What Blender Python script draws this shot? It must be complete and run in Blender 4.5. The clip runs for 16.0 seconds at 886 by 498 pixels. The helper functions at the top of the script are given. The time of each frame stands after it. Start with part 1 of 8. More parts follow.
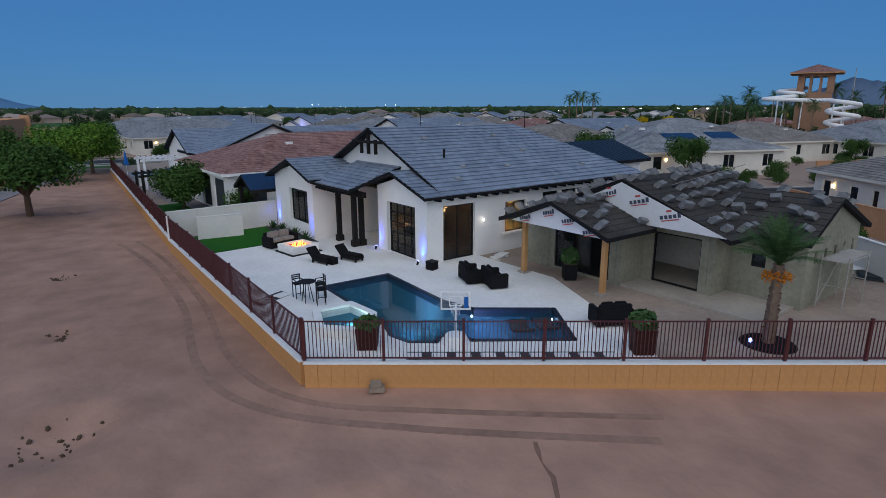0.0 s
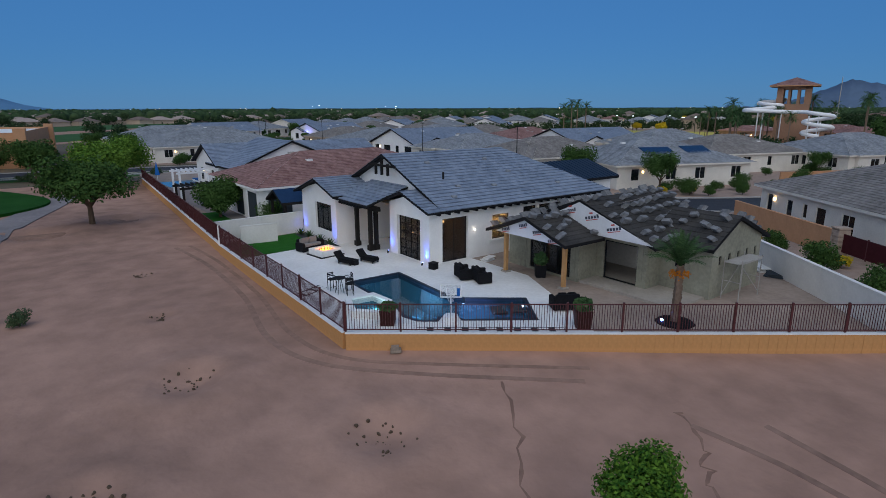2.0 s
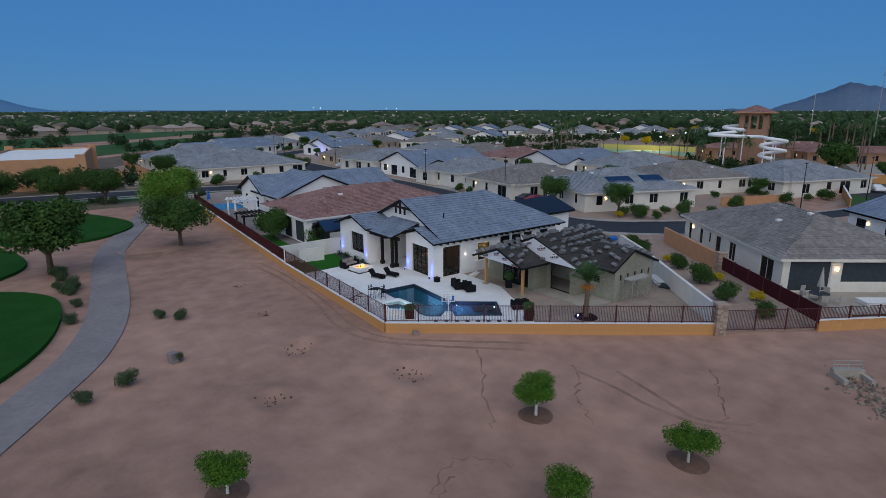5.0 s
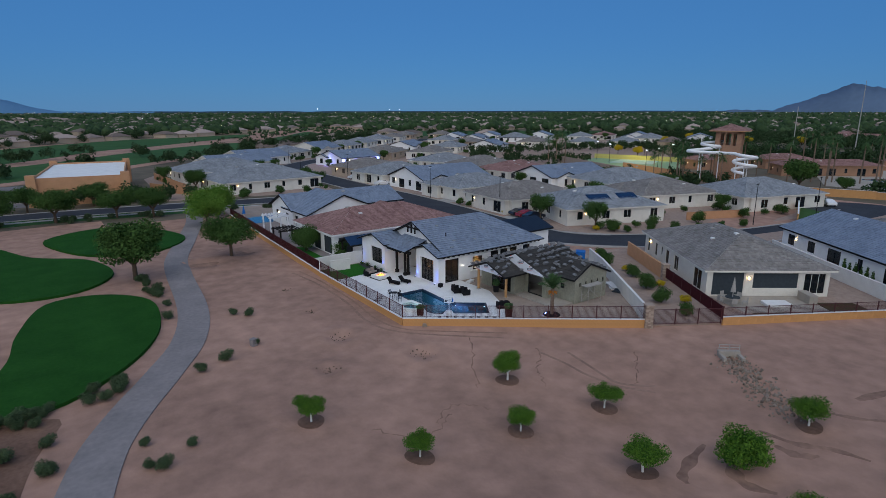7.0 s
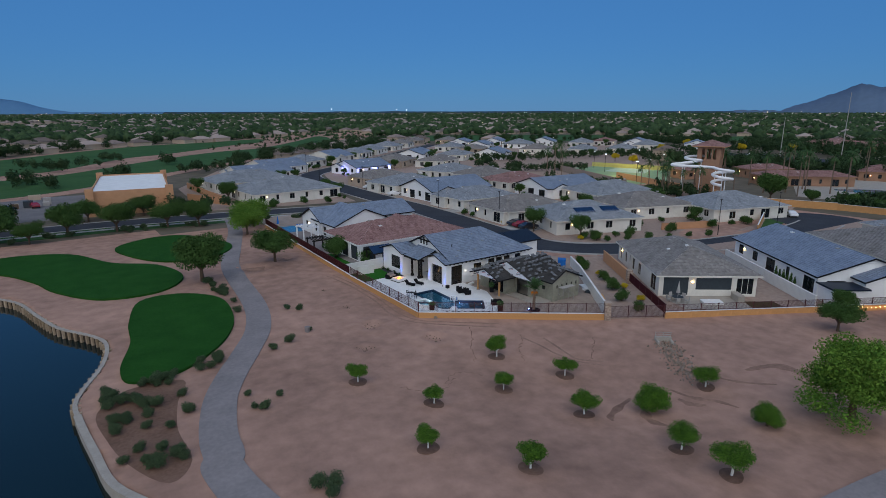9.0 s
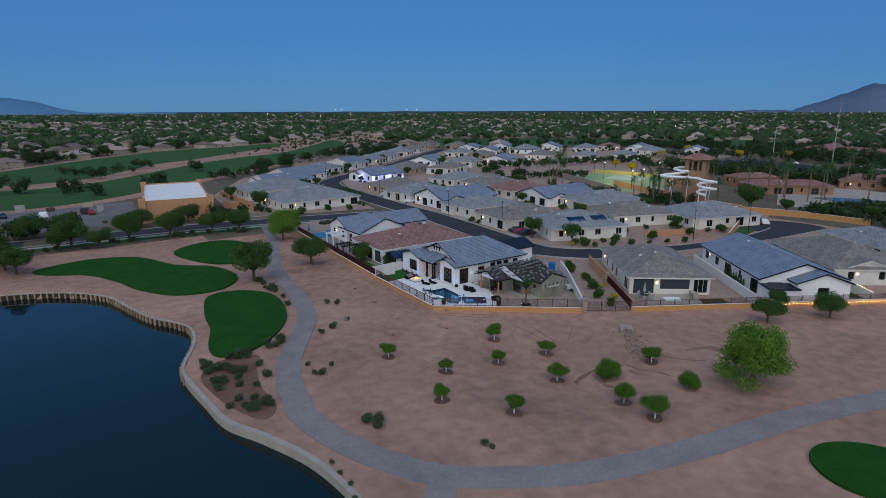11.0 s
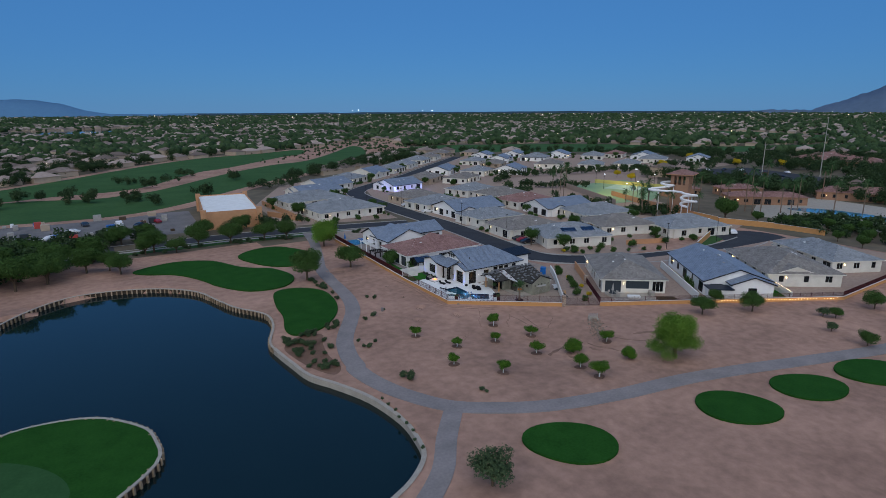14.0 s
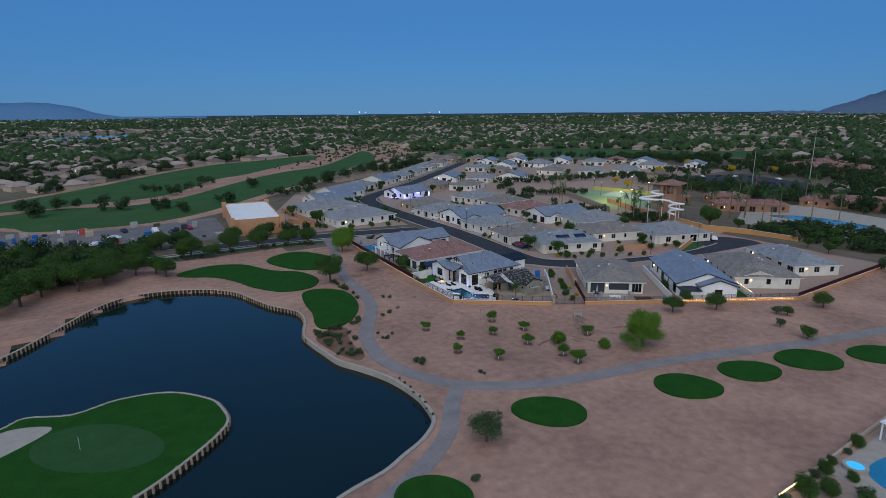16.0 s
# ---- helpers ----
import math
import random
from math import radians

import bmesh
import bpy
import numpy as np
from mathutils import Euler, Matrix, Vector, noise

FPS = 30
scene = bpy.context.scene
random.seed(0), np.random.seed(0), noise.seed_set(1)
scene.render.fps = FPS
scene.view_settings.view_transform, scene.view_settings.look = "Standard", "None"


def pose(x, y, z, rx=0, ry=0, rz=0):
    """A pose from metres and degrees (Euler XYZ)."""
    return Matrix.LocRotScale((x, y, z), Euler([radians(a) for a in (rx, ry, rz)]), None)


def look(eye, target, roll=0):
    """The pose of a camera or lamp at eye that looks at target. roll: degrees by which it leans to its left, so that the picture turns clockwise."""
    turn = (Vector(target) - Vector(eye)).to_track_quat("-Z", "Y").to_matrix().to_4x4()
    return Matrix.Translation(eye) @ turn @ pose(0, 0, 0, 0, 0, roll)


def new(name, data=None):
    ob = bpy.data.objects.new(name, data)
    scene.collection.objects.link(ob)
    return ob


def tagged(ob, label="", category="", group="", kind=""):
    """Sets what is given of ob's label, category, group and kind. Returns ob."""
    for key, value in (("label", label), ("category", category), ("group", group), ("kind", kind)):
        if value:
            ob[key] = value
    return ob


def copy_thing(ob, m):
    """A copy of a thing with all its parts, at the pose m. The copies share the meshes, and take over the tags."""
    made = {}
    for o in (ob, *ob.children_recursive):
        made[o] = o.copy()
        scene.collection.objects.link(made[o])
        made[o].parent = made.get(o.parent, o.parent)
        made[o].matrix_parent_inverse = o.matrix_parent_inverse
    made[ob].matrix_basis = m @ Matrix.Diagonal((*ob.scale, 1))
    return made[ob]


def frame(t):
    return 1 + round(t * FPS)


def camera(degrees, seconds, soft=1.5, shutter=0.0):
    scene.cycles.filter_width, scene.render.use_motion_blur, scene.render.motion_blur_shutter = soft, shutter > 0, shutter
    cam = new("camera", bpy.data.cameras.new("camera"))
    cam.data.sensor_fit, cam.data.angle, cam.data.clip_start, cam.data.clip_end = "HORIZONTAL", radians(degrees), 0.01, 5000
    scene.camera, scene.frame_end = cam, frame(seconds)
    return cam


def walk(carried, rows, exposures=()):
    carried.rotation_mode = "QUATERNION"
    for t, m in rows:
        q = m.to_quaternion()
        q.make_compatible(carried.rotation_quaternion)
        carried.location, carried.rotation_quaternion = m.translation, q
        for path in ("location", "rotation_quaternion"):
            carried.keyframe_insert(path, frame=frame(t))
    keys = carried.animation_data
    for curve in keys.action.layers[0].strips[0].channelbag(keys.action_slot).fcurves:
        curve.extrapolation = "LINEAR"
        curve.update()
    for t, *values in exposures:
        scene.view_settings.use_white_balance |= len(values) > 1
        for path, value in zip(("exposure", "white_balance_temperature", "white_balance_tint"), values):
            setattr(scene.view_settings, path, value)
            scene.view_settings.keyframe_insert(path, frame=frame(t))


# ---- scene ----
from mathutils.geometry import tessellate_polygon

# ---- camera ----
cam = camera(76.2, 16.0, soft=0.75)
PATH = [
    (0, (-5.984, -14.788, 8.041), (5.687, 0.715, 3.198), -0.24),
    (0.5, (-6.885, -16.134, 8.416), (4.779, -0.623, 3.581), -0.22),
    (1, (-7.900, -17.518, 8.864), (3.763, -2.004, 4.038), -0.20),
    (1.5, (-9.021, -18.981, 9.396), (2.645, -3.466, 4.580), -0.18),
    (2, (-10.242, -20.552, 10.019), (1.429, -5.038, 5.212), -0.16),
    (2.5, (-11.561, -22.253, 10.734), (0.115, -6.740, 5.936), -0.14),
    (3, (-12.978, -24.096, 11.540), (-1.297, -8.585, 6.750), -0.13),
    (3.5, (-14.493, -26.091, 12.432), (-2.809, -10.580, 7.650), -0.11),
    (4, (-16.107, -28.240, 13.405), (-4.423, -12.727, 8.629), -0.10),
    (4.5, (-17.823, -30.541, 14.449), (-6.142, -15.024, 9.679), -0.09),
    (5, (-19.639, -32.990, 15.558), (-7.966, -17.466, 10.792), -0.09),
    (5.5, (-21.555, -35.580, 16.721), (-9.895, -20.045, 11.958), -0.08),
    (6, (-23.571, -38.303, 17.929), (-11.928, -22.753, 13.169), -0.08),
    (6.5, (-25.681, -41.148, 19.175), (-14.062, -25.580, 14.416), -0.08),
    (7, (-27.881, -44.106, 20.450), (-16.292, -28.516, 15.690), -0.08),
    (7.5, (-30.165, -47.166, 21.748), (-18.612, -31.550, 16.986), -0.09),
    (8, (-32.523, -50.319, 23.062), (-21.013, -34.672, 18.298), -0.09),
    (8.5, (-34.947, -53.555, 24.389), (-23.485, -37.874, 19.621), -0.10),
    (9, (-37.424, -56.866, 25.724), (-26.016, -41.147, 20.952), -0.11),
    (9.5, (-39.941, -60.245, 27.067), (-28.594, -44.485, 22.289), -0.12),
    (10, (-42.487, -63.685, 28.415), (-31.204, -47.880, 23.631), -0.14),
    (10.5, (-45.046, -67.181, 29.770), (-33.832, -51.328, 24.980), -0.15),
    (11, (-47.607, -70.727, 31.133), (-36.465, -54.825, 26.336), -0.17),
    (11.5, (-50.156, -74.318, 32.504), (-39.090, -58.366, 27.702), -0.19),
    (12, (-52.683, -77.952, 33.886), (-41.694, -61.948, 29.078), -0.22),
    (12.5, (-55.180, -81.622, 35.281), (-44.267, -65.567, 30.469), -0.24),
    (13, (-57.641, -85.324, 36.690), (-46.805, -69.219, 31.874), -0.27),
    (13.5, (-60.066, -89.051, 38.112), (-49.303, -72.897, 33.295), -0.30),
    (14, (-62.459, -92.794, 39.546), (-51.766, -76.594, 34.731), -0.33),
    (14.5, (-64.832, -96.541, 40.989), (-54.201, -80.298, 36.176), -0.36),
    (15, (-67.202, -100.277, 42.432), (-56.627, -83.996, 37.626), -0.39),
    (15.5, (-69.597, -103.982, 43.865), (-59.068, -87.669, 39.069), -0.43),
    (16, (-72.056, -107.631, 45.271), (-61.560, -91.292, 40.490), -0.47),
]
walk(cam, [(t, look(eye, target, roll)) for t, eye, target, roll in PATH], exposures=[(0.0, -0.05), (4.0, -0.02), (9.0, 0.03), (16.0, 0.09)])

# ---- light: dusk, the sun just set behind the camera ----
SUN_AZ = 235.0
world = bpy.data.worlds.new("dusk_sky")
scene.world = world
world.use_nodes = True
wn = world.node_tree
bg = wn.nodes["Background"]
sky = wn.nodes.new("ShaderNodeTexSky")
sky.sky_type = 'NISHITA'
sky.sun_disc = False
sky.sun_elevation = radians(18.0)
sky.sun_rotation = radians(90 - SUN_AZ)
sky.air_density = 1.0
sky.dust_density = 0.0
sky.ozone_density = 6.0
tint = wn.nodes.new("ShaderNodeMix")
tint.data_type, tint.blend_type = 'RGBA', 'MULTIPLY'
tint.inputs[0].default_value = 1.0
tint.inputs[7].default_value = (0.032, 0.052, 0.075, 1)
wn.links.new(sky.outputs[0], tint.inputs[6])
even = wn.nodes.new("ShaderNodeMix")
even.data_type = 'RGBA'
even.inputs[0].default_value = 0.74
even.inputs[7].default_value = (0.053, 0.190, 0.450, 1)
wn.links.new(tint.outputs[2], even.inputs[6])
wn.links.new(even.outputs[2], bg.inputs[0])
bg.inputs[1].default_value = 1.0

sun = new("sun", bpy.data.lights.new("sun", 'SUN'))
sun.data.energy = 2.12
sun.data.angle = radians(110)
sun.data.color = (1.0, 0.955, 0.83)
sun.matrix_world = look((0, 0, 300), (255, 285, 0))


# ---- materials ----
def mat(name, color, rough=0.8, metal=0.0, var=0.12, scale=2.0, bump=0.0, bscale=20.0, color2=None, spec=0.07, emit=None, estr=0.0, tile=None, island=0.0, wave=None, planks=None):
    """A material with variation at two scales. tile: (x, y) size of snapped cells that vary; wave: pitch of ribs along x or y."""
    m = bpy.data.materials.new(name)
    m.use_nodes = True
    t = m.node_tree
    b = t.nodes["Principled BSDF"]
    b.inputs["Roughness"].default_value = rough
    b.inputs["Metallic"].default_value = metal
    b.inputs["Specular IOR Level"].default_value = spec
    if emit:
        b.inputs["Emission Color"].default_value = (*emit, 1)
        b.inputs["Emission Strength"].default_value = estr
    tc = t.nodes.new("ShaderNodeTexCoord")
    n1 = t.nodes.new("ShaderNodeTexNoise")
    n1.inputs["Scale"].default_value = scale
    n1.inputs["Detail"].default_value = 6
    n2 = t.nodes.new("ShaderNodeTexNoise")
    n2.inputs["Scale"].default_value = scale * 9
    n2.inputs["Detail"].default_value = 4
    for n in (n1, n2):
        t.links.new(tc.outputs["Object"], n.inputs["Vector"])
    add = t.nodes.new("ShaderNodeMath")
    add.operation = 'MULTIPLY_ADD'
    add.inputs[1].default_value = 0.45
    t.links.new(n2.outputs["Fac"], add.inputs[0])
    half = t.nodes.new("ShaderNodeMath")
    half.operation = 'MULTIPLY'
    half.inputs[1].default_value = 0.6
    t.links.new(n1.outputs["Fac"], half.inputs[0])
    t.links.new(half.outputs[0], add.inputs[2])
    last = add.outputs[0]
    if tile or island:
        w = None
        if tile:
            sn = t.nodes.new("ShaderNodeVectorMath")
            sn.operation = 'SNAP'
            sn.inputs[1].default_value = (tile[0], tile[1], 50)
            t.links.new(tc.outputs["Object"], sn.inputs[0])
            w = t.nodes.new("ShaderNodeTexWhiteNoise")
            t.links.new(sn.outputs[0], w.inputs["Vector"])
            src = w.outputs["Value"]
        else:
            g = t.nodes.new("ShaderNodeNewGeometry")
            src = g.outputs["Random Per Island"]
        mx = t.nodes.new("ShaderNodeMath")
        mx.operation = 'MULTIPLY_ADD'
        mx.inputs[1].default_value = 0.26 if tile else island
        t.links.new(src, mx.inputs[0])
        sh = t.nodes.new("ShaderNodeMath")
        sh.operation = 'SUBTRACT'
        sh.inputs[1].default_value = 0.13 if tile else island / 2
        t.links.new(last, sh.inputs[0])
        t.links.new(sh.outputs[0], mx.inputs[2])
        last = mx.outputs[0]
    ramp = t.nodes.new("ShaderNodeValToRGB")
    c2 = color2 or tuple(c * (1 + var * 1.6) for c in color)
    c1 = tuple(c * (1 - var * 1.6) for c in color) if not color2 else color
    ramp.color_ramp.elements[0].position, ramp.color_ramp.elements[1].position = 0.3, 0.75
    ramp.color_ramp.elements[0].color = (*c1, 1)
    ramp.color_ramp.elements[1].color = (*c2, 1)
    t.links.new(last, ramp.inputs[0])
    t.links.new(ramp.outputs[0], b.inputs["Base Color"])
    if bump or wave:
        bp = t.nodes.new("ShaderNodeBump")
        bp.inputs["Strength"].default_value = 0.6 if not wave else 0.9
        bp.inputs["Distance"].default_value = bump if not wave else 0.05
        if wave:
            wv = t.nodes.new("ShaderNodeTexWave")
            wv.bands_direction = wave[0]
            wv.inputs["Scale"].default_value = 0.314 / wave[1]
            t.links.new(tc.outputs["Object"], wv.inputs["Vector"])
            t.links.new(wv.outputs["Fac"], bp.inputs["Height"])
        else:
            n3 = t.nodes.new("ShaderNodeTexNoise")
            n3.inputs["Scale"].default_value = bscale
            n3.inputs["Detail"].default_value = 8
            t.links.new(tc.outputs["Object"], n3.inputs["Vector"])
            t.links.new(n3.outputs["Fac"], bp.inputs["Height"])
        t.links.new(bp.outputs[0], b.inputs["Normal"])
    return m


def glass_mat(name, color, rough=0.03, alpha=0.35):
    """Window glass: a dark reflecting pane that lets part of the room through."""
    m = bpy.data.materials.new(name)
    m.use_nodes = True
    t = m.node_tree
    b = t.nodes["Principled BSDF"]
    b.inputs["Base Color"].default_value = (*color, 1)
    b.inputs["Roughness"].default_value = rough
    b.inputs["Specular IOR Level"].default_value = 0.5
    b.inputs["Alpha"].default_value = alpha
    return m


def glow_mat(name, color, strength):
    m = bpy.data.materials.new(name)
    m.use_nodes = True
    b = m.node_tree.nodes["Principled BSDF"]
    b.inputs["Base Color"].default_value = (*color, 1)
    b.inputs["Emission Color"].default_value = (*color, 1)
    b.inputs["Emission Strength"].default_value = strength
    return m


SAND = mat("desert_sand", (0.205, 0.124, 0.096), 0.95, scale=0.07, color2=(0.50, 0.300, 0.226), var=0.22, bump=0.09, bscale=2.2)
SAND_WET = mat("damp_sand", (0.115, 0.066, 0.047), 0.8, scale=0.4, color2=(0.235, 0.140, 0.102), bump=0.02, bscale=5)
SAND_DAMP = mat("faintly_damp_sand", (0.135, 0.080, 0.062), 0.9, scale=0.25, color2=(0.36, 0.215, 0.160), bump=0.03, bscale=4)
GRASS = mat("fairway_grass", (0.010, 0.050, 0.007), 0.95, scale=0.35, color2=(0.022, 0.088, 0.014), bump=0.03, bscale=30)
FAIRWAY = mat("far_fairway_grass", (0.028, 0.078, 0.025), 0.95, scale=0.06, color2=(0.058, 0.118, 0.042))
TURF = mat("artificial_turf", (0.014, 0.085, 0.010), 0.9, scale=3, color2=(0.024, 0.125, 0.016), bump=0.02, bscale=60)
PATHM = mat("cart_path_concrete", (0.185, 0.166, 0.166), 0.9, scale=0.3, color2=(0.295, 0.26, 0.255), bump=0.01)
ASPHALT = mat("asphalt", (0.035, 0.037, 0.045), 0.85, scale=0.2, color2=(0.06, 0.063, 0.072), bump=0.01, bscale=40)
CURB = mat("concrete_curb", (0.36, 0.34, 0.32), 0.9, scale=1.0)
PAVER = mat("travertine_patio", (0.66, 0.65, 0.64), 0.7, scale=0.6, color2=(0.84, 0.83, 0.82), bump=0.004, bscale=12)
LOTDIRT = mat("construction_dirt", (0.26, 0.20, 0.165), 0.95, scale=0.5, color2=(0.40, 0.32, 0.27), bump=0.03, bscale=4)
GRAVEL = mat("front_yard_gravel", (0.27, 0.19, 0.15), 0.95, scale=1.5, color2=(0.40, 0.30, 0.25), bump=0.03, bscale=12)
WATER = mat("lake_water", (0.005, 0.014, 0.015), 0.04, var=0.1, scale=0.02, spec=0.30, bump=0.02, bscale=0.35)
POOLWATER = bpy.data.materials.new("pool_water")
POOLWATER.use_nodes = True
_b = POOLWATER.node_tree.nodes["Principled BSDF"]
_b.inputs["Base Color"].default_value = (0.01, 0.07, 0.12, 1)
_b.inputs["Roughness"].default_value = 0.03
_b.inputs["Alpha"].default_value = 0.5
POOLSHELL = mat("pool_plaster", (0.045, 0.145, 0.19), 0.6, scale=1.5, color2=(0.08, 0.21, 0.25))
POOLTILE = mat("pool_edge_tile", (0.02, 0.03, 0.05), 0.3, scale=4, tile=(0.15, 0.15))
STUCCO_W = mat("white_stucco", (0.80, 0.79, 0.78), 0.9, var=0.04, scale=1.2, bump=0.006, bscale=60)
STUCCO_C = mat("cream_stucco", (0.68, 0.645, 0.585), 0.9, var=0.08, scale=0.8, bump=0.006, bscale=60)
STUCCO_T = mat("tan_stucco", (0.44, 0.35, 0.27), 0.9, var=0.06, scale=0.8, bump=0.006, bscale=60)
STUCCO_G = mat("grey_cement_stucco", (0.265, 0.255, 0.20), 0.95, var=0.2, scale=0.7, bump=0.01, bscale=25)
CLUB = mat("brown_adobe_stucco", (0.33, 0.19, 0.125), 0.9, var=0.10, scale=0.5, bump=0.006, bscale=40)
STUCCO_O = mat("orange_tan_stucco", (0.50, 0.27, 0.15), 0.9, var=0.08, scale=0.7, bump=0.006, bscale=40)
BLOCK_O = mat("orange_block_wall", (0.52, 0.27, 0.11), 0.9, var=0.10, scale=0.9, bump=0.006, bscale=30)
BLOCK_W = mat("white_block_wall", (0.68, 0.66, 0.63), 0.9, var=0.06, scale=0.8, bump=0.006, bscale=30)
ROOF_SLATE = mat("slate_grey_roof_tile", (0.150, 0.182, 0.240), 0.6, scale=0.5, color2=(0.255, 0.30, 0.38), tile=(0.33, 0.33), spec=0.2)
ROOF_BROWN = mat("weathered_brown_roof_tile", (0.16, 0.145, 0.135), 0.9, scale=0.5, color2=(0.30, 0.275, 0.26), tile=(0.33, 0.33), spec=0.08)
ROOF_GREY = mat("weathered_grey_roof_tile", (0.17, 0.182, 0.20), 0.9, scale=0.5, color2=(0.335, 0.35, 0.375), tile=(0.33, 0.33), spec=0.08)
ROOF_RED = mat("red_clay_roof_tile", (0.185, 0.098, 0.090), 0.9, scale=0.6, color2=(0.36, 0.215, 0.195), tile=(0.3, 0.4), spec=0.1)
ROOF_PAPER = mat("dark_roof_underlayment", (0.035, 0.034, 0.033), 0.9, scale=1.0, color2=(0.075, 0.07, 0.068))
TILESTACK = mat("grey_concrete_tile", (0.085, 0.088, 0.095), 0.85, scale=3, color2=(0.27, 0.275, 0.29), island=0.5)
METALROOF = mat("dark_blue_standing_seam", (0.02, 0.03, 0.05), 0.4, metal=0.3, scale=1)
BLACKTRIM = mat("black_painted_trim", (0.016, 0.016, 0.018), 0.6, scale=3)
DARKWOOD = mat("dark_stained_timber", (0.022, 0.020, 0.019), 0.7, scale=3, bump=0.003)
REDIRON = mat("oxide_red_iron", (0.075, 0.017, 0.019), 0.55, scale=2, spec=0.4)
TIMBER = mat("raw_fir_post", (0.42, 0.22, 0.09), 0.8, scale=3, color2=(0.55, 0.32, 0.15), bump=0.004)
HOUSEWRAP = mat("white_house_wrap", (0.66, 0.67, 0.70), 0.6, var=0.05, scale=1.2)
WRAPTEXT = mat("grey_print", (0.07, 0.08, 0.11), 0.7)
WRAPRED = mat("red_print", (0.45, 0.08, 0.07), 0.7)
WICKER = mat("black_wicker", (0.012, 0.012, 0.014), 0.75, scale=8, bump=0.008, bscale=80)
CUSHION = mat("grey_cushion", (0.26, 0.25, 0.25), 0.95, scale=3)
PLASTIC_W = mat("white_plastic", (0.78, 0.78, 0.80), 0.4, var=0.03)
DRYWALL = mat("bare_drywall", (0.55, 0.52, 0.48), 0.95, scale=0.8)
ROOMWALL = mat("warm_room_wall", (0.62, 0.52, 0.40), 0.9, scale=0.6)
ROOMFLOOR = mat("room_floor", (0.22, 0.16, 0.11), 0.6, scale=1.2)
STONEP = mat("stacked_stone", (0.26, 0.19, 0.15), 0.9, scale=3, color2=(0.42, 0.33, 0.27), island=0.5, bump=0.02)
ROCK = mat("grey_rubble", (0.15, 0.115, 0.092), 0.95, scale=1.5, color2=(0.31, 0.25, 0.205), island=0.5)
LEAF_CIT = mat("citrus_leaf", (0.022, 0.072, 0.009), 0.7, scale=1.2, color2=(0.095, 0.185, 0.022), island=0.5)
LEAF_MES = mat("mesquite_leaf", (0.024, 0.058, 0.014), 0.85, scale=0.6, color2=(0.070, 0.130, 0.034), island=0.35)
LEAF_LIME = mat("willow_leaf", (0.050, 0.120, 0.016), 0.85, scale=0.4, color2=(0.150, 0.262, 0.040), island=0.45)
LEAF_DRY = mat("desert_shrub_leaf", (0.030, 0.052, 0.026), 0.9, scale=1.2, color2=(0.085, 0.125, 0.060), island=0.4)
LEAF_FAR = mat("far_tree_leaf", (0.018, 0.038, 0.017), 0.95, scale=0.08, color2=(0.054, 0.088, 0.038), island=0.4)
LEAF_YEL = mat("yellow_blossom", (0.35, 0.25, 0.01), 0.9, scale=2, color2=(0.5, 0.38, 0.03))
PALMLEAF = mat("palm_frond", (0.03, 0.07, 0.025), 0.8, scale=2, color2=(0.07, 0.13, 0.05), island=0.5)
PALMFRUIT = mat("orange_palm_fruit", (0.5, 0.17, 0.02), 0.8, scale=6)
BARK = mat("brown_bark", (0.10, 0.07, 0.05), 0.95, scale=4, bump=0.02, bscale=20)
PALMBARK = mat("palm_bark", (0.16, 0.11, 0.08), 0.95, scale=5, color2=(0.30, 0.22, 0.17), bump=0.03, bscale=12)
WHITEWASH = mat("whitewashed_bark", (0.62, 0.60, 0.57), 0.9, scale=4)
RETAIN = mat("weathered_timber_wall", (0.26, 0.185, 0.12), 0.9, scale=1.5, color2=(0.46, 0.35, 0.25), island=0.4)
# boarding much darker than the piles and cap in front of it
DARKBANK = mat("dark_bank_timber", (0.035, 0.026, 0.020), 0.9, scale=1.5, color2=(0.085, 0.062, 0.045))
YARDGREY = mat("grey_yard_gravel", (0.115, 0.11, 0.115), 0.95, scale=0.15, color2=(0.22, 0.205, 0.205))
# blue of distance haze painted into the far plain's base colour
HORIZON = mat("haze_tinted_plain", (0.035, 0.062, 0.085), 1.0, scale=0.004, var=0.1)
CONC = mat("pale_concrete", (0.30, 0.265, 0.23), 0.9, scale=0.8, color2=(0.43, 0.385, 0.335), bump=0.006)
GLASS = glass_mat("dark_window_glass", (0.012, 0.016, 0.02), 0.02, 0.9)
GLASSC = glass_mat("clear_window_glass", (0.010, 0.012, 0.015), 0.02, 0.64)
ACRYLIC = glass_mat("clear_acrylic", (0.5, 0.55, 0.6), 0.05, 0.10)
SCREEN = mat("grey_patio_shade", (0.045, 0.055, 0.065), 0.7, scale=4)
SOLAR = mat("solar_panel", (0.008, 0.02, 0.06), 0.15, scale=2, spec=0.5)
# the air's blue haze is put into the mountain's own colour
MOUNTAIN = mat("haze_tinted_mountain", (0.095, 0.14, 0.215), 1.0, scale=0.004, var=0.08)
FARGROUND = mat("far_suburb_ground", (0.075, 0.07, 0.048), 0.95, scale=0.02, color2=(0.20, 0.16, 0.122))
WARM = glow_mat("warm_lamp", (1.0, 0.62, 0.25), 14)
WARMFAR = glow_mat("far_warm_light", (1.0, 0.75, 0.45), 9)
COOLFAR = glow_mat("far_white_light", (0.85, 0.92, 1.0), 7)
PENDANT = glow_mat("pendant_glow", (1.0, 0.62, 0.25), 8)
# stronger blue: more distance haze mixed into this range's colour
RANGE = mat("haze_tinted_range", (0.095, 0.205, 0.345), 1.0, scale=0.004, var=0.05)
BLUEGLOW = glow_mat("blue_uplight_lens", (0.12, 0.2, 1.0), 25)
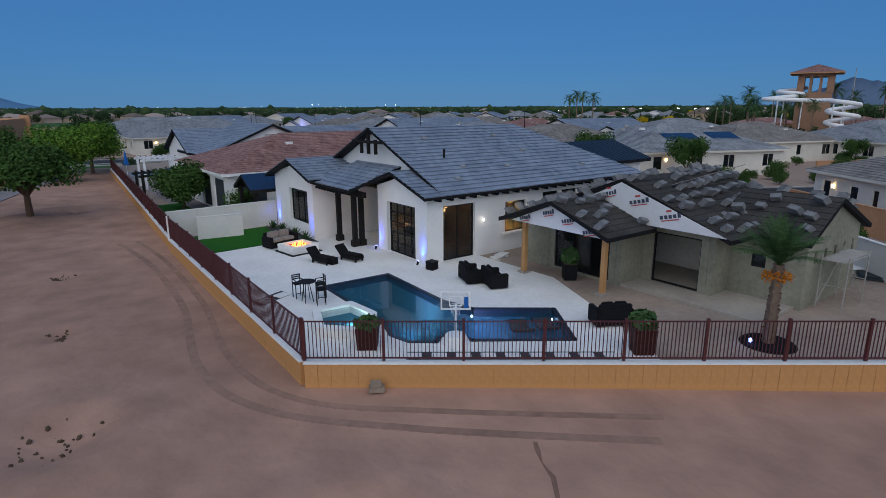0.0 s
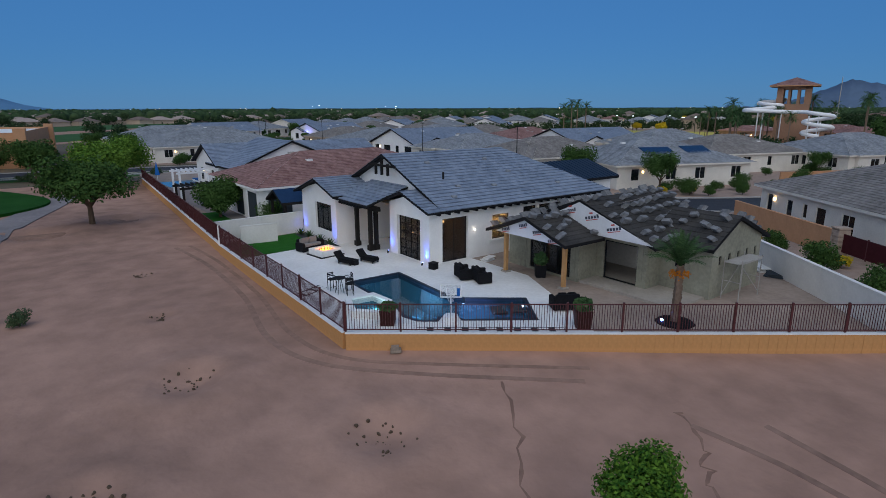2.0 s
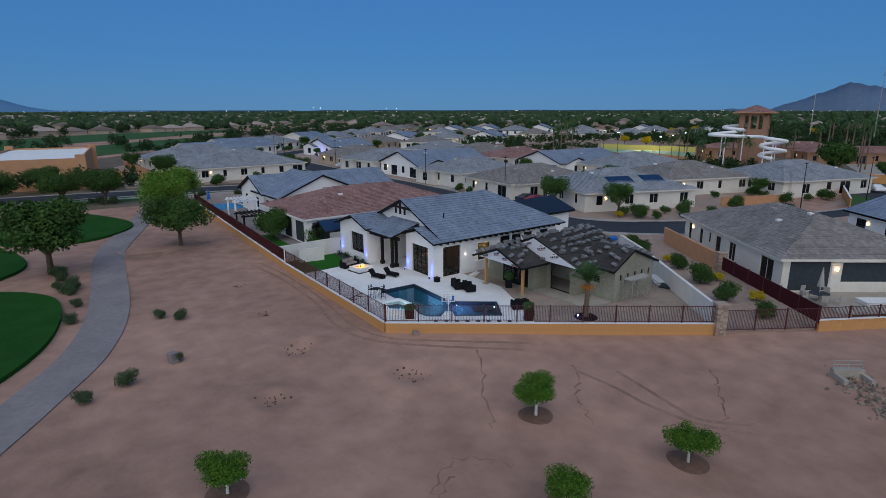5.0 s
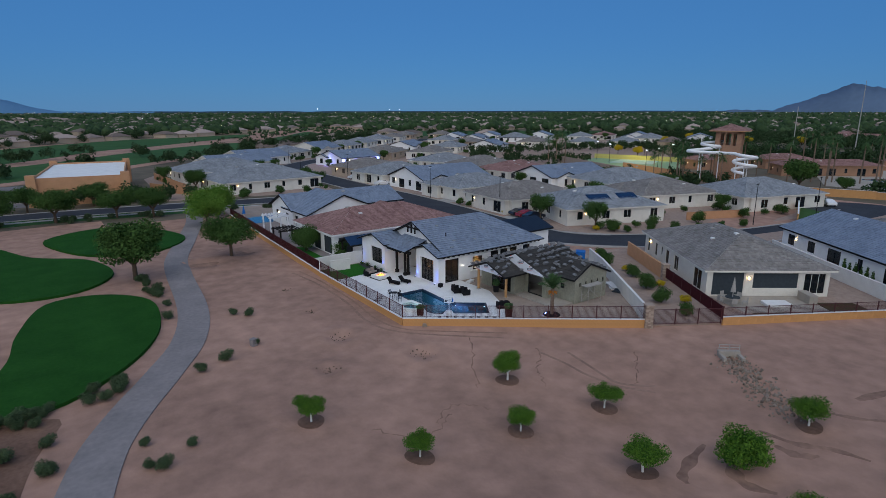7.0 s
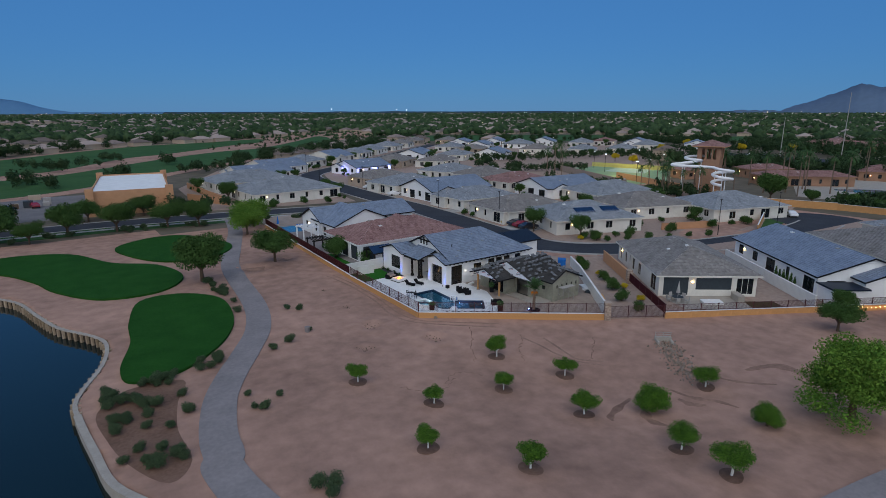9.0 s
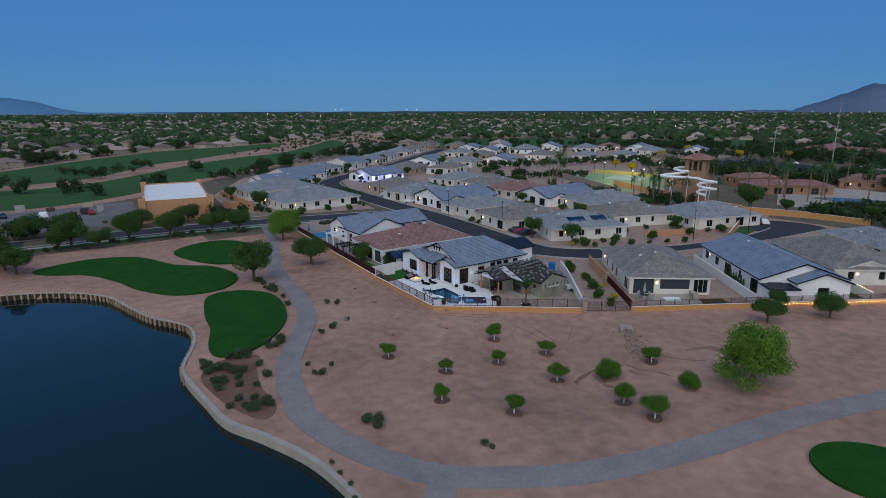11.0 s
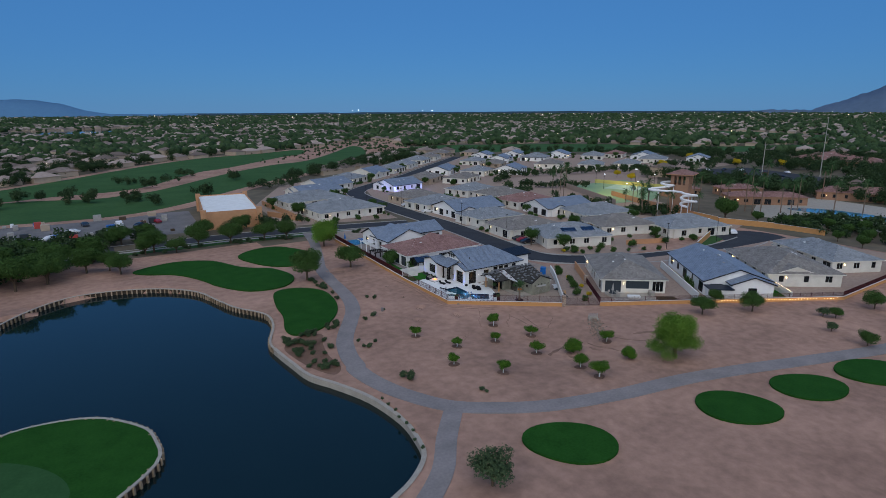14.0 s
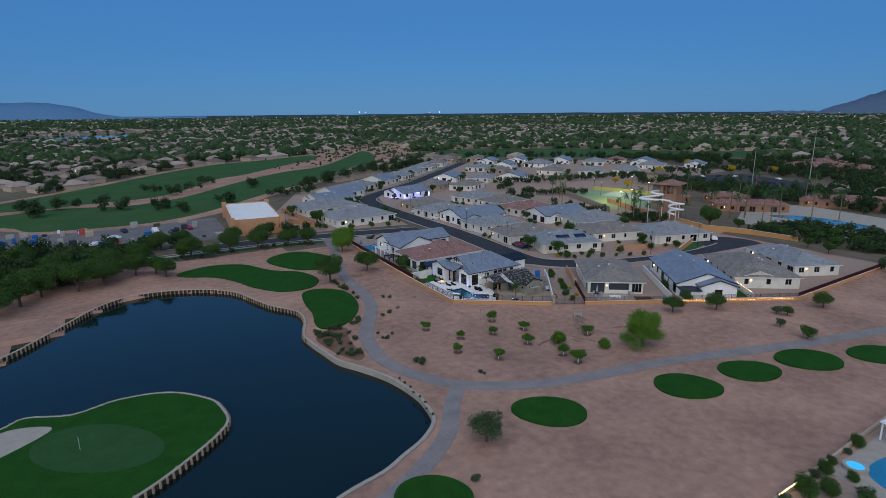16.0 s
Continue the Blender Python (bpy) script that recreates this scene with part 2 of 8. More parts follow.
FIREGLOW = glow_mat("gas_flame", (1.0, 0.30, 0.04), 6)


# ---- building helpers ----
def add_box(bm, x0, y0, z0, x1, y1, z1, m=None):
    vs = [bm.verts.new(Vector(p)) for p in ((x0, y0, z0), (x1, y0, z0), (x1, y1, z0), (x0, y1, z0), (x0, y0, z1), (x1, y0, z1), (x1, y1, z1), (x0, y1, z1))]
    if m is not None:
        for v in vs:
            v.co = m @ v.co
    for f in ((0, 3, 2, 1), (4, 5, 6, 7), (0, 1, 5, 4), (1, 2, 6, 5), (2, 3, 7, 6), (3, 0, 4, 7)):
        bm.faces.new([vs[i] for i in f])
    return vs


def add_cyl(bm, p0, p1, r0, r1, n=10, caps=True):
    p0, p1 = Vector(p0), Vector(p1)
    q = (p1 - p0).to_track_quat('Z', 'Y').to_matrix()
    a = [bm.verts.new(p0 + q @ Vector((math.cos(6.2832 * i / n) * r0, math.sin(6.2832 * i / n) * r0, 0))) for i in range(n)]
    b = [bm.verts.new(p1 + q @ Vector((math.cos(6.2832 * i / n) * r1, math.sin(6.2832 * i / n) * r1, 0))) for i in range(n)]
    for i in range(n):
        bm.faces.new((a[i], a[(i + 1) % n], b[(i + 1) % n], b[i]))
    if caps:
        bm.faces.new(a[::-1])
        bm.faces.new(b)


def mesh_of(bm, name, material, smooth=False):
    me = bpy.data.meshes.new(name)
    bm.to_mesh(me)
    bm.free()
    me.materials.append(material)
    if smooth:
        me.polygons.foreach_set("use_smooth", [True] * len(me.polygons))
    return me


def part(name, bm, material, parent=None, label="", smooth=False, m=None):
    ob = new(name, mesh_of(bm, name, material, smooth))
    if parent is not None:
        ob.parent = parent
    if m is not None:
        ob.matrix_basis = m
    if label:
        tagged(ob, label)
    return ob


def boxpart(name, dims, material, parent=None, label="", bevel=0.0, m=None):
    bm = bmesh.new()
    add_box(bm, *dims)
    if bevel:
        bmesh.ops.bevel(bm, geom=bm.edges[:], offset=bevel, segments=2, affect='EDGES')
    return part(name, bm, material, parent, label, m=m)


def thing(name, label, category, m=None, group="", kind=""):
    ob = new(name)
    ob.empty_display_size = 0.2
    if m is not None:
        ob.matrix_basis = m
    return tagged(ob, label, category, group, kind)


def inside(x, y, poly):
    c = False
    j = len(poly) - 1
    for i in range(len(poly)):
        (xi, yi), (xj, yj) = poly[i], poly[j]
        if (yi > y) != (yj > y) and x < (xj - xi) * (y - yi) / (yj - yi) + xi:
            c = not c
        j = i
    return c


def smooth_loop(pts, n=6, closed=True):
    """Catmull-Rom through the points."""
    out = []
    k = len(pts)
    for i in range(k if closed else k - 1):
        p = [Vector(pts[(i + j) % k] if closed else pts[min(max(i + j, 0), k - 1)]) for j in (-1, 0, 1, 2)]
        for s in range(n):
            t = s / n
            v = 0.5 * (2 * p[1] + (p[2] - p[0]) * t + (2 * p[0] - 5 * p[1] + 4 * p[2] - p[3]) * t * t + (3 * p[1] - p[0] - 3 * p[2] + p[3]) * t ** 3)
            out.append((v[0], v[1]))
    if not closed:
        out.append(tuple(pts[-1]))
    return out


def slab(name, outer, z, thick, material, holes=(), label="", category="", kind="structure", relief=None):
    """A flat piece of ground with thickness, with holes through it."""
    loops = [outer, *holes]
    pts = [p for lo in loops for p in lo]
    tris = tessellate_polygon([[Vector((*p, 0)) for p in lo] for lo in loops])
    bm = bmesh.new()
    zf = relief or (lambda x, y: 0.0)
    top = [bm.verts.new((x, y, z + zf(x, y))) for x, y in pts]
    bot = [bm.verts.new((x, y, z - thick + zf(x, y))) for x, y in pts]
    for a, b, c in tris:
        va, vb, vc = (top[i].co for i in (a, b, c))
        up = (vb - va).cross(vc - va).z > 0
        try:
            bm.faces.new([top[i] for i in ((a, b, c) if up else (a, c, b))])
        except ValueError:
            pass
    k = 0
    for lo in loops:
        n = len(lo)
        for i in range(n):
            try:
                bm.faces.new((top[k + i], bot[k + i], bot[k + (i + 1) % n], top[k + (i + 1) % n]))
            except ValueError:
                pass
        k += n
    bmesh.ops.recalc_face_normals(bm, faces=bm.faces[:]) if not relief and not holes else None
    ob = part(name, bm, material)
    return tagged(ob, label, category, "", kind)


def ribbon(name, line, width, z, material, label, category, kind="structure", thick=0.04, ground=None):
    """A strip of constant width along a line."""
    bm = bmesh.new()
    prev = None
    zf = ground or (lambda x, y: 0.0)
    for i, p in enumerate(line):
        a, b = Vector(line[max(i - 1, 0)]), Vector(line[min(i + 1, len(line) - 1)])
        d = (b - a).normalized()
        nrm = Vector((-d.y, d.x))
        wv = width(i / (len(line) - 1)) if callable(width) else width
        row = []
        for s in (-0.5, -0.17, 0.17, 0.5):
            q = Vector(p) + nrm * wv * s
            row.append(bm.verts.new((q.x, q.y, z + zf(q.x, q.y))))
        lo = [bm.verts.new((row[0].co.x, row[0].co.y, row[0].co.z - thick)), bm.verts.new((row[3].co.x, row[3].co.y, row[3].co.z - thick))]
        if prev:
            for k in range(3):
                bm.faces.new((prev[0][k], prev[0][k + 1], row[k + 1], row[k]))
            bm.faces.new((prev[1][0], prev[0][0], row[0], lo[0]))
            bm.faces.new((prev[0][3], prev[1][1], lo[1], row[3]))
        prev = (row, lo)
    bmesh.ops.recalc_face_normals(bm, faces=bm.faces[:])
    return tagged(part(name, bm, material), label, category, "", kind)


def blob(cx, cy, rx, ry, ang, n=36, wob=0.05):
    c, s = math.cos(ang), math.sin(ang)
    ph = random.random() * 6
    out = []
    for i in range(n):
        a = 6.28318 * i / n
        k = 1 + wob * math.sin(2 * a + ph) + wob * 0.6 * math.sin(3 * a + ph * 2)
        x, y = math.cos(a) * rx * k, math.sin(a) * ry * k
        out.append((cx + c * x - s * y, cy + s * x + c * y))
    return out


# ---- ground: one sheet to the horizon ----
LAKE = smooth_loop([(-89.3, 21.8), (-84.3, 28.1), (-78.5, 36.7), (-72.8, 44.9), (-66.5, 49.8), (-60, 50.3), (-52.3, 47.9), (-46.1, 43.7), (-41.7, 37.8), (-39.5, 29.9), (-37.4, 22.9), (-34.3, 17.5), (-33.3, 13.6), (-34.3, 7.8), (-37, 1), (-37.1, -3.5), (-36.5, -9.6), (-35.8, -15), (-33.5, -19.9), (-31.1, -26.4), (-30.2, -33.6), (-30.8, -38.7), (-32.2, -42.7), (-35.8, -45.8), (-40.1, -47.8), (-44.1, -49.6), (-51, -51.2), (-62, -56), (-80, -62), (-104, -58), (-116, -30), (-108, 4)], 4)
ISLAND = smooth_loop([(-94, -12), (-86.8, -9.2), (-83.9, -7.4), (-77.9, -10.2), (-71.5, -8.8), (-64.2, -10.7), (-59.2, -16.5), (-58.0, -21), (-58.6, -26.5), (-65.1, -32.8), (-71.8, -37.4), (-82, -42), (-94, -38), (-100, -24)], 4)
POOL = [(7.45, 7.4), (4.1, 7.5), (3.95, 3.5), (4.05, 2.5), (3.5, 0.9), (3.7, 0.0), (4.45, -0.6), (4.9, -0.25), (5.35, -0.5), (5.45, -1.2), (8.3, -3.3), (10.1, -0.7), (7.6, 1.25), (7.2, 2.75)]
LOT = [(0.12, 0.12), (18.6, -14.1), (30.3, -1.5), (36.5, 8.0), (34.0, 22), (34, 78), (5, 78), (3.6, 65), (0.65, 20)]


def dip(x, y):
    return -1.05 * math.exp(-((x - 2) ** 2 + (y + 25) ** 2) / 150.0) + 0.12 * noise.noise((x * 0.07, y * 0.07, 0))


PITS = [(-2.0, -6.5, 1.5), (-10.1, -4.5, 1.1), (-6.2, 1.1, 1.5), (-9.5, 35.0, 2.6), (-5.6, 9.1, 0.9), (-4.9, 17.6, 0.7), (-3.4, 38.5, 2.2)]


def ground_z(x, y):
    z = dip(x, y) if abs(x) < 160 and abs(y) < 160 else 0.0
    for px, py, r in PITS:
        d2 = ((x - px) ** 2 + (y - py) ** 2) / (r * r)
        if d2 < 6:
            z += 0.13 * r * math.exp(-((math.sqrt(d2) - 1.2) ** 2) * 3) - 0.16 * r * math.exp(-d2 * 2) + 0.05 * noise.noise((x * 2, y * 2, 3))
    return z


def spread(lo, hi, step, far):
    v = list(np.arange(lo, hi + step, step))
    s, a, b = step, lo, v[-1]
    while b < far:
        s *= 1.22
        b += s
        v.append(min(b, far))
    s = step
    while a > -far:
        s *= 1.22
        a -= s
        v.insert(0, max(a, -far))
    return v


def build_ground():
    xs, ys = spread(-40, 46, 0.5, 4400.0), spread(-66, 46, 0.5, 4400.0)
    verts, faces, mats = [], [], []
    nx = len(xs)
    for y in ys:
        for x in xs:
            z = ground_z(x, y)
            if -120 < x < 0 and -70 < y < 60 and inside(x, y, LAKE):
                z = -2.6
            elif -1 < x < 40 and -16 < y < 80 and all(inside(x + a, y + b, LOT) for a, b in ((1.1, 0), (-1.1, 0), (0, 1.1), (0, -1.1))):
                z = -2.2
            verts.append((x, y, z))
    for j in range(len(ys) - 1):
        for i in range(nx - 1):
            faces.append((j * nx + i, j * nx + i + 1, (j + 1) * nx + i + 1, (j + 1) * nx + i))
            cx, cy = (xs[i] + xs[i + 1]) / 2, (ys[j] + ys[j + 1]) / 2
            mats.append(1 if (cy > 75 + max(0, -cx) * 0.1 and cy > 60) or cx > 130 or cx < -170 or cy < -170 else 0)
    me = bpy.data.meshes.new("ground")
    me.from_pydata(verts, [], faces)
    me.materials.append(SAND)
    me.materials.append(FARGROUND)
    me.polygons.foreach_set("material_index", mats)
    me.polygons.foreach_set("use_smooth", [True] * len(faces))
    return tagged(new("ground", me), "bare pinkish desert sand stretching out to far suburbs", "ground", "", "structure")


build_ground()


GREENM = mat("putting_green", (0.022, 0.066, 0.022), 0.95, scale=0.3, color2=(0.036, 0.10, 0.034))

# ---- lake with timber retaining wall, island green ----
bm = bmesh.new()
wv = [bm.verts.new((x, y, -0.95)) for x, y in ((-125, -72), (-26, -72), (-26, 58), (-125, 58))]
bm.faces.new(wv)
tagged(part("lake_water", bm, WATER), "still dark blue lake reflecting the dusk sky", "lake", "", "structure")


def bank_wall(name, loop, label, z1=0.06, piles=True):
    """A retaining wall along a loop: cap and timber piles."""
    wall = thing(name, label, "retaining wall")
    n = len(loop)
    timber, kerb, top = bmesh.new(), bmesh.new(), bmesh.new()
    for i in range(n):
        a, b = Vector(loop[i]), Vector(loop[(i + 1) % n])
        d = (b - a).normalized()
        old = name != "lake_wall" or a.y > -2
        for bm, lo, hi, half in ((timber if old else kerb, -2.4, z1 - 0.14, 0.16 if old else 0.26), (top, z1 - 0.14, z1, 0.20 if old else 0.30)):
            q = Vector((-d.y, d.x)) * half
            vs = [(bm.verts.new((p.x, p.y, lo)), bm.verts.new((p.x, p.y, hi))) for p in (a - q, b - q, b + q, a + q)]
            for k in range(4):
                u, v = vs[k], vs[(k + 1) % 4]
                bm.faces.new((u[0], v[0], v[1], u[1]))
            bm.faces.new([v[1] for v in vs])
    for bm in (timber, kerb, top):
        bmesh.ops.recalc_face_normals(bm, faces=bm.faces[:])
    part("boarding", timber, DARKBANK, wall, "dark timber boarding")
    if len(kerb.verts):
        part("kerb", kerb, CONC, wall, "pale concrete kerb")
    else:
        kerb.free()
    part("cap", top, CONC, wall, "pale weathered cap")
    if piles:
        bm = bmesh.new()
        carry = 0.0
        for i in range(n):
            a, b = Vector(loop[i]), Vector(loop[(i + 1) % n])
            ln = (b - a).length
            d = (b - a) / max(ln, 1e-6)
            s = carry
            if name == "lake_wall" and a.y < -2:
                continue
            while s < ln:
                p = a + d * s
                for sg in (-1, 1):
                    m = Matrix.Translation((p.x, p.y, 0)) @ Matrix.Rotation(math.atan2(d.y, d.x), 4, 'Z')
                    add_box(bm, -0.12, sg * 0.30 - 0.12, -2.2, 0.12, sg * 0.30 + 0.12, z1 - 0.05 + random.uniform(-0.05, 0.05), m)
                s += 1.05
            carry = s - ln
        tagged(part("pile", bm, RETAIN, wall, "weathered timber piles"), kind="stuff")
    return wall


bank_wall("lake_wall", LAKE, "timber pile retaining wall with a pale cap along the lake")
slab("green", blob(-75, -22.5, 10, 5.5, -0.75, wob=0.03), -0.035, 0.03, GREENM, (), "pale mown putting green on the grass peninsula", "golf green")
slab("island_ground", ISLAND, -0.05, 2.4, GRASS, (), "mown grass peninsula held by a timber wall in the lake", "golf green")
bank_wall("island_wall", ISLAND, "timber wall round the grass peninsula", z1=-0.02)
slab("bunker", smooth_loop([(-92, -14), (-86, -10.4), (-80.5, -12.8), (-83, -16), (-89, -19)], 5), -0.03, 0.05, CONC, (), "pale sand bunker in the grass", "bunker")
bm = bmesh.new()
add_cyl(bm, (-77, -22, -0.1), (-77, -22, 2.0), 0.02, 0.02, 6)
flag = thing("golf_flag", "white golf flagstick standing on the green", "flagstick")
part("pole", bm, PLASTIC_W, flag)

# ---- tees, paths, roads ----
TEES = [
    smooth_loop([(-26.5, 64.7), (-20, 70.3), (-13.4, 69.6), (-8.5, 60), (-8.2, 52.5), (-14, 46.5), (-20.8, 48.4), (-25, 56)], 5),
    smooth_loop([(-52, 64.1), (-42.8, 68), (-33.8, 64.1), (-28.5, 53), (-22.3, 46.6), (-20.2, 37.1), (-24.6, 30.8), (-31.9, 31.7), (-37, 39.3), (-39.5, 47), (-43.8, 55.1), (-50.4, 59.7)], 5),
    smooth_loop([(-27.9, 27.3), (-22.7, 27.7), (-18.5, 22.6), (-19.2, 13.5), (-22.5, 6.3), (-27.7, 1.3), (-32.3, 1.2), (-33, 4.9), (-31.1, 12), (-30.4, 18.7)], 5),
    blob(-15.9, -50.3, 5.6, 4.4, -0.6), blob(8.8, -57.1, 5.7, 4.2, -0.6), blob(22.9, -59.7, 5.4, 4.0, -0.6),
    blob(36.3, -63.2, 6.2, 4.2, -0.6), blob(49.4, -69.3, 5.6, 3.9, -0.6), blob(-41.4, -57.2, 5.0, 3.6, -0.5)]


def drape(name, outer, lift, material, label, category):
    """Grass laid over the sand: a fan of rings over a smooth outline."""
    cx, cy = sum(p[0] for p in outer) / len(outer), sum(p[1] for p in outer) / len(outer)
    loop = outer
    ob = slab(name, loop, lift, 0.35, material, (), label, category, "structure", relief=ground_z)
    return ob


for i, tee in enumerate(TEES):
    drape("tee_ground", tee, 0.30, GRASS, "closely mown dark green grass tee raised on the sand", "golf tee")
PATH1 = smooth_loop([(0.5, 84), (-2.8, 68.9), (-8.2, 52), (-12.6, 38), (-15.2, 18.1), (-17.7, 8.7), (-21.0, 2.5), (-24.0, -2.3), (-26.1, -6.3), (-27.4, -10.1), (-28.2, -13.4), (-28.5, -16.0), (-29.0, -17.5), (-28.4, -22.8), (-26.7, -28.6), (-23.5, -34.5), (-18.3, -38.7), (-11.5, -42.5), (-1.2, -45.6), (10.7, -48.1), (22.5, -51.7), (40.5, -58), (64.8, -64.9), (110, -78), (160, -90)], 8, False)
PATH2 = smooth_loop([(-22.5, -35.0), (-27.7, -40.8), (-31.9, -46.2), (-36.9, -50.1), (-41.9, -52.9), (-48, -55.5), (-60, -61), (-84, -68)], 8, False)
ribbon("cart_path", PATH1, 3.0, 0.08, PATHM, "worn grey concrete cart path winding over the sand", "path", ground=ground_z, thick=0.3)
ribbon("cart_path", PATH2, 2.6, 0.07, PATHM, "worn grey concrete cart path along the lake", "path", ground=ground_z, thick=0.3)
ROAD1 = smooth_loop([(-320, 70), (-200, 80), (-94.7, 90), (-66.4, 94.7), (-46.6, 94.4), (-22.8, 93), (-1.2, 89.5), (15.5, 86), (37, 80)], 8, False)
STREET = smooth_loop([(47, 10.5), (43, 15), (41, 21.8), (42.3, 37), (44.3, 55), (45.6, 72), (46, 90.6), (47.3, 117), (50, 148), (56, 164), (74, 181), (106, 205), (142, 238), (172, 265), (215, 304)], 8, False)
STREET2 = smooth_loop([(42.0, 18), (44.8, 13.6), (49.5, 9.0), (58, 3.8), (68.3, -0.6), (80, -3.4), (91, -5.2), (104, -4.8), (110, -4)], 8, False)
ribbon("road", ROAD1, 8.0, 0.05, ASPHALT, "two-lane dark asphalt road with pale kerbs", "road", thick=0.3)
ribbon("road", STREET, 8.5, 0.07, ASPHALT, "dark asphalt residential street between the houses", "road", thick=0.3)
ribbon("road", STREET2, 8.5, 0.06, ASPHALT, "dark asphalt side street ending in a turning circle", "road", thick=0.3)
slab("road_circle", blob(112.5, -2.6, 10.5, 10.5, 0, wob=0.0), 0.075, 0.3, ASPHALT, (), "round asphalt turning circle", "road")


def offset_line(line, off):
    out = []
    for i, p in enumerate(line):
        a, b = Vector(line[max(i - 1, 0)]), Vector(line[min(i + 1, len(line) - 1)])
        d = (b - a).normalized()
        out.append((p[0] - d.y * off, p[1] + d.x * off))
    return out


for line, w in ((ROAD1, 4.2), (STREET, 4.45), (STREET2, 4.45)):
    for sg in (-1, 1):
        ribbon("kerb", offset_line(line, sg * w), 0.4, 0.16, CURB, "low pale concrete kerb beside the road", "kerb", thick=0.25)
ribbon("pavement", offset_line(ROAD1, -6.6), 1.4, 0.1, CURB, "narrow concrete pavement beside the road", "pavement", thick=0.2)
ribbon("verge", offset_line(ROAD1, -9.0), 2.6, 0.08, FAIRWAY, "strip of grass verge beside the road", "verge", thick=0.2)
# front-yard gravel of the estate
slab("yard_ground", [(46, 16), (60, 8), (96, 0.5), (130, 10), (150, 60), (240, 125), (335, 130), (340, 225), (285, 290), (225, 308), (172, 258), (110, 204), (62, 166), (53, 140), (49, 80)], 0.045, 0.2, GRAVEL, (), "reddish gravel front yards between the houses", "ground")
slab("yard_ground", [(25.0, -18.2), (68, -44.0), (123, -44), (123, -9), (95, -6.5), (60, 1.5), (44, 6.5), (37, 9), (30.6, -1.6), (19.0, -14.4)], 0.10, 0.3, GRAVEL, (), "reddish gravel yards with desert planting", "ground")
slab("yard_ground", [(-2, 99), (38, 90), (42, 118), (45, 150), (52, 170), (100, 208), (225, 322), (200, 340), (100, 250), (30, 205), (2, 150)], 0.045, 0.2, GRAVEL, (), "reddish gravel yards beside the street", "ground")
slab("maintenance_yard", [(-110, 112), (-60, 108), (-27, 108), (-24, 152), (-60, 158), (-110, 160)], 0.05, 0.2, YARDGREY, (), "grey gravel maintenance yard", "yard")

# ---- the home's lot: dirt, patio, turf ----
slab("lot_ground", LOT, 0.36, 0.3, LOTDIRT, (POOL,), "trampled grey-brown building dirt round the house", "ground")
PATIO = [(0.35, 0.3), (8.9, -6.3), (9.6, -5.3), (11.0, -2.6), (13.2, 2.2), (13.1, 7.6), (12.0, 9.0), (12.0, 17), (7.8, 17), (2.3, 16.6), (0.75, 16.7)]
slab("patio", PATIO, 0.40, 0.06, PAVER, (POOL,), "pale travertine patio round the pool", "patio")
slab("lawn", [(0.8, 16.75), (6.7, 16.95), (6.9, 21.9), (0.85, 21.5)], 0.415, 0.06, TURF, (), "bright green artificial turf beside the patio", "lawn")
slab("planting_bed", [(6.4, 17.0), (7.7, 15.6), (7.7, 21.6), (6.7, 21.6)], 0.425, 0.08, ASPHALT, (), "dark gravel planting bed along the house wall", "planting bed")

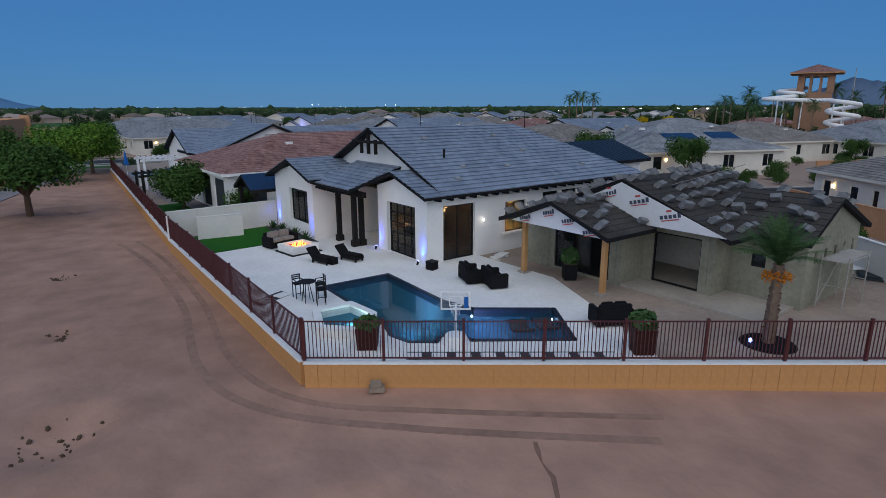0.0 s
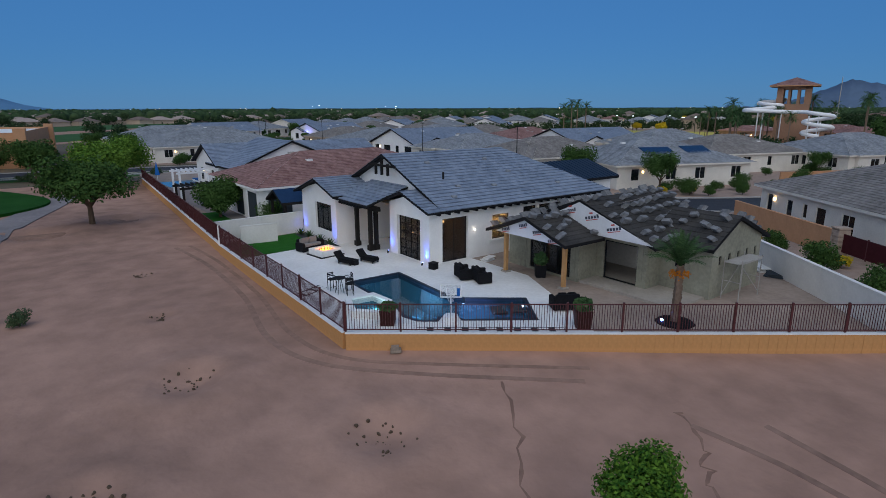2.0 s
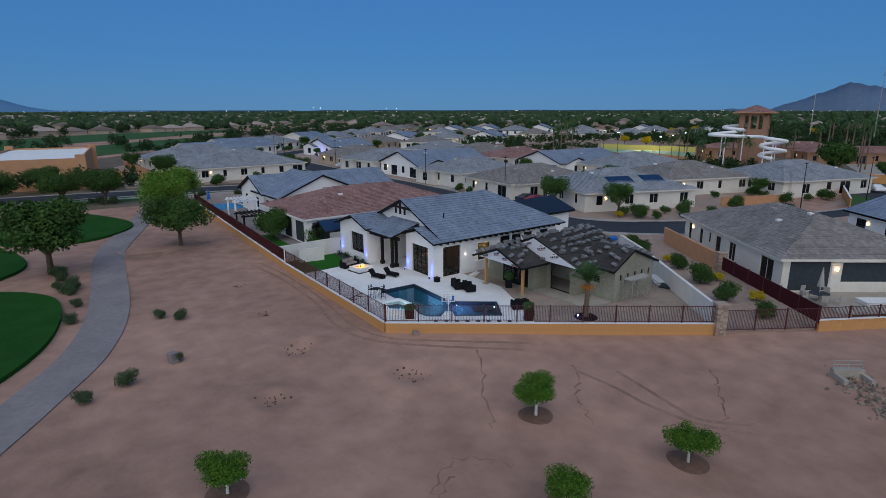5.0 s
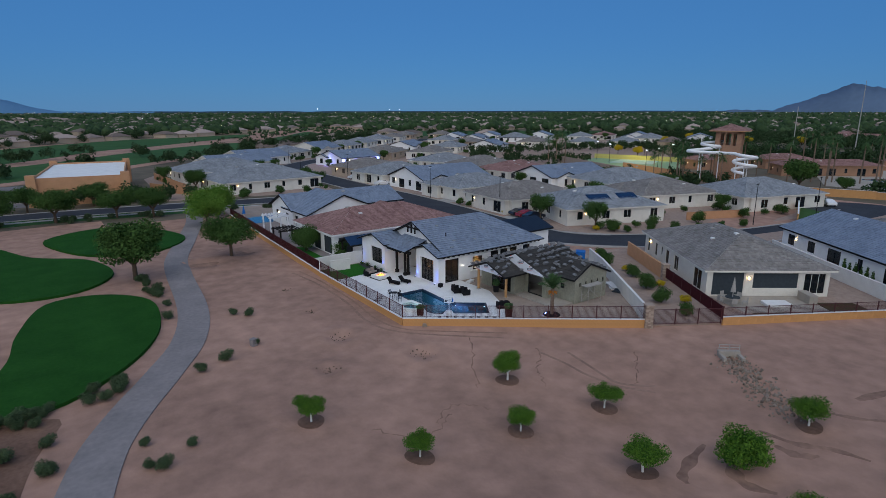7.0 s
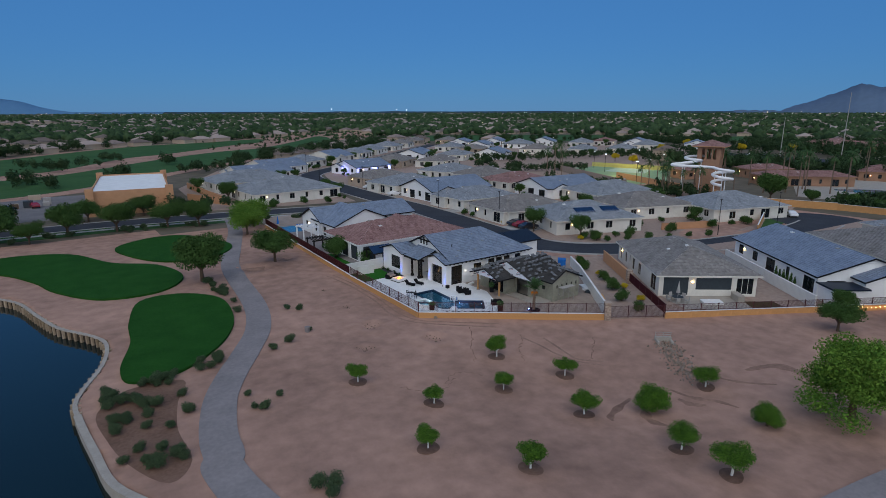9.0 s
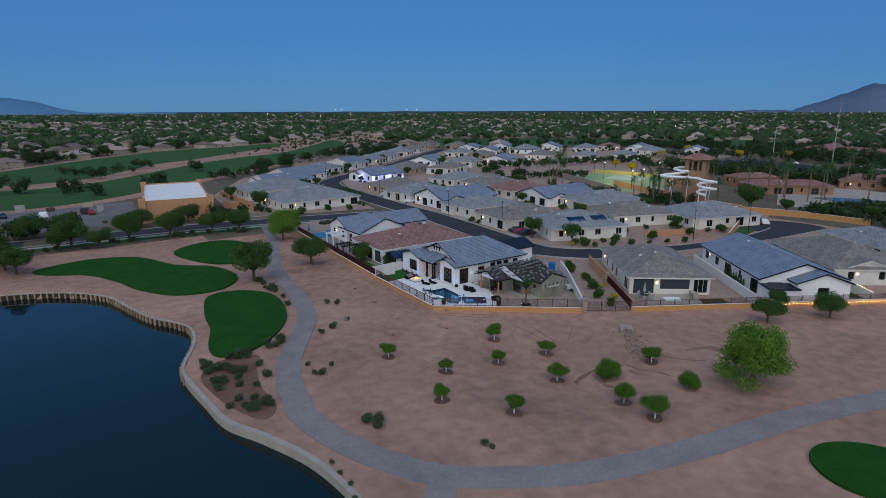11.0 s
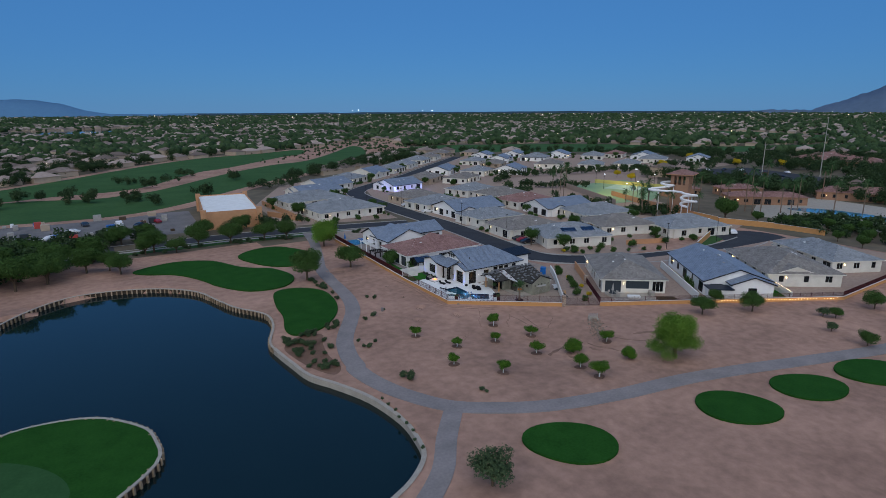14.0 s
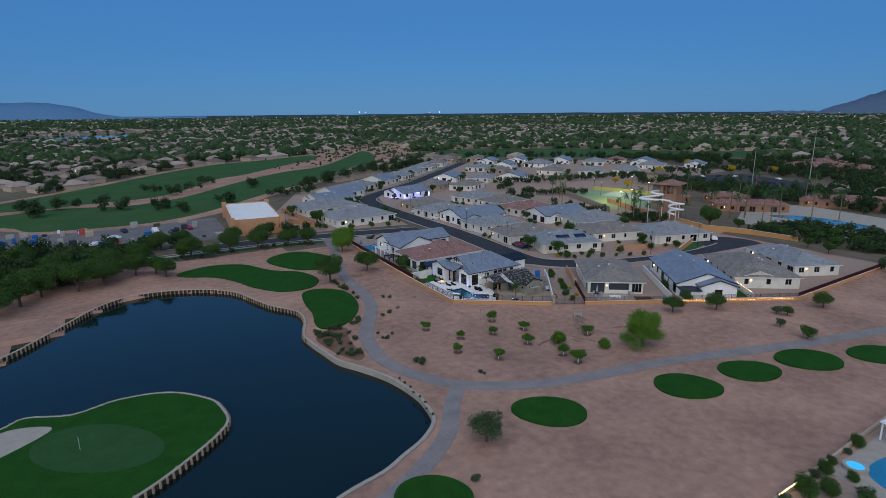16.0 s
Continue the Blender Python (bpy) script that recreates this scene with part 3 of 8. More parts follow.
# ---- pool ----
def pool_things():
    pool = thing("swimming_pool", "lit blue swimming pool with a dark tile edge", "swimming pool")
    bm = bmesh.new()
    n = len(POOL)
    top = [bm.verts.new((x, y, 0.405)) for x, y in POOL]
    bot = [bm.verts.new((x, y, -1.3)) for x, y in POOL]
    for i in range(n):
        bm.faces.new((top[i], top[(i + 1) % n], bot[(i + 1) % n], bot[i]))
    for tri in tessellate_polygon([[Vector((x, y, 0)) for x, y in POOL]]):
        bm.faces.new([bot[i] for i in tri])
    part("basin", bm, POOLSHELL, pool, "blue plaster basin")
    bm = bmesh.new()
    ws = [bm.verts.new((x, y, 0.27)) for x, y in POOL]
    for tri in tessellate_polygon([[Vector((x, y, 0)) for x, y in POOL]]):
        a, b, c = (ws[i].co for i in tri)
        up = (b - a).cross(c - a).z > 0
        bm.faces.new([ws[i] for i in (tri if up else tri[::-1])])
    w = part("water", bm, POOLWATER, pool, "still pool water")
    w.visible_shadow = False
    cx, cy = sum(p[0] for p in POOL) / n, sum(p[1] for p in POOL) / n
    bm = bmesh.new()
    for i in range(n):
        a, b = Vector(POOL[i]), Vector(POOL[(i + 1) % n])
        d = (b - a)
        m = Matrix.Translation((a.x, a.y, 0)) @ Matrix.Rotation(math.atan2(d.y, d.x), 4, 'Z')
        add_box(bm, 0, -0.03, 0.1, d.length, 0.14, 0.425, m)
    part("coping", bm, POOLTILE, pool, "dark tiled coping")
    lamp_m = glow_mat("pool_lamp", (0.5, 0.75, 1.0), 12)
    for x, y, z in ((7.15, 3.4, 0.12), (7.45, 1.2, 0.12), (9.6, -1.0, 0.15)):
        bm = bmesh.new()
        bmesh.ops.create_icosphere(bm, subdivisions=2, radius=0.05, matrix=Matrix.Translation((x, y, z)))
        part("pool_light", bm, lamp_m, pool, "white underwater lamp")
    for k, (x, y, e, c) in enumerate(((6.4, 3.8, 110, (0.22, 0.55, 1.0)), (6.9, 0.2, 190, (0.32, 0.42, 1.0)), (3.0, 2.6, 24, (0.5, 0.9, 1.0)))):
        lp = new("pool_lamp", bpy.data.lights.new("pool_lamp", 'POINT'))
        lp.data.energy, lp.data.color, lp.data.shadow_soft_size = e, c, 0.15
        lp.location = (x, y, -0.35 if k < 2 else 0.55)
    spa = thing("spa", "raised stone spa with lit water beside the pool", "spa")
    SPA = [(2.15, 4.25), (3.75, 4.1), (3.9, 2.4), (2.7, 1.0), (1.45, 2.3)]
    bm = bmesh.new()
    k = len(SPA)
    cx, cy = sum(p[0] for p in SPA) / k, sum(p[1] for p in SPA) / k
    for i in range(k):
        a, b = Vector(SPA[i]), Vector(SPA[(i + 1) % k])
        ai, bi = Vector((cx, cy)) + (a - Vector((cx, cy))) * 0.74, Vector((cx, cy)) + (b - Vector((cx, cy))) * 0.74
        q = [[bm.verts.new((p.x, p.y, z)) for p in (a, b, bi, ai)] for z in (0.3, 0.75)]
        for f in ((0, 1), (1, 2), (2, 3), (3, 0)):
            bm.faces.new((q[0][f[0]], q[0][f[1]], q[1][f[1]], q[1][f[0]]))
        bm.faces.new(q[1])
    bmesh.ops.recalc_face_normals(bm, faces=bm.faces[:])
    part("surround", bm, PAVER, spa, "pale stone surround")
    bm = bmesh.new()
    bm.faces.new([bm.verts.new((cx + (x - cx) * 0.76, cy + (y - cy) * 0.76, 0.66)) for x, y in SPA[::-1]])
    part("water", bm, POOLWATER, spa, "lit spa water").visible_shadow = False
    bm = bmesh.new()
    bm.faces.new([bm.verts.new((cx + (x - cx) * 0.75, cy + (y - cy) * 0.75, 0.41)) for x, y in SPA[::-1]])
    part("basin", bm, POOLSHELL, spa)


pool_things()


# ---- fences ----
def along(a, b):
    a, b = Vector(a), Vector(b)
    d = b - a
    return Matrix.Translation((a.x, a.y, 0)) @ Matrix.Rotation(math.atan2(d.y, d.x), 4, 'Z'), d.length


def block_wall(name, a, b, z0, z1, material, label, thick=0.2, cap=True, piece=1.8):
    m, ln = along(a, b)
    w = thing(name, label, "wall", kind="structure")
    n = max(1, round(ln / piece))
    bm = bmesh.new()
    add_box(bm, 0, -thick / 2 + 0.012, z0, ln, thick / 2 - 0.012, z1 - 0.004, m)
    part("core", bm, material, w)
    bm = bmesh.new()
    add_box(bm, 0.006, -thick / 2, z0, ln / n - 0.006, thick / 2, z1)
    me = mesh_of(bm, "block", material)
    for i in range(n):
        o = new("block", me)
        o.parent, o.matrix_basis = w, m @ Matrix.Translation((ln * i / n, random.uniform(-0.004, 0.004), 0))
    if cap:
        bm = bmesh.new()
        add_box(bm, -0.02, -thick / 2 - 0.03, z1, ln + 0.02, thick / 2 + 0.03, z1 + 0.035, m)
        part("coping", bm, PAVER if material is BLOCK_O else material, w)
    return w


def iron_fence(name, a, b, z0, z1, label, off=0.0, gap=0.11, bay=2.4, dense=False, single=False):
    """A railing: posts, two rails and close pickets."""
    m, ln = along(a, b)
    f = thing(name, label, "fence")
    n = max(1, round(ln / bay))
    for i in range(n + 1):
        boxpart("post", (ln * i / n - 0.04, off - 0.04, z0, ln * i / n + 0.04, off + 0.04, z1 + 0.06), REDIRON, f, m=m)
    for z in (z0 + 0.09, z1 - 0.03):
        boxpart("rail", (0, off - 0.02, z - 0.02, ln, off + 0.02, z + 0.02), REDIRON, f, m=m)
    k = int(ln / gap)
    bm = bmesh.new()
    if single:
        add_box(bm, -0.011, off - 0.011, z0 + 0.09, 0.011, off + 0.011, z1 - 0.03)
        me = mesh_of(bm, "picket", REDIRON)
        for i in range(k):
            o = new("picket", me)
            o.parent, o.matrix_basis = f, m @ Matrix.Translation(((i + 0.5) * ln / k, 0, 0))
    else:
        for i in range(k):
            s = (i + 0.5) * ln / k
            add_box(bm, s - 0.011, off - 0.011, z0 + 0.09, s + 0.011, off + 0.011, z1 - 0.03, m)
        tagged(part("picket", bm, REDIRON, f), kind="stuff")
    if dense:
        bm = bmesh.new()
        add_box(bm, 0.02, off + 0.022, z0 + 0.1, ln - 0.02, off + 0.030, z1 - 0.04, m)
        part("screen", bm, SCREENRED, f, "dark mesh privacy screen")
    return f


SCREENRED = mat("dark_red_mesh_screen", (0.06, 0.014, 0.017), 0.8, scale=3)
C0, C1 = (0.0, 0.0), (18.65, -14.36)
block_wall("boundary_wall", C0, C1, -1.3, 0.74, BLOCK_O, "low orange block wall under the railing", piece=0.4)
block_wall("boundary_wall", (0.55, 20.0), (0.0, 0.12), -0.3, 0.74, BLOCK_O, "low orange block wall under the railing", piece=0.4)
block_wall("boundary_wall", (3.75, 68), (0.6, 20.1), -0.3, 0.74, BLOCK_O, "low orange block wall under the railing", piece=0.4)
iron_fence("front_railing", C0, C1, 0.80, 2.06, "oxide red iron railing on a low orange wall", off=0.03, single=True)
iron_fence("side_railing", (0.55, 20.0), (0.0, 0.12), 0.80, 2.06, "oxide red iron railing with a dark screen", off=0.02, gap=0.115, single=True)
iron_fence("side_railing", (3.75, 68), (0.6, 20.1), 0.80, 2.06, "oxide red iron railing with a dark screen", off=0.02, dense=True)
tagged(boxpart("fence_post", (0.47, 19.98, 0.74, 0.63, 20.14, 2.12), STUCCO_W, bevel=0.015), "white rendered post between two lengths of railing", "post")
# neighbours' fronts to the sand
C2, C3, C4 = (25.2, -18.6), (70.0, -45.0), (126, -44.6)
iron_fence("gap_railing", (19.3, -14.7), (25.1, -18.5), 0.12, 1.7, "oxide red iron gate and railing between two lots")
block_wall("boundary_wall", C2, C3, -0.8, 0.78, BLOCK_O, "low orange block wall under the neighbour's railing")
iron_fence("neighbour_railing", C2, C3, 0.84, 1.75, "oxide red iron railing on a low orange wall")
block_wall("boundary_wall", C3, C4, -0.5, 0.78, BLOCK_O, "low orange block wall under a railing")
iron_fence("neighbour_railing", C3, C4, 0.84, 1.9, "oxide red iron railing on a low orange wall", dense=True)
iron_fence("neighbour_railing", C2, (33.6, -7.0), 0.5, 1.85, "oxide red iron railing beside the gravel yard", dense=True)
block_wall("side_wall", (33.8, -6.8), (41.5, 4.0), 0.0, 1.9, STUCCO_O, "orange stucco wall beside the neighbour's house")


def stone_pillar(x, y, z0, z1, ang):
    p = thing("stone_pillar", "stacked stone pillar with a flat cap beside the fence", "pillar", pose(x, y, 0, 0, 0, ang))
    bm = bmesh.new()
    z = z0
    while z < z1 - 0.1:
        h = random.uniform(0.12, 0.2)
        xs = -0.38
        while xs < 0.3:
            w = random.uniform(0.18, 0.34)
            e = random.uniform(0, 0.03)
            add_box(bm, xs, -0.38 - e, z, min(xs + w, 0.38) - 0.01, 0.38 + e, min(z + h, z1 - 0.08) - 0.01)
            xs += w
        z += h
    part("stone", bm, STONEP, p)
    boxpart("cap", (-0.45, -0.45, z1 - 0.08, 0.45, 0.45, z1 + 0.03), STONEP, p, bevel=0.02)


stone_pillar(18.95, -14.5, -0.2, 2.25, -37)
stone_pillar(33.7, -6.9, 0.0, 2.2, 53)
block_wall("side_wall", (19.2, -14.0), (30.2, -0.3), -0.2, 1.95, BLOCK_W, "white painted block wall beside the building site")
block_wall("side_wall", (30.2, -0.3), (33.5, 4.5), -0.2, 1.95, BLOCK_W, "white painted block wall beside the building site")
block_wall("garden_wall", (0.85, 22.0), (7.8, 22.4), 0.3, 2.0, BLOCK_W, "white rendered garden wall between two lots")
block_wall("garden_wall", (2.2, 20.6), (4.8, 20.2), 0.3, 1.75, BLOCK_W, "short white rendered screen wall on the lawn")
block_wall("estate_wall", (128.5, 28), (137, 56), 0.0, 2.2, STUCCO_O, "orange stucco wall behind the houses")
block_wall("estate_wall", (137, 56), (147, 82), 0.0, 2.2, STUCCO_O, "orange stucco wall round the courts")
block_wall("estate_wall", (84.5, 8.5), (73, 13.5), 0.0, 1.5, STUCCO_O, "orange stucco wall along the side street")
block_wall("estate_wall", (-1, 122), (6, 104), 0.0, 1.9, STUCCO_O, "orange stucco wall at the estate's edge")
block_wall("estate_wall", (6, 104), (5, 150), 0.0, 1.9, STUCCO_O, "orange stucco wall at the estate's edge")


# ---- roofs and houses ----
def clip_band(poly, d0, d1):
    """The part of a polygon of (s, d) between two heights."""
    def cut(pts, lim, sign):
        out = []
        for i in range(len(pts)):
            a, b = pts[i], pts[(i + 1) % len(pts)]
            ia, ib = sign * (a[1] - lim) >= -1e-7, sign * (b[1] - lim) >= -1e-7
            if ia:
                out.append(a)
            if ia != ib:
                k = (lim - a[1]) / (b[1] - a[1])
                out.append((a[0] + (b[0] - a[0]) * k, lim))
        return out
    p = cut(poly, d0, 1)
    return cut(p, d1, -1) if p else p


def roof_plane(bm, fb, pts, course=0.36, lift=0.04, fascia=0.2):
    """Courses of tile over a roof plane (first edge is the eave), with its underside and edge boards into fb."""
    P = [Vector(p) for p in pts]
    s = (P[1] - P[0]).normalized()
    nrm = (P[1] - P[0]).cross(P[2] - P[0]).normalized()
    if nrm.z < 0:
        nrm = -nrm
    d = nrm.cross(s)
    if d.z < 0:
        d = -d
    flat = [((p - P[0]).dot(s), (p - P[0]).dot(d)) for p in P]
    top = max(f[1] for f in flat)
    k = 0
    while k * course < top - 1e-4:
        d0, d1 = k * course, min((k + 1) * course, top)
        c = clip_band(flat, d0, d1)
        c = [c[i] for i in range(len(c)) if (Vector(c[i]) - Vector(c[i - 1])).length > 1e-5]
        if len(c) >= 3:
            vs = [bm.verts.new(P[0] + s * a + d * b + nrm * (0.02 + lift * (1 - (b - d0) / course))) for a, b in c]
            f = bm.faces.new(vs)
            f.normal_update()
            if f.normal.dot(nrm) < 0:
                f.normal_flip()
            low = sorted(a for a, b in c if abs(b - d0) < 1e-5)
            if len(low) >= 2:
                a, b = low[0], low[-1]
                q = [P[0] + s * a + d * d0 + nrm * (0.02 + lift), P[0] + s * b + d * d0 + nrm * (0.02 + lift), P[0] + s * b + d * d0 + nrm * 0.02, P[0] + s * a + d * d0 + nrm * 0.02]
                bm.faces.new([bm.verts.new(v) for v in q])
        k += 1
    if fb is not None:
        lo = [fb.verts.new(p + Vector((0, 0, -fascia))) for p in P]
        hi = [fb.verts.new(p + nrm * 0.015) for p in P]
        fb.faces.new(lo)
        n = len(P)
        for i in range(n):
            if abs(P[i].z - P[(i + 1) % n].z) < 1e-3 or True:
                fb.faces.new((lo[i], lo[(i + 1) % n], hi[(i + 1) % n], hi[i]))


def gable_planes(x0, y0, x1, y1, z, pitch, axis='x', over=0.5):
    """Two planes; ridge along axis."""
    if axis == 'x':
        h = (y1 - y0) / 2
        zr = z + h * pitch
        ze = z - over * pitch
        ym = (y0 + y1) / 2
        return [[(x0 - over, y0 - over, ze), (x1 + over, y0 - over, ze), (x1 + over, ym, zr), (x0 - over, ym, zr)],
                [(x1 + over, y1 + over, ze), (x0 - over, y1 + over, ze), (x0 - over, ym, zr), (x1 + over, ym, zr)]]
    pl = gable_planes(y0, x0, y1, x1, z, pitch, 'x', over)
    return [[(b, a, c) for a, b, c in p] for p in pl]


def hip_planes(x0, y0, x1, y1, z, pitch, over=0.5):
    x0, y0, x1, y1 = x0 - over, y0 - over, x1 + over, y1 + over
    z -= over * pitch
    w, d = x1 - x0, y1 - y0
    h = min(w, d) / 2
    zr = z + h * pitch
    if w >= d:
        a, b = (x0 + h, (y0 + y1) / 2, zr), (x1 - h, (y0 + y1) / 2, zr)
        return [[(x0, y0, z), (x1, y0, z), b, a], [(x1, y1, z), (x0, y1, z), a, b], [(x0, y1, z), (x0, y0, z), a], [(x1, y0, z), (x1, y1, z), b]]
    a, b = ((x0 + x1) / 2, y0 + h, zr), ((x0 + x1) / 2, y1 - h, zr)
    return [[(x0, y1, z), (x0, y0, z), a, b], [(x1, y0, z), (x1, y1, z), b, a], [(x0, y0, z), (x1, y0, z), a], [(x1, y1, z), (x0, y1, z), b]]


def roof(parent, planes, material, trim, course=0.36, lift=0.04, fascia=0.2, name="roof_slope"):
    for p in planes:
        bm, fb = bmesh.new(), bmesh.new()
        roof_plane(bm, fb, p, course, lift, fascia)
        bmesh.ops.remove_doubles(bm, verts=bm.verts[:], dist=0.004)
        r = part(name, bm, material, parent)
        part("fascia", fb, trim, r)


def wall_run(bm, a, b, z0, z1, holes=(), thick=0.22, inward=1):
    """A wall from a to b with rectangular openings (s0, s1, za, zb) cut through it."""
    m, ln = along(a, b)
    ss = sorted({0.012, ln - 0.012, *(min(max(v, 0.012), ln - 0.012) for h in holes for v in h[:2])})
    zs = sorted({z0, z1, *(min(max(v, z0), z1) for h in holes for v in h[2:4])})
    for i in range(len(ss) - 1):
        run = None
        for j in range(len(zs) - 1):
            cs, cz = (ss[i] + ss[i + 1]) / 2, (zs[j] + zs[j + 1]) / 2
            if any(h[0] < cs < h[1] and h[2] < cz < h[3] for h in holes):
                continue
            y0, y1 = (0, thick) if inward > 0 else (-thick, 0)
            add_box(bm, ss[i], y0, zs[j], ss[i + 1], y1, zs[j + 1], m)
    return m


def window(parent, m, s0, s1, z0, z1, frame_mat, pane_mat, cols=2, rows=1, depth=0.1, name="window", bar=0.05, pane=True):
    """A window in an opening: frame with bars, and a pane each."""
    bm = bmesh.new()
    t = 0.07
    for d in ((s0, z0, s1, z0 + t), (s0, z1 - t, s1, z1), (s0, z0 + t, s0 + t, z1 - t), (s1 - t, z0 + t, s1, z1 - t)):
        add_box(bm, d[0], depth - 0.04, d[1], d[2], depth + 0.04, d[3])
    bmesh.ops.remove_doubles(bm, verts=bm.verts[:], dist=0.002)
    w = part(name, bm, frame_mat, parent, m=m)
    if rows == 1:
        for i in range(1, cols):
            s = s0 + (s1 - s0) * i / cols
            boxpart("glazing_bar", (s - bar / 2, depth - 0.03, z0 + t, s + bar / 2, depth + 0.03, z1 - t), frame_mat, w)
    else:
        for i in range(1, cols):
            s = s0 + (s1 - s0) * i / cols
            boxpart("glazing_bar", (s - bar / 2, depth - 0.03, z0 + t, s + bar / 2, depth + 0.03, z1 - t), frame_mat, w)
        for i in range(1, rows):
            z = z0 + (z1 - z0) * i / rows
            boxpart("glazing_bar", (s0 + t, depth - 0.028, z - bar / 2, s1 - t, depth + 0.028, z + bar / 2), frame_mat, w)
    if pane:
        boxpart("pane", (s0 + 0.05, depth - 0.008, z0 + 0.05, s1 - 0.05, depth + 0.008, z1 - 0.05), pane_mat, w)
    return w


def gable_wall(bm, a, b, z, apex_z, thick=0.2, at=0.5):
    """A triangular wall over the line a-b, its apex a share of the way along."""
    m, ln = along(a, b)
    pts = [(0, z), (ln, z), (ln * at, apex_z)]
    f = [bm.verts.new(m @ Vector((s, 0, zz))) for s, zz in pts]
    g = [bm.verts.new(m @ Vector((s, thick, zz))) for s, zz in pts]
    bm.faces.new(f)
    bm.faces.new(g[::-1])
    for i in range(3):
        bm.faces.new((f[i], g[i], g[(i + 1) % 3], f[(i + 1) % 3]))


def simple_house(m, w, d, h, kind, wall_m, roof_m, trim_m, label, pitch=0.42, lit=False, wing=None, group="houses of the estate", glass=None, override=None, lamps=True, z0=0.05, plain=()):
    """A one-storey house on a w x d footprint centred on m, with a roof, windows and a front wing."""
    ho = thing("house", label, "house", m, group)
    bm = bmesh.new()
    x0, y0, x1, y1 = -w / 2, -d / 2, w / 2, d / 2
    rnd = random.Random(int(w * 100 + d * 10) + len(label))
    sides = [((x0, y0), (x1, y0)), ((x1, y0), (x1, y1)), ((x1, y1), (x0, y1)), ((x0, y1), (x0, y0))]
    todo = []
    for a, b in sides:
        ln = (Vector(b) - Vector(a)).length
        k = max(2, int(ln / 4.2))
        hs = []
        for i in range(k):
            c = ln * (i + 0.5) / k + rnd.uniform(-0.4, 0.4)
            ww = rnd.choice((0.9, 1.2, 1.6, 2.6))
            zb = 0.95 if ww < 2 else 0.15
            hs.append((c - ww / 2, c + ww / 2, z0 + zb, z0 + min(h - 0.5, 2.5)))
        if len(todo) in plain:
            hs = hs[:1]
        if override and len(todo) in override:
            hs = override[len(todo)]
        wb = bmesh.new()
        mm = wall_run(wb, a, b, -0.3, h, hs)
        bmesh.ops.remove_doubles(wb, verts=wb.verts[:], dist=0.002)
        part("wall", wb, wall_m, ho)
        todo.append((mm, hs))
    planes = gable_planes(x0, y0, x1, y1, h, pitch, 'x' if w >= d else 'y') if kind == 'gable' else hip_planes(x0, y0, x1, y1, h, pitch)
    if kind == 'gable':
        zr = h + min(w, d) / 2 * pitch
        if w >= d:
            gable_wall(bm, (x0, y1), (x0, y0), h, zr - 0.05)
            gable_wall(bm, (x1, y0), (x1, y1), h, zr - 0.05)
        else:
            gable_wall(bm, (x0, y0), (x1, y0), h, zr - 0.05)
            gable_wall(bm, (x1, y1), (x0, y1), h, zr - 0.05)
    if wing:
        wx, wy, ww, wd, wk = wing
        a = (wx - ww / 2, wy - wd / 2, wx + ww / 2, wy + wd / 2)
        for p, q in (((a[0], a[1]), (a[2], a[1])), ((a[2], a[1]), (a[2], a[3])), ((a[2], a[3]), (a[0], a[3])), ((a[0], a[3]), (a[0], a[1]))):
            ln = (Vector(q) - Vector(p)).length
            hs = [(ln / 2 - 0.9, ln / 2 + 0.9, z0 + 0.6, z0 + 2.4)]
            wb = bmesh.new()
            mm = wall_run(wb, p, q, -0.3, h - 0.05, hs)
            bmesh.ops.remove_doubles(wb, verts=wb.verts[:], dist=0.002)
            part("wing_wall", wb, wall_m, ho)
            todo.append((mm, hs))
        ax = 'x' if abs(wx) * d > abs(wy) * w else 'y'
        if wk == 'gable':
            planes += gable_planes(*a, h - 0.02, pitch, ax, 0.45)
            half = (a[3] - a[1]) / 2 if ax == 'x' else (a[2] - a[0]) / 2
            zr = h + half * pitch - 0.07
            if ax == 'x':
                gable_wall(bm, (a[0], a[3]), (a[0], a[1]), h - 0.05, zr)
                gable_wall(bm, (a[2], a[1]), (a[2], a[3]), h - 0.05, zr)
            else:
                gable_wall(bm, (a[0], a[1]), (a[2], a[1]), h - 0.05, zr)
                gable_wall(bm, (a[2], a[3]), (a[0], a[3]), h - 0.05, zr)
        else:
            planes += hip_planes(*a, h - 0.02, pitch, 0.45)
    if len(bm.verts):
        tagged(part("gable", bm, wall_m, ho), kind="stuff")
    else:
        bm.free()
    for mm, hs in todo:
        for s0, s1, a, b, *gm in hs:
            window(ho, mm, s0, s1, a, b, trim_m, gm[0] if gm else glass or GLASS, cols=gm[1] if gm else 2 if s1 - s0 > 1.3 else 1)
    for (mm, hs), s in zip(todo, (0.55, 0.5, 0.6, 0.45)):
        if lamps:
            b0 = hs[0]
            boxpart("wall_lamp", (b0[1] + 0.35, -0.14, 2.0, b0[1] + 0.5, -0.02, 2.25), WARM, ho, m=mm)
    roof(ho, planes, roof_m, trim_m if trim_m is not GLASS else BLACKTRIM)
    for i in range(4):
        x, y = rnd.uniform(-w * 0.3, w * 0.3), rnd.uniform(-d * 0.3, d * 0.3)
        zz = h + (d / 2 - abs(y)) * pitch if w >= d else h + (w / 2 - abs(x)) * pitch
        bm = bmesh.new()
        add_box(bm, x - 0.3, y - 0.2, zz - 0.1, x + 0.3, y + 0.2, zz + 0.16)
        part("roof_vent", bm, PAVER if i % 2 else CURB, ho)
    return ho


# ---- the home ----
FL = 0.42


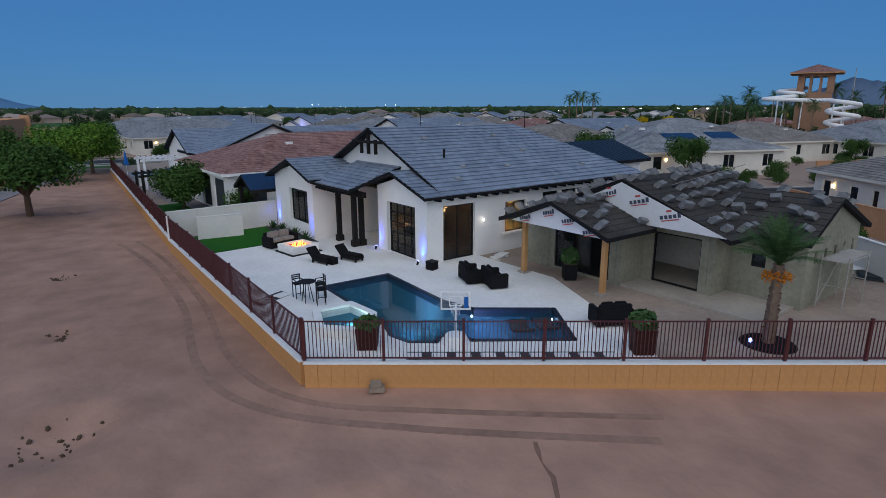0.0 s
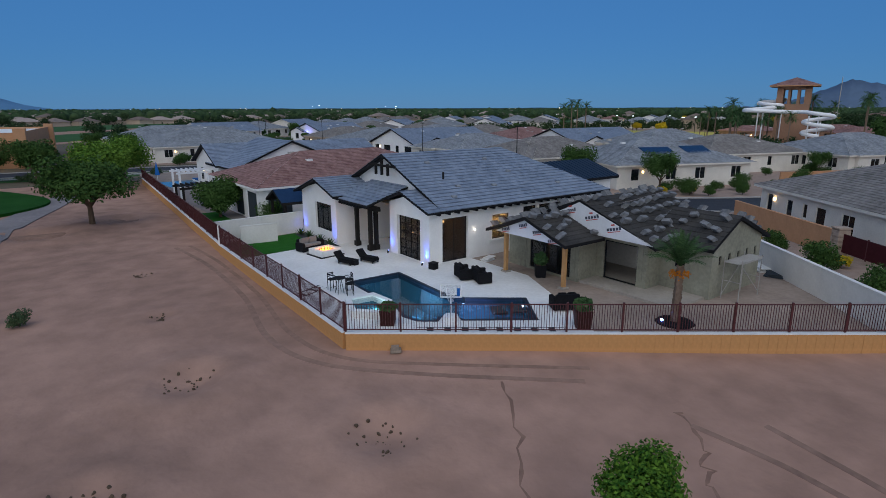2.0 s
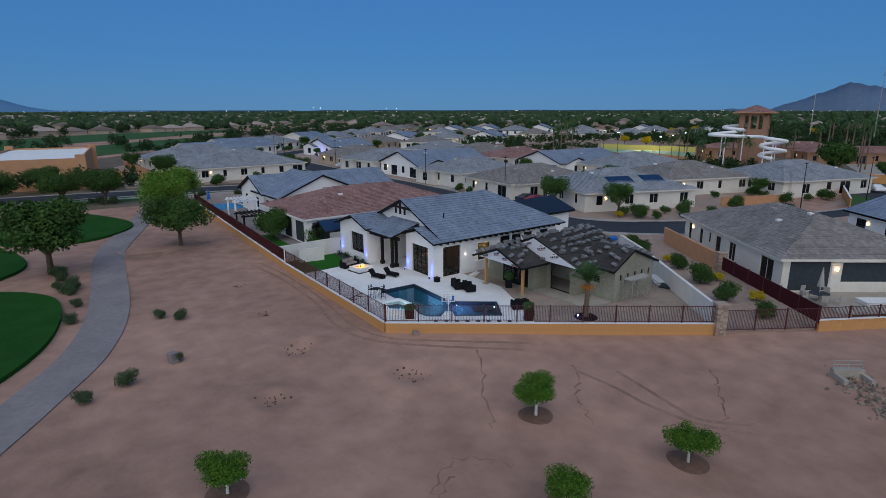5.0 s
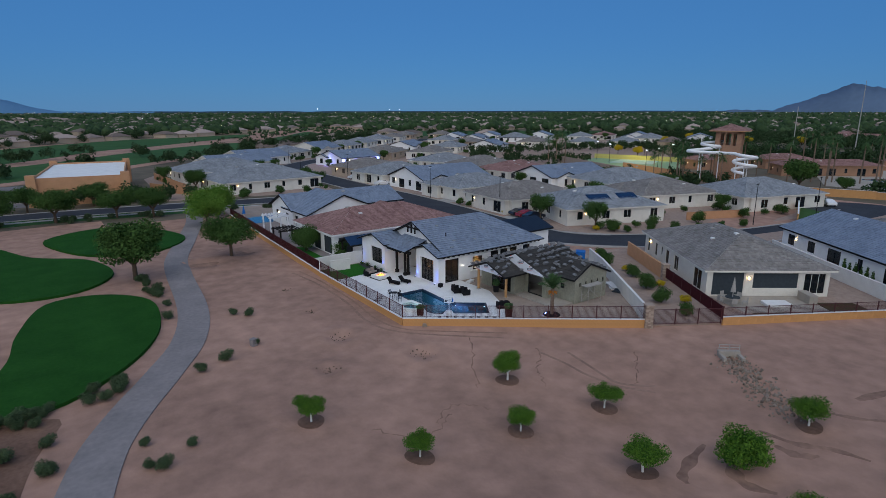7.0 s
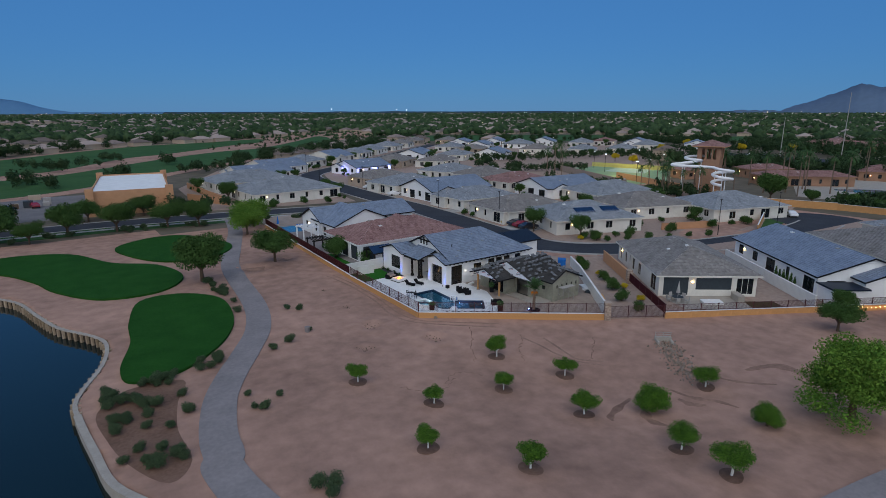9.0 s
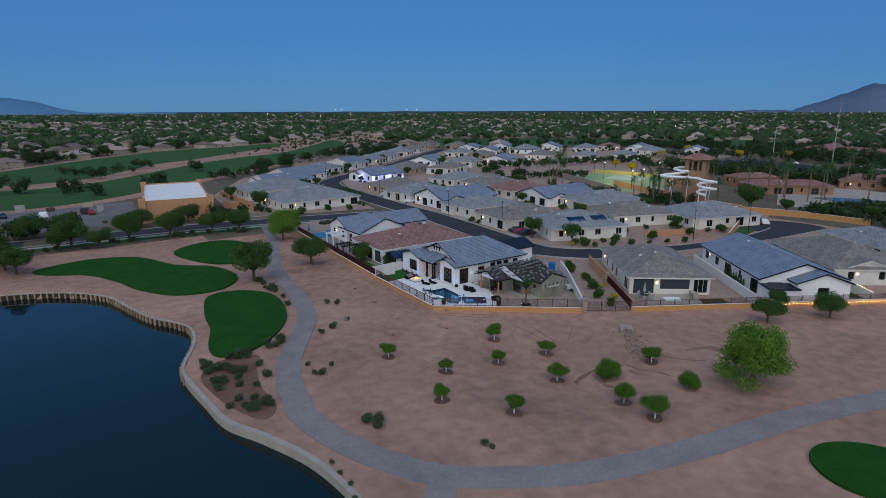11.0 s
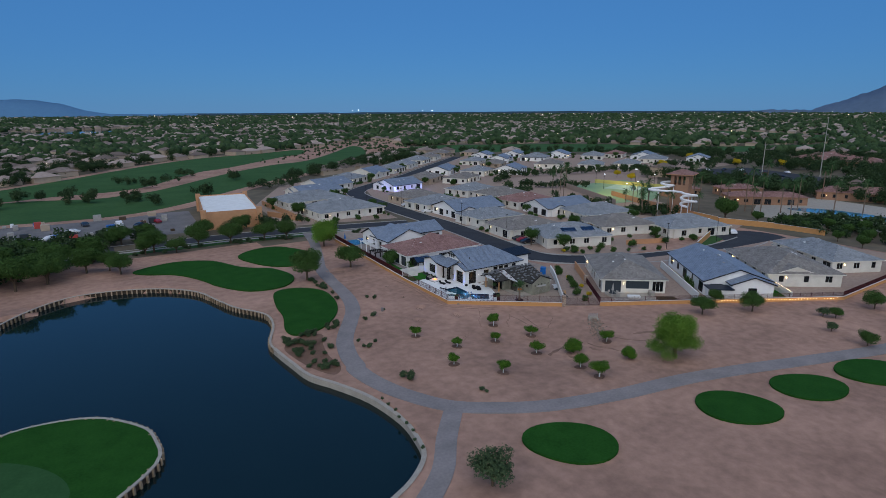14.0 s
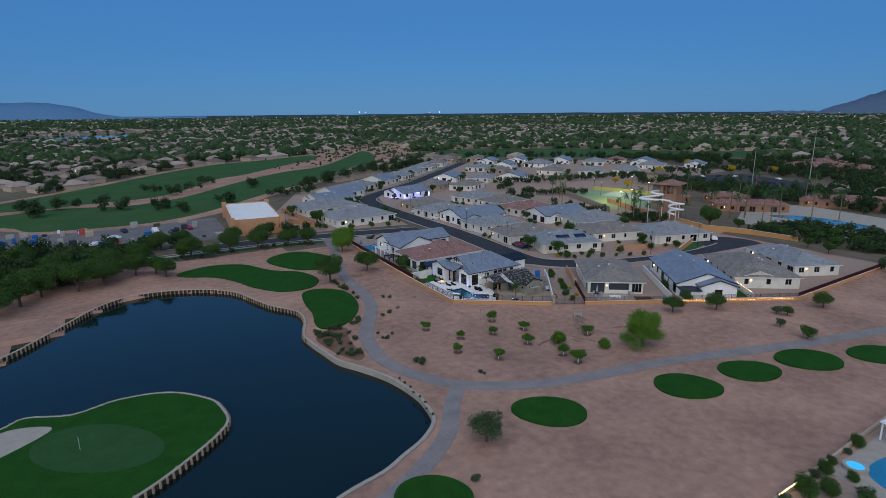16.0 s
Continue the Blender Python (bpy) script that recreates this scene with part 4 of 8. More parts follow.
def main_house():
    ho = thing("house", "white stucco house with slate grey tile gables and black trim", "house")
    bm = bmesh.new()
    runs = []

    def run(a, b, z1, holes, z0=0.2):
        wb = bmesh.new()
        runs.append((wall_run(wb, a, b, z0, z1, holes, 0.3), holes))
        bmesh.ops.remove_doubles(wb, verts=wb.verts[:], dist=0.002)
        part("wall", wb, STUCCO_W, ho, "white stucco wall")
        return runs[-1][0]

    # long right wall, with sliding door, lit window and high windows
    right = run((9.75, 7.43), (26.0, 7.43), 3.95, [(1.02, 3.1, FL, 3.28), (5.25, 6.8, 1.4, 3.08), (8.15, 9.45, 2.2, 3.35), (9.75, 11.05, 2.2, 3.35), (11.4, 12.65, 2.2, 3.35), (13.75, 15.0, 2.2, 3.35)])
    pier = run((9.75, 12.1), (9.75, 7.43), 3.95, [(0.95, 3.65, FL, 3.2)])
    run((12.6, 12.1), (9.75, 12.1), 3.9, [])
    back = run((12.6, 16.3), (12.6, 12.1), 4.4, [(0.4, 3.8, FL, 3.1)])
    run((7.8, 16.3), (12.6, 16.3), 3.9, [])
    wing = run((7.8, 22.2), (7.8, 16.3), 3.95, [(2.4, 5.1, 1.15, 3.2)])
    run((26.0, 21.0), (7.8, 22.2), 3.9, [])
    run((26.0, 7.43), (26.0, 21.0), 3.9, [])
    # gables
    gable_wall(bm, (9.75, 12.1), (9.75, 7.43), 3.95, 4.55, 0.25, at=0.45)
    gable_wall(bm, (7.8, 22.2), (7.8, 16.3), 3.95, 4.68, 0.25, at=0.55)
    tagged(part("front_gable", bm, STUCCO_W, ho, "white stucco gables"), kind="stuff")
    bm = bmesh.new()
    gable_wall(bm, (11.0, 19.6), (11.0, 8.6), 4.6, 6.85, 0.2, at=0.5)
    part("gable", bm, STUCCO_W, ho, "white stucco gable")
    # timber brackets in the gable
    bm = bmesh.new()
    for y in (13.3, 14.1, 14.9):
        add_box(bm, 10.35, y - 0.08, 5.5, 10.5, y + 0.08, 6.6 - abs(y - 14.1) * 0.35)
    add_box(bm, 10.33, 12.3, 6.1, 10.48, 15.9, 6.25)
    part("bracket", bm, DARKWOOD, ho, "dark timber gable truss")
    # roofs
    main = [[(9.3 + 1.1, 6.9, 3.86), (26.9, 6.9, 3.86), (21.7, 14.1, 6.95), (10.4, 14.1, 6.95)],
            [(26.9, 21.3, 3.86), (10.4, 21.3, 3.86), (10.4, 14.1, 6.95), (21.7, 14.1, 6.95)],
            [(26.9, 6.9, 3.86), (26.9, 21.3, 3.86), (21.7, 14.1, 6.95)]]
    roof(ho, main, ROOF_SLATE, BLACKTRIM, course=0.40, lift=0.06, fascia=0.12)
    pitch = 0.43
    front = [[(9.25, 6.9, 3.86), (13.0, 6.9, 3.86), (13.0, 10.0, 4.86), (9.25, 10.0, 4.86)],
             [(13.0, 12.55, 4.09), (9.25, 12.55, 4.09), (9.25, 10.0, 4.86), (13.0, 10.0, 4.86)]]
    roof(ho, front, ROOF_SLATE, BLACKTRIM, course=0.40, lift=0.06, fascia=0.12, name="front_slope")
    wr = [[(7.3, 15.7, 4.02), (12.5, 15.7, 4.02), (12.5, 18.9, 5.02), (7.3, 18.9, 5.02)],
          [(12.5, 22.7, 3.75), (7.3, 22.7, 3.75), (7.3, 18.9, 5.02), (12.5, 18.9, 5.02)]]
    roof(ho, wr, ROOF_SLATE, BLACKTRIM, course=0.40, lift=0.06, fascia=0.12, name="wing_slope")
    porch = [[(7.75, 16.5, 3.86), (7.75, 11.6, 3.86), (11.2, 11.6, 4.95), (11.2, 16.5, 4.95)]]
    roof(ho, porch, ROOF_SLATE, BLACKTRIM, course=0.40, lift=0.06, fascia=0.12, name="porch_slope")
    # rafters under the long eave and the porch
    for i in range(22):
        boxpart("rafter_tail", (10.2 + i * 0.75, 6.95, 3.60, 10.32 + i * 0.75, 7.45, 3.76), BLACKTRIM, ho)
    for i in range(9):
        boxpart("rafter_tail", (7.72, 12.7 + i * 0.36, 3.56, 8.9, 12.78 + i * 0.36, 3.72), BLACKTRIM, ho)
    # posts and beam of the covered patio
    boxpart("beam", (8.75, 12.1, 3.3, 9.05, 16.3, 3.6), DARKWOOD, ho)
    for x, y in ((8.9, 15.2), (8.9, 13.3), (9.35, 13.3)):
        boxpart("post", (x - 0.13, y - 0.13, 0.4, x + 0.13, y + 0.13, 3.4), DARKWOOD, ho, bevel=0.02)
        boxpart("post_base", (x - 0.19, y - 0.19, 0.4, x + 0.19, y + 0.19, 0.75), DARKWOOD, ho)
    # openings
    window(ho, right, 1.02, 3.1, FL, 3.28, BLACKTRIM, GLASSC, cols=2, depth=0.2, name="sliding_door")
    window(ho, right, 5.25, 6.8, 1.4, 3.08, BLACKTRIM, GLASSC, cols=2, rows=1, depth=0.16)
    boxpart("sill", (5.0, -0.1, 1.26, 7.05, 0.05, 1.38), STUCCO_W, ho, m=right)
    for s in (8.15, 9.75, 11.4, 13.75):
        window(ho, right, s, s + 1.28, 2.2, 3.35, BLACKTRIM, GLASSC, cols=1, depth=0.14)
    window(ho, pier, 0.95, 3.65, FL, 3.2, BLACKTRIM, GLASSC, cols=4, rows=5, depth=0.24, name="glass_panel_door")
    window(ho, wing, 2.4, 5.1, 1.15, 3.2, BLACKTRIM, GLASSC, cols=3, depth=0.2)
    window(ho, back, 0.4, 3.8, FL, 3.1, BLACKTRIM, GLASSC, cols=3, depth=0.2, name="sliding_door")
    # wall lamp
    bm = bmesh.new()
    bmesh.ops.create_icosphere(bm, subdivisions=2, radius=0.06, matrix=Matrix.Translation((13.35, 7.3, 2.3)))
    part("wall_lamp", bm, glow_mat("white_wall_lamp", (1.0, 0.9, 0.75), 6), ho, "lit white wall lamp")
    # roof vents
    for x, y in ((13.5, 9.3), (12.3, 8.2), (19.3, 10.6), (16.5, 9.0), (22.5, 8.5), (13.2, 12.5), (18.6, 12.5)):
        z = 3.86 + (y - 6.9) * 0.43
        boxpart("roof_vent", (-0.2, -0.12, 0, 0.2, 0.12, 0.12), ROOF_GREY, ho, m=pose(x, y, z + 0.02, 23, 0, 0), bevel=0.03)
    bm = bmesh.new()
    add_cyl(bm, (13.0, 10.3, 5.2), (13.0, 10.3, 5.85), 0.07, 0.07, 8)
    part("vent_pipe", bm, BLACKTRIM, ho)
    # dark seamed metal roof behind
    ann = [[(24.0, 9.5, 4.4), (31.5, 9.5, 4.4), (31.5, 13, 5.6), (24.0, 13, 5.6)], [(31.5, 16.5, 4.4), (24, 16.5, 4.4), (24, 13, 5.6), (31.5, 13, 5.6)]]
    bm, fb = bmesh.new(), bmesh.new()
    for p in ann:
        roof_plane(bm, fb, p, 8.0, 0.0)
    for i in range(16):
        x = 24.1 + i * 0.49
        for p in ann:
            y0, y1 = p[0][1], 13
            a, b = Vector((x, y0, 4.42)), Vector((x, y1, 5.62))
            sb = bmesh.new()
            add_cyl(sb, a, b, 0.035, 0.035, 4)
            part("seam", sb, METALROOF, ho)
    r = part("metal_roof", bm, METALROOF, ho, "dark blue standing seam roof")
    part("fascia", fb, BLACKTRIM, r)
    boxpart("garage_wall", (24.5, 10, 0.2, 31, 16, 4.4), STUCCO_W, ho)
    return ho


main_house()

# rooms seen through the glass
slab("floor", [(9.9, 7.8), (25.8, 7.8), (25.8, 20.8), (12.8, 20.8), (12.8, 16.5), (8.2, 16.6), (8.2, 21.8), (25, 21), (25.8, 7.8), (25.8, 7.8)][:1] + [(25.8, 7.8), (25.8, 20.8), (8.2, 21.6), (8.2, 16.7), (12.7, 16.5), (12.7, 12.3), (10.1, 12.0)], 0.41, 0.1, ROOMFLOOR, (), "brown floor of the living rooms", "floor")
for d in ((17.9, 7.8, 0.4, 18.1, 14.5, 3.6), (12.9, 14.0, 0.4, 18.0, 14.2, 3.6), (13.6, 7.75, 0.4, 13.8, 11.0, 3.6)):
    tagged(boxpart("wall_inner", d, ROOMWALL), "warm beige inner wall", "wall", "", "structure")
tagged(boxpart("ceiling", (10.1, 7.8, 3.62, 25.7, 16.0, 3.68), ROOMWALL), "plain room ceiling", "ceiling", "", "structure")
for x, y, z, e in ((11.6, 9.6, 2.9, 0.5), (15.8, 9.2, 3.2, 620), (15.5, 12.6, 3.2, 3), (20.5, 10.0, 3.2, 40)):
    lp = new("room_lamp", bpy.data.lights.new("room_lamp", 'POINT'))
    lp.data.energy, lp.data.color, lp.data.shadow_soft_size = e, (1.0, 0.62, 0.25), 0.12
    lp.location = (x, y, z)


def pendant(x, y, z):
    p = thing("pendant_lamp", "small lit glass pendant lamp", "lamp", pose(x, y, z))
    bm = bmesh.new()
    bmesh.ops.create_icosphere(bm, subdivisions=2, radius=0.09)
    part("globe", bm, PENDANT, p)
    bm = bmesh.new()
    add_cyl(bm, (0, 0, 0.08), (0, 0, 3.62 - z), 0.01, 0.01, 5)
    part("rod", bm, BLACKTRIM, p)


for x, y, z in ((11.4, 8.9, 2.85), (11.5, 9.3, 2.75), (12.2, 9.1, 2.9), (12.3, 9.4, 2.65), (11.2, 10.4, 2.9), (15.9, 9.4, 2.9), (11.9, 10.2, 1.9), (11.6, 9.9, 1.5), (10.9, 9.4, 2.4), (10.8, 10.9, 1.8)):
    pendant(x, y, z)
for x, y in ((9.72, 11.85), (9.72, 7.75), (7.7, 21.7), (7.7, 16.6)):
    u = thing("uplight", "small black spotlight throwing blue light up the wall", "spotlight", pose(x - 0.35, y, 0.42))
    bm = bmesh.new()
    add_cyl(bm, (0, 0, 0), (0.06, 0, 0.2), 0.05, 0.06, 8)
    part("housing", bm, BLACKTRIM, u)
    bm = bmesh.new()
    add_cyl(bm, (0.06, 0, 0.2), (0.063, 0, 0.21), 0.05, 0.05, 8)
    part("lens", bm, BLUEGLOW, u)
    sp = new("uplight_beam", bpy.data.lights.new("uplight_beam", 'SPOT'))
    sp.data.energy, sp.data.color, sp.data.spot_size, sp.data.spot_blend, sp.data.shadow_soft_size = 210, (0.02, 0.09, 1.0), radians(58), 1.0, 0.03
    sp.matrix_world = look((x - 0.26, y, 0.64), (x + 0.06, y, 1.15))
lp = new("wall_lamp_light", bpy.data.lights.new("wall_lamp_light", 'POINT'))
lp.data.energy, lp.data.color, lp.data.shadow_soft_size, lp.location = 1.0, (1.0, 0.9, 0.75), 0.08, (13.35, 7.12, 2.3)


def casita():
    ho = thing("casita", "grey cement casita under construction with tiles stacked on its roof", "building")
    z = 0.3

    def run(p, q, z0, z1, holes):
        wb = bmesh.new()
        m = wall_run(wb, p, q, z0, z1, holes, 0.25)
        bmesh.ops.remove_doubles(wb, verts=wb.verts[:], dist=0.002)
        part("wall", wb, STUCCO_G, ho, "grey scratch-coat wall")
        return m

    a = run((14.5, 3.7), (14.5, -0.2), z, 3.4, [(0.35, 3.55, 0.5, 2.95)])
    run((16.1, -0.2), (14.5, -0.2), z, 3.4, [])
    b = run((16.1, -0.2), (16.1, -3.5), z, 3.7, [(0.75, 2.95, 0.5, 2.75)])
    run((17.4, -3.5), (16.1, -3.5), z, 3.4, [])
    c = run((17.4, -3.5), (17.4, -6.6), z, 3.3, [(1.1, 1.65, 1.75, 2.3)])
    e = run((17.4, -6.6), (22.6, -6.6), z, 3.3, [(0.7 + 0.95 * i, 0.95 + 0.95 * i, 2.1, 2.6) for i in range(5)])
    run((22.6, -6.6), (22.6, 5.2), z, 3.3, [])
    run((22.6, 5.2), (14.5, 5.2), z, 3.3, [])
    run((14.5, 5.2), (14.5, 3.7), z, 3.4, [])
    bm = bmesh.new()
    gable_wall(bm, (17.4, -6.6), (22.6, -6.6), 3.3, 4.42, 0.22, at=0.42)
    part("end_gable", bm, STUCCO_G, ho, "grey scratch-coat gable")
    bm = bmesh.new()
    gable_wall(bm, (15.06, 3.7), (15.06, -4.62), 3.18, 4.86, 0.12, at=0.42)
    part("gable_wrap", bm, HOUSEWRAP, ho, "white printed house wrap on the gable")
    bm = bmesh.new()
    gable_wall(bm, (12.25, 4.1), (12.25, -1.25), 2.95, 3.98, 0.12, at=0.48)
    part("porch_wrap", bm, HOUSEWRAP, ho, "white printed house wrap on the porch gable")
    planes = [[(15.1, -4.8, 3.1), (22.8, -4.8, 3.1), (22.8, 0.2, 4.98), (15.1, 0.2, 4.98)],
              [(22.8, 5.4, 3.0), (15.1, 5.4, 3.0), (15.1, 0.2, 4.98), (22.8, 0.2, 4.98)],
              [(16.95, -3.0, 3.12), (16.95, -6.85, 3.12), (19.55, -6.85, 4.56), (19.55, -3.0, 4.56)],
              [(23.1, -6.85, 3.12), (23.1, -3.0, 3.12), (19.55, -3.0, 4.56), (19.55, -6.85, 4.56)],
              [(12.0, -1.55, 3.05), (15.3, -1.55, 3.05), (15.3, 1.5, 4.15), (12.0, 1.5, 4.15)],
              [(15.3, 4.7, 2.98), (12.0, 4.7, 2.98), (12.0, 1.5, 4.15), (15.3, 1.5, 4.15)]]
    roof(ho, planes, ROOF_PAPER, BLACKTRIM, course=0.38, lift=0.025, fascia=0.15)
    for x, y in ((12.75, 3.65), (12.95, -0.75)):
        boxpart("post", (x - 0.1, y - 0.1, 0.36, x + 0.1, y + 0.1, 3.05), TIMBER, ho, "raw fir post")
        boxpart("footing", (x - 0.22, y - 0.22, 0.3, x + 0.22, y + 0.22, 0.48), CONC, ho)
    window(ho, a, 0.35, 3.55, 0.5, 2.95, BLACKTRIM, GLASSC, cols=3, depth=0.1, name="sliding_door")
    window(ho, c, 1.1, 1.65, 1.75, 2.3, BLACKTRIM, GLASS, cols=1, depth=0.06)
    window(ho, b, 0.75, 2.95, 0.5, 2.75, BLACKTRIM, GLASSC, cols=1, depth=0.12, name="door_frame", pane=False)
    for i in range(5):
        window(ho, e, 0.7 + 0.95 * i, 0.95 + 0.95 * i, 2.1, 2.6, BLACKTRIM, GLASS, cols=1, depth=0.1)
    # inner surfaces
    boxpart("floor_slab", (14.6, -6.4, 0.3, 22.4, 5.0, 0.49), CONC, ho)
    boxpart("inner_wall", (19.2, -3.4, 0.5, 19.35, 5.0, 3.2), DRYWALL, ho)
    boxpart("inner_wall", (16.3, -3.45, 0.5, 19.2, -3.35, 3.2), DRYWALL, ho)
    boxpart("inner_door", (19.12, -2.6, 0.5, 19.18, -1.5, 2.5), PLASTIC_W, ho, "white primed door")
    # metal valley flashing
    pl = planes[0]
    boxpart("flashing", (-0.12, -2.4, 0.0, 0.12, 0, 0.02), PATHM, ho, "pale metal valley flashing", m=pose(17.3, -0.9, 4.68, -20.5, 0, 14) @ Matrix.Diagonal((1.3, 1.25, 1, 1)))
    # stacks of tiles, sitting on the slopes
    zones = [planes[0], planes[1], planes[2], planes[3], planes[4], planes[5]]
    rnd = random.Random(5)
    bms = []
    for v in range(3):
        bm = bmesh.new()
        prof = [(-0.2, 0.0), (0.2, 0.0)]
        for k in range(5):
            prof += [(0.2 + 0.045 * k, 0.055 * k + 0.05), (0.2 + 0.045 * (k + 1), 0.055 * k + 0.05)]
        prof.append((0.2 + 0.225, 0.33))
        for k in range(5, 0, -1):
            prof += [(-0.2 + 0.045 * k, 0.055 * k + 0.055), (-0.2 + 0.045 * k, 0.055 * k)]
        lo, hi = [[bm.verts.new(((x - 0.1) * 0.66, y * (0.95 + 0.12 * v), z * (0.78 + 0.16 * v))) for x, z in prof] for y in (-0.17 - 0.02 * v, 0.17)]
        bm.faces.new(lo)
        bm.faces.new(hi[::-1])
        for i in range(len(prof)):
            bm.faces.new((lo[i], hi[i], hi[(i + 1) % len(prof)], lo[(i + 1) % len(prof)]))
        bmesh.ops.recalc_face_normals(bm, faces=bm.faces[:])
        bms.append(mesh_of(bm, "roof_tile", TILESTACK))
    n = 0
    for zi, zone in enumerate(zones):
        P = [Vector(p) for p in zone]
        s, up = (P[1] - P[0]), (P[3] - P[0])
        nu, nv = max(2, int(s.length / 0.78)), max(2, int(up.length / 0.85))
        for i in range(nu):
            for j in range(nv):
                if rnd.random() < 0.13:
                    continue
                u, v = (i + 0.5 + rnd.uniform(-0.3, 0.3)) / nu, (j + 0.55 + rnd.uniform(-0.22, 0.22)) / nv
                p = P[0] + s * u + up * v
                nrm = s.cross(up).normalized()
                if nrm.z < 0:
                    nrm = -nrm
                st = new("roof_tile", bms[n % 3])
                x = up.normalized() * -1
                y = nrm.cross(x)
                rot = Matrix((x, y, nrm)).transposed().to_4x4()
                st.matrix_basis = Matrix.Translation(p + nrm * 0.06) @ rot @ Matrix.Rotation(rnd.uniform(-0.6, 0.6), 4, 'Z')
                st.parent = ho
                n += 1
    return ho


casita()


def wrap_bars():
    """Print on the house wrap, as slanting bars."""
    dark, red = bmesh.new(), bmesh.new()
    for x, y, z, w in ((15.05, 0.75, 4.25, 0.36), (15.05, -0.75, 4.06, 0.50), (15.05, -2.25, 3.62, 0.50), (15.05, 1.7, 3.75, 0.4), (12.19, 3.15, 3.12, 0.34), (12.19, 1.75, 3.55, 0.34), (12.19, 0.65, 3.35, 0.36), (12.19, -0.5, 3.06, 0.36)):
        m = pose(x, y, z, -14, 0, 0)
        for k in range(5):
            a = -w + 2 * w * k / 5
            add_box(dark, -0.012, a, 0.0, 0.0, a + 2 * w / 5 * 0.68, 0.20 if k == 0 else 0.15, m)
        add_box(red, -0.012, -w * 0.8, -0.09, 0.0, w * 0.8, -0.05, m)
        if x > 14:
            add_box(red, -0.012, -0.12, 0.27, 0.0, 0.12, 0.35, m)
    tagged(part("print", dark, WRAPTEXT), "dark print bars on the white house wrap", "print", "", "stuff")
    tagged(part("print", red, WRAPRED), "red print bars on the white house wrap", "print", "", "stuff")


wrap_bars()

# ---- neighbouring houses ----
ROWANG = -37.6
simple_house(pose(20.0, 54.2, 0.3, 0, 0, 0), 22, 10, 3.5, 'gable', STUCCO_W, ROOF_SLATE, BLACKTRIM, "white stucco house with slate grey gables beside the road", wing=(-4.2, -5.5, 13, 10.5, 'gable'))
# SCREEN panes here are dark sheets standing in for shaded porch arches
simple_house(pose(17.4, 34.3, 0.3, 0, 0, 0), 22.4, 13.4, 3.35, 'hip', STUCCO_W, ROOF_RED, STUCCO_W, "white stucco house with a red clay tile roof", wing=(5.0, 3.0, 8, 9.0, 'gable'), pitch=0.34, override={0: [(0.7, 3.0, 0.1, 2.65, SCREEN, 1), (5.0, 6.6, 0.9, 2.4), (9.5, 12.0, 0.15, 2.5), (16, 18, 0.9, 2.4)], 3: [(1.4, 3.6, 0.9, 2.4), (6.6, 9.0, 0.1, 2.65, SCREEN, 1), (10.0, 12.6, 0.1, 2.65, SCREEN, 1)]})
V = 52.4
n1 = simple_house(pose(43.6, -9.1, 0.1, 0, 0, V), 20.6, 13.6, 3.3, 'hip', STUCCO_C, ROOF_BROWN, STUCCO_C, "cream stucco house with a weathered brown hip roof", pitch=0.36, override={2: [(1.0, 1.9, 0.5, 2.5), (4.0, 4.9, 0.6, 2.4), (6.3, 6.9, 1.2, 2.4), (8.0, 9.2, 0.5, 2.4), (11.0, 12.4, 0.5, 2.4), (17.0, 19.2, 0.2, 2.55)], 3: [(0.6, 4.2, 0.1, 2.85, SCREEN, 1), (5.1, 10.2, 0.9, 2.75, SCREEN, 1), (10.8, 13.2, 0.3, 2.7, GLASS, 3)]})
simple_house(pose(61.5, -21.5, 0.1, 0, 0, V), 24, 14, 3.4, 'gable', STUCCO_W, ROOF_SLATE, BLACKTRIM, "white house with slate roof and gabled porch", wing=(-9.5, -2.0, 10, 8.5, 'gable'), pitch=0.36)
simple_house(pose(79.5, -27.0, 0.1, 0, 0, V), 23, 16, 3.2, 'hip', STUCCO_C, ROOF_BROWN, STUCCO_C, "cream house with a brown-grey hip roof", wing=(-6, 2, 10, 8, 'gable'), pitch=0.34)
simple_house(pose(100, -28, 0.1, 0, 0, 62), 22, 13, 3.2, 'hip', STUCCO_C, ROOF_GREY, STUCCO_C, "cream house with a grey hip roof ending the row", pitch=0.34)
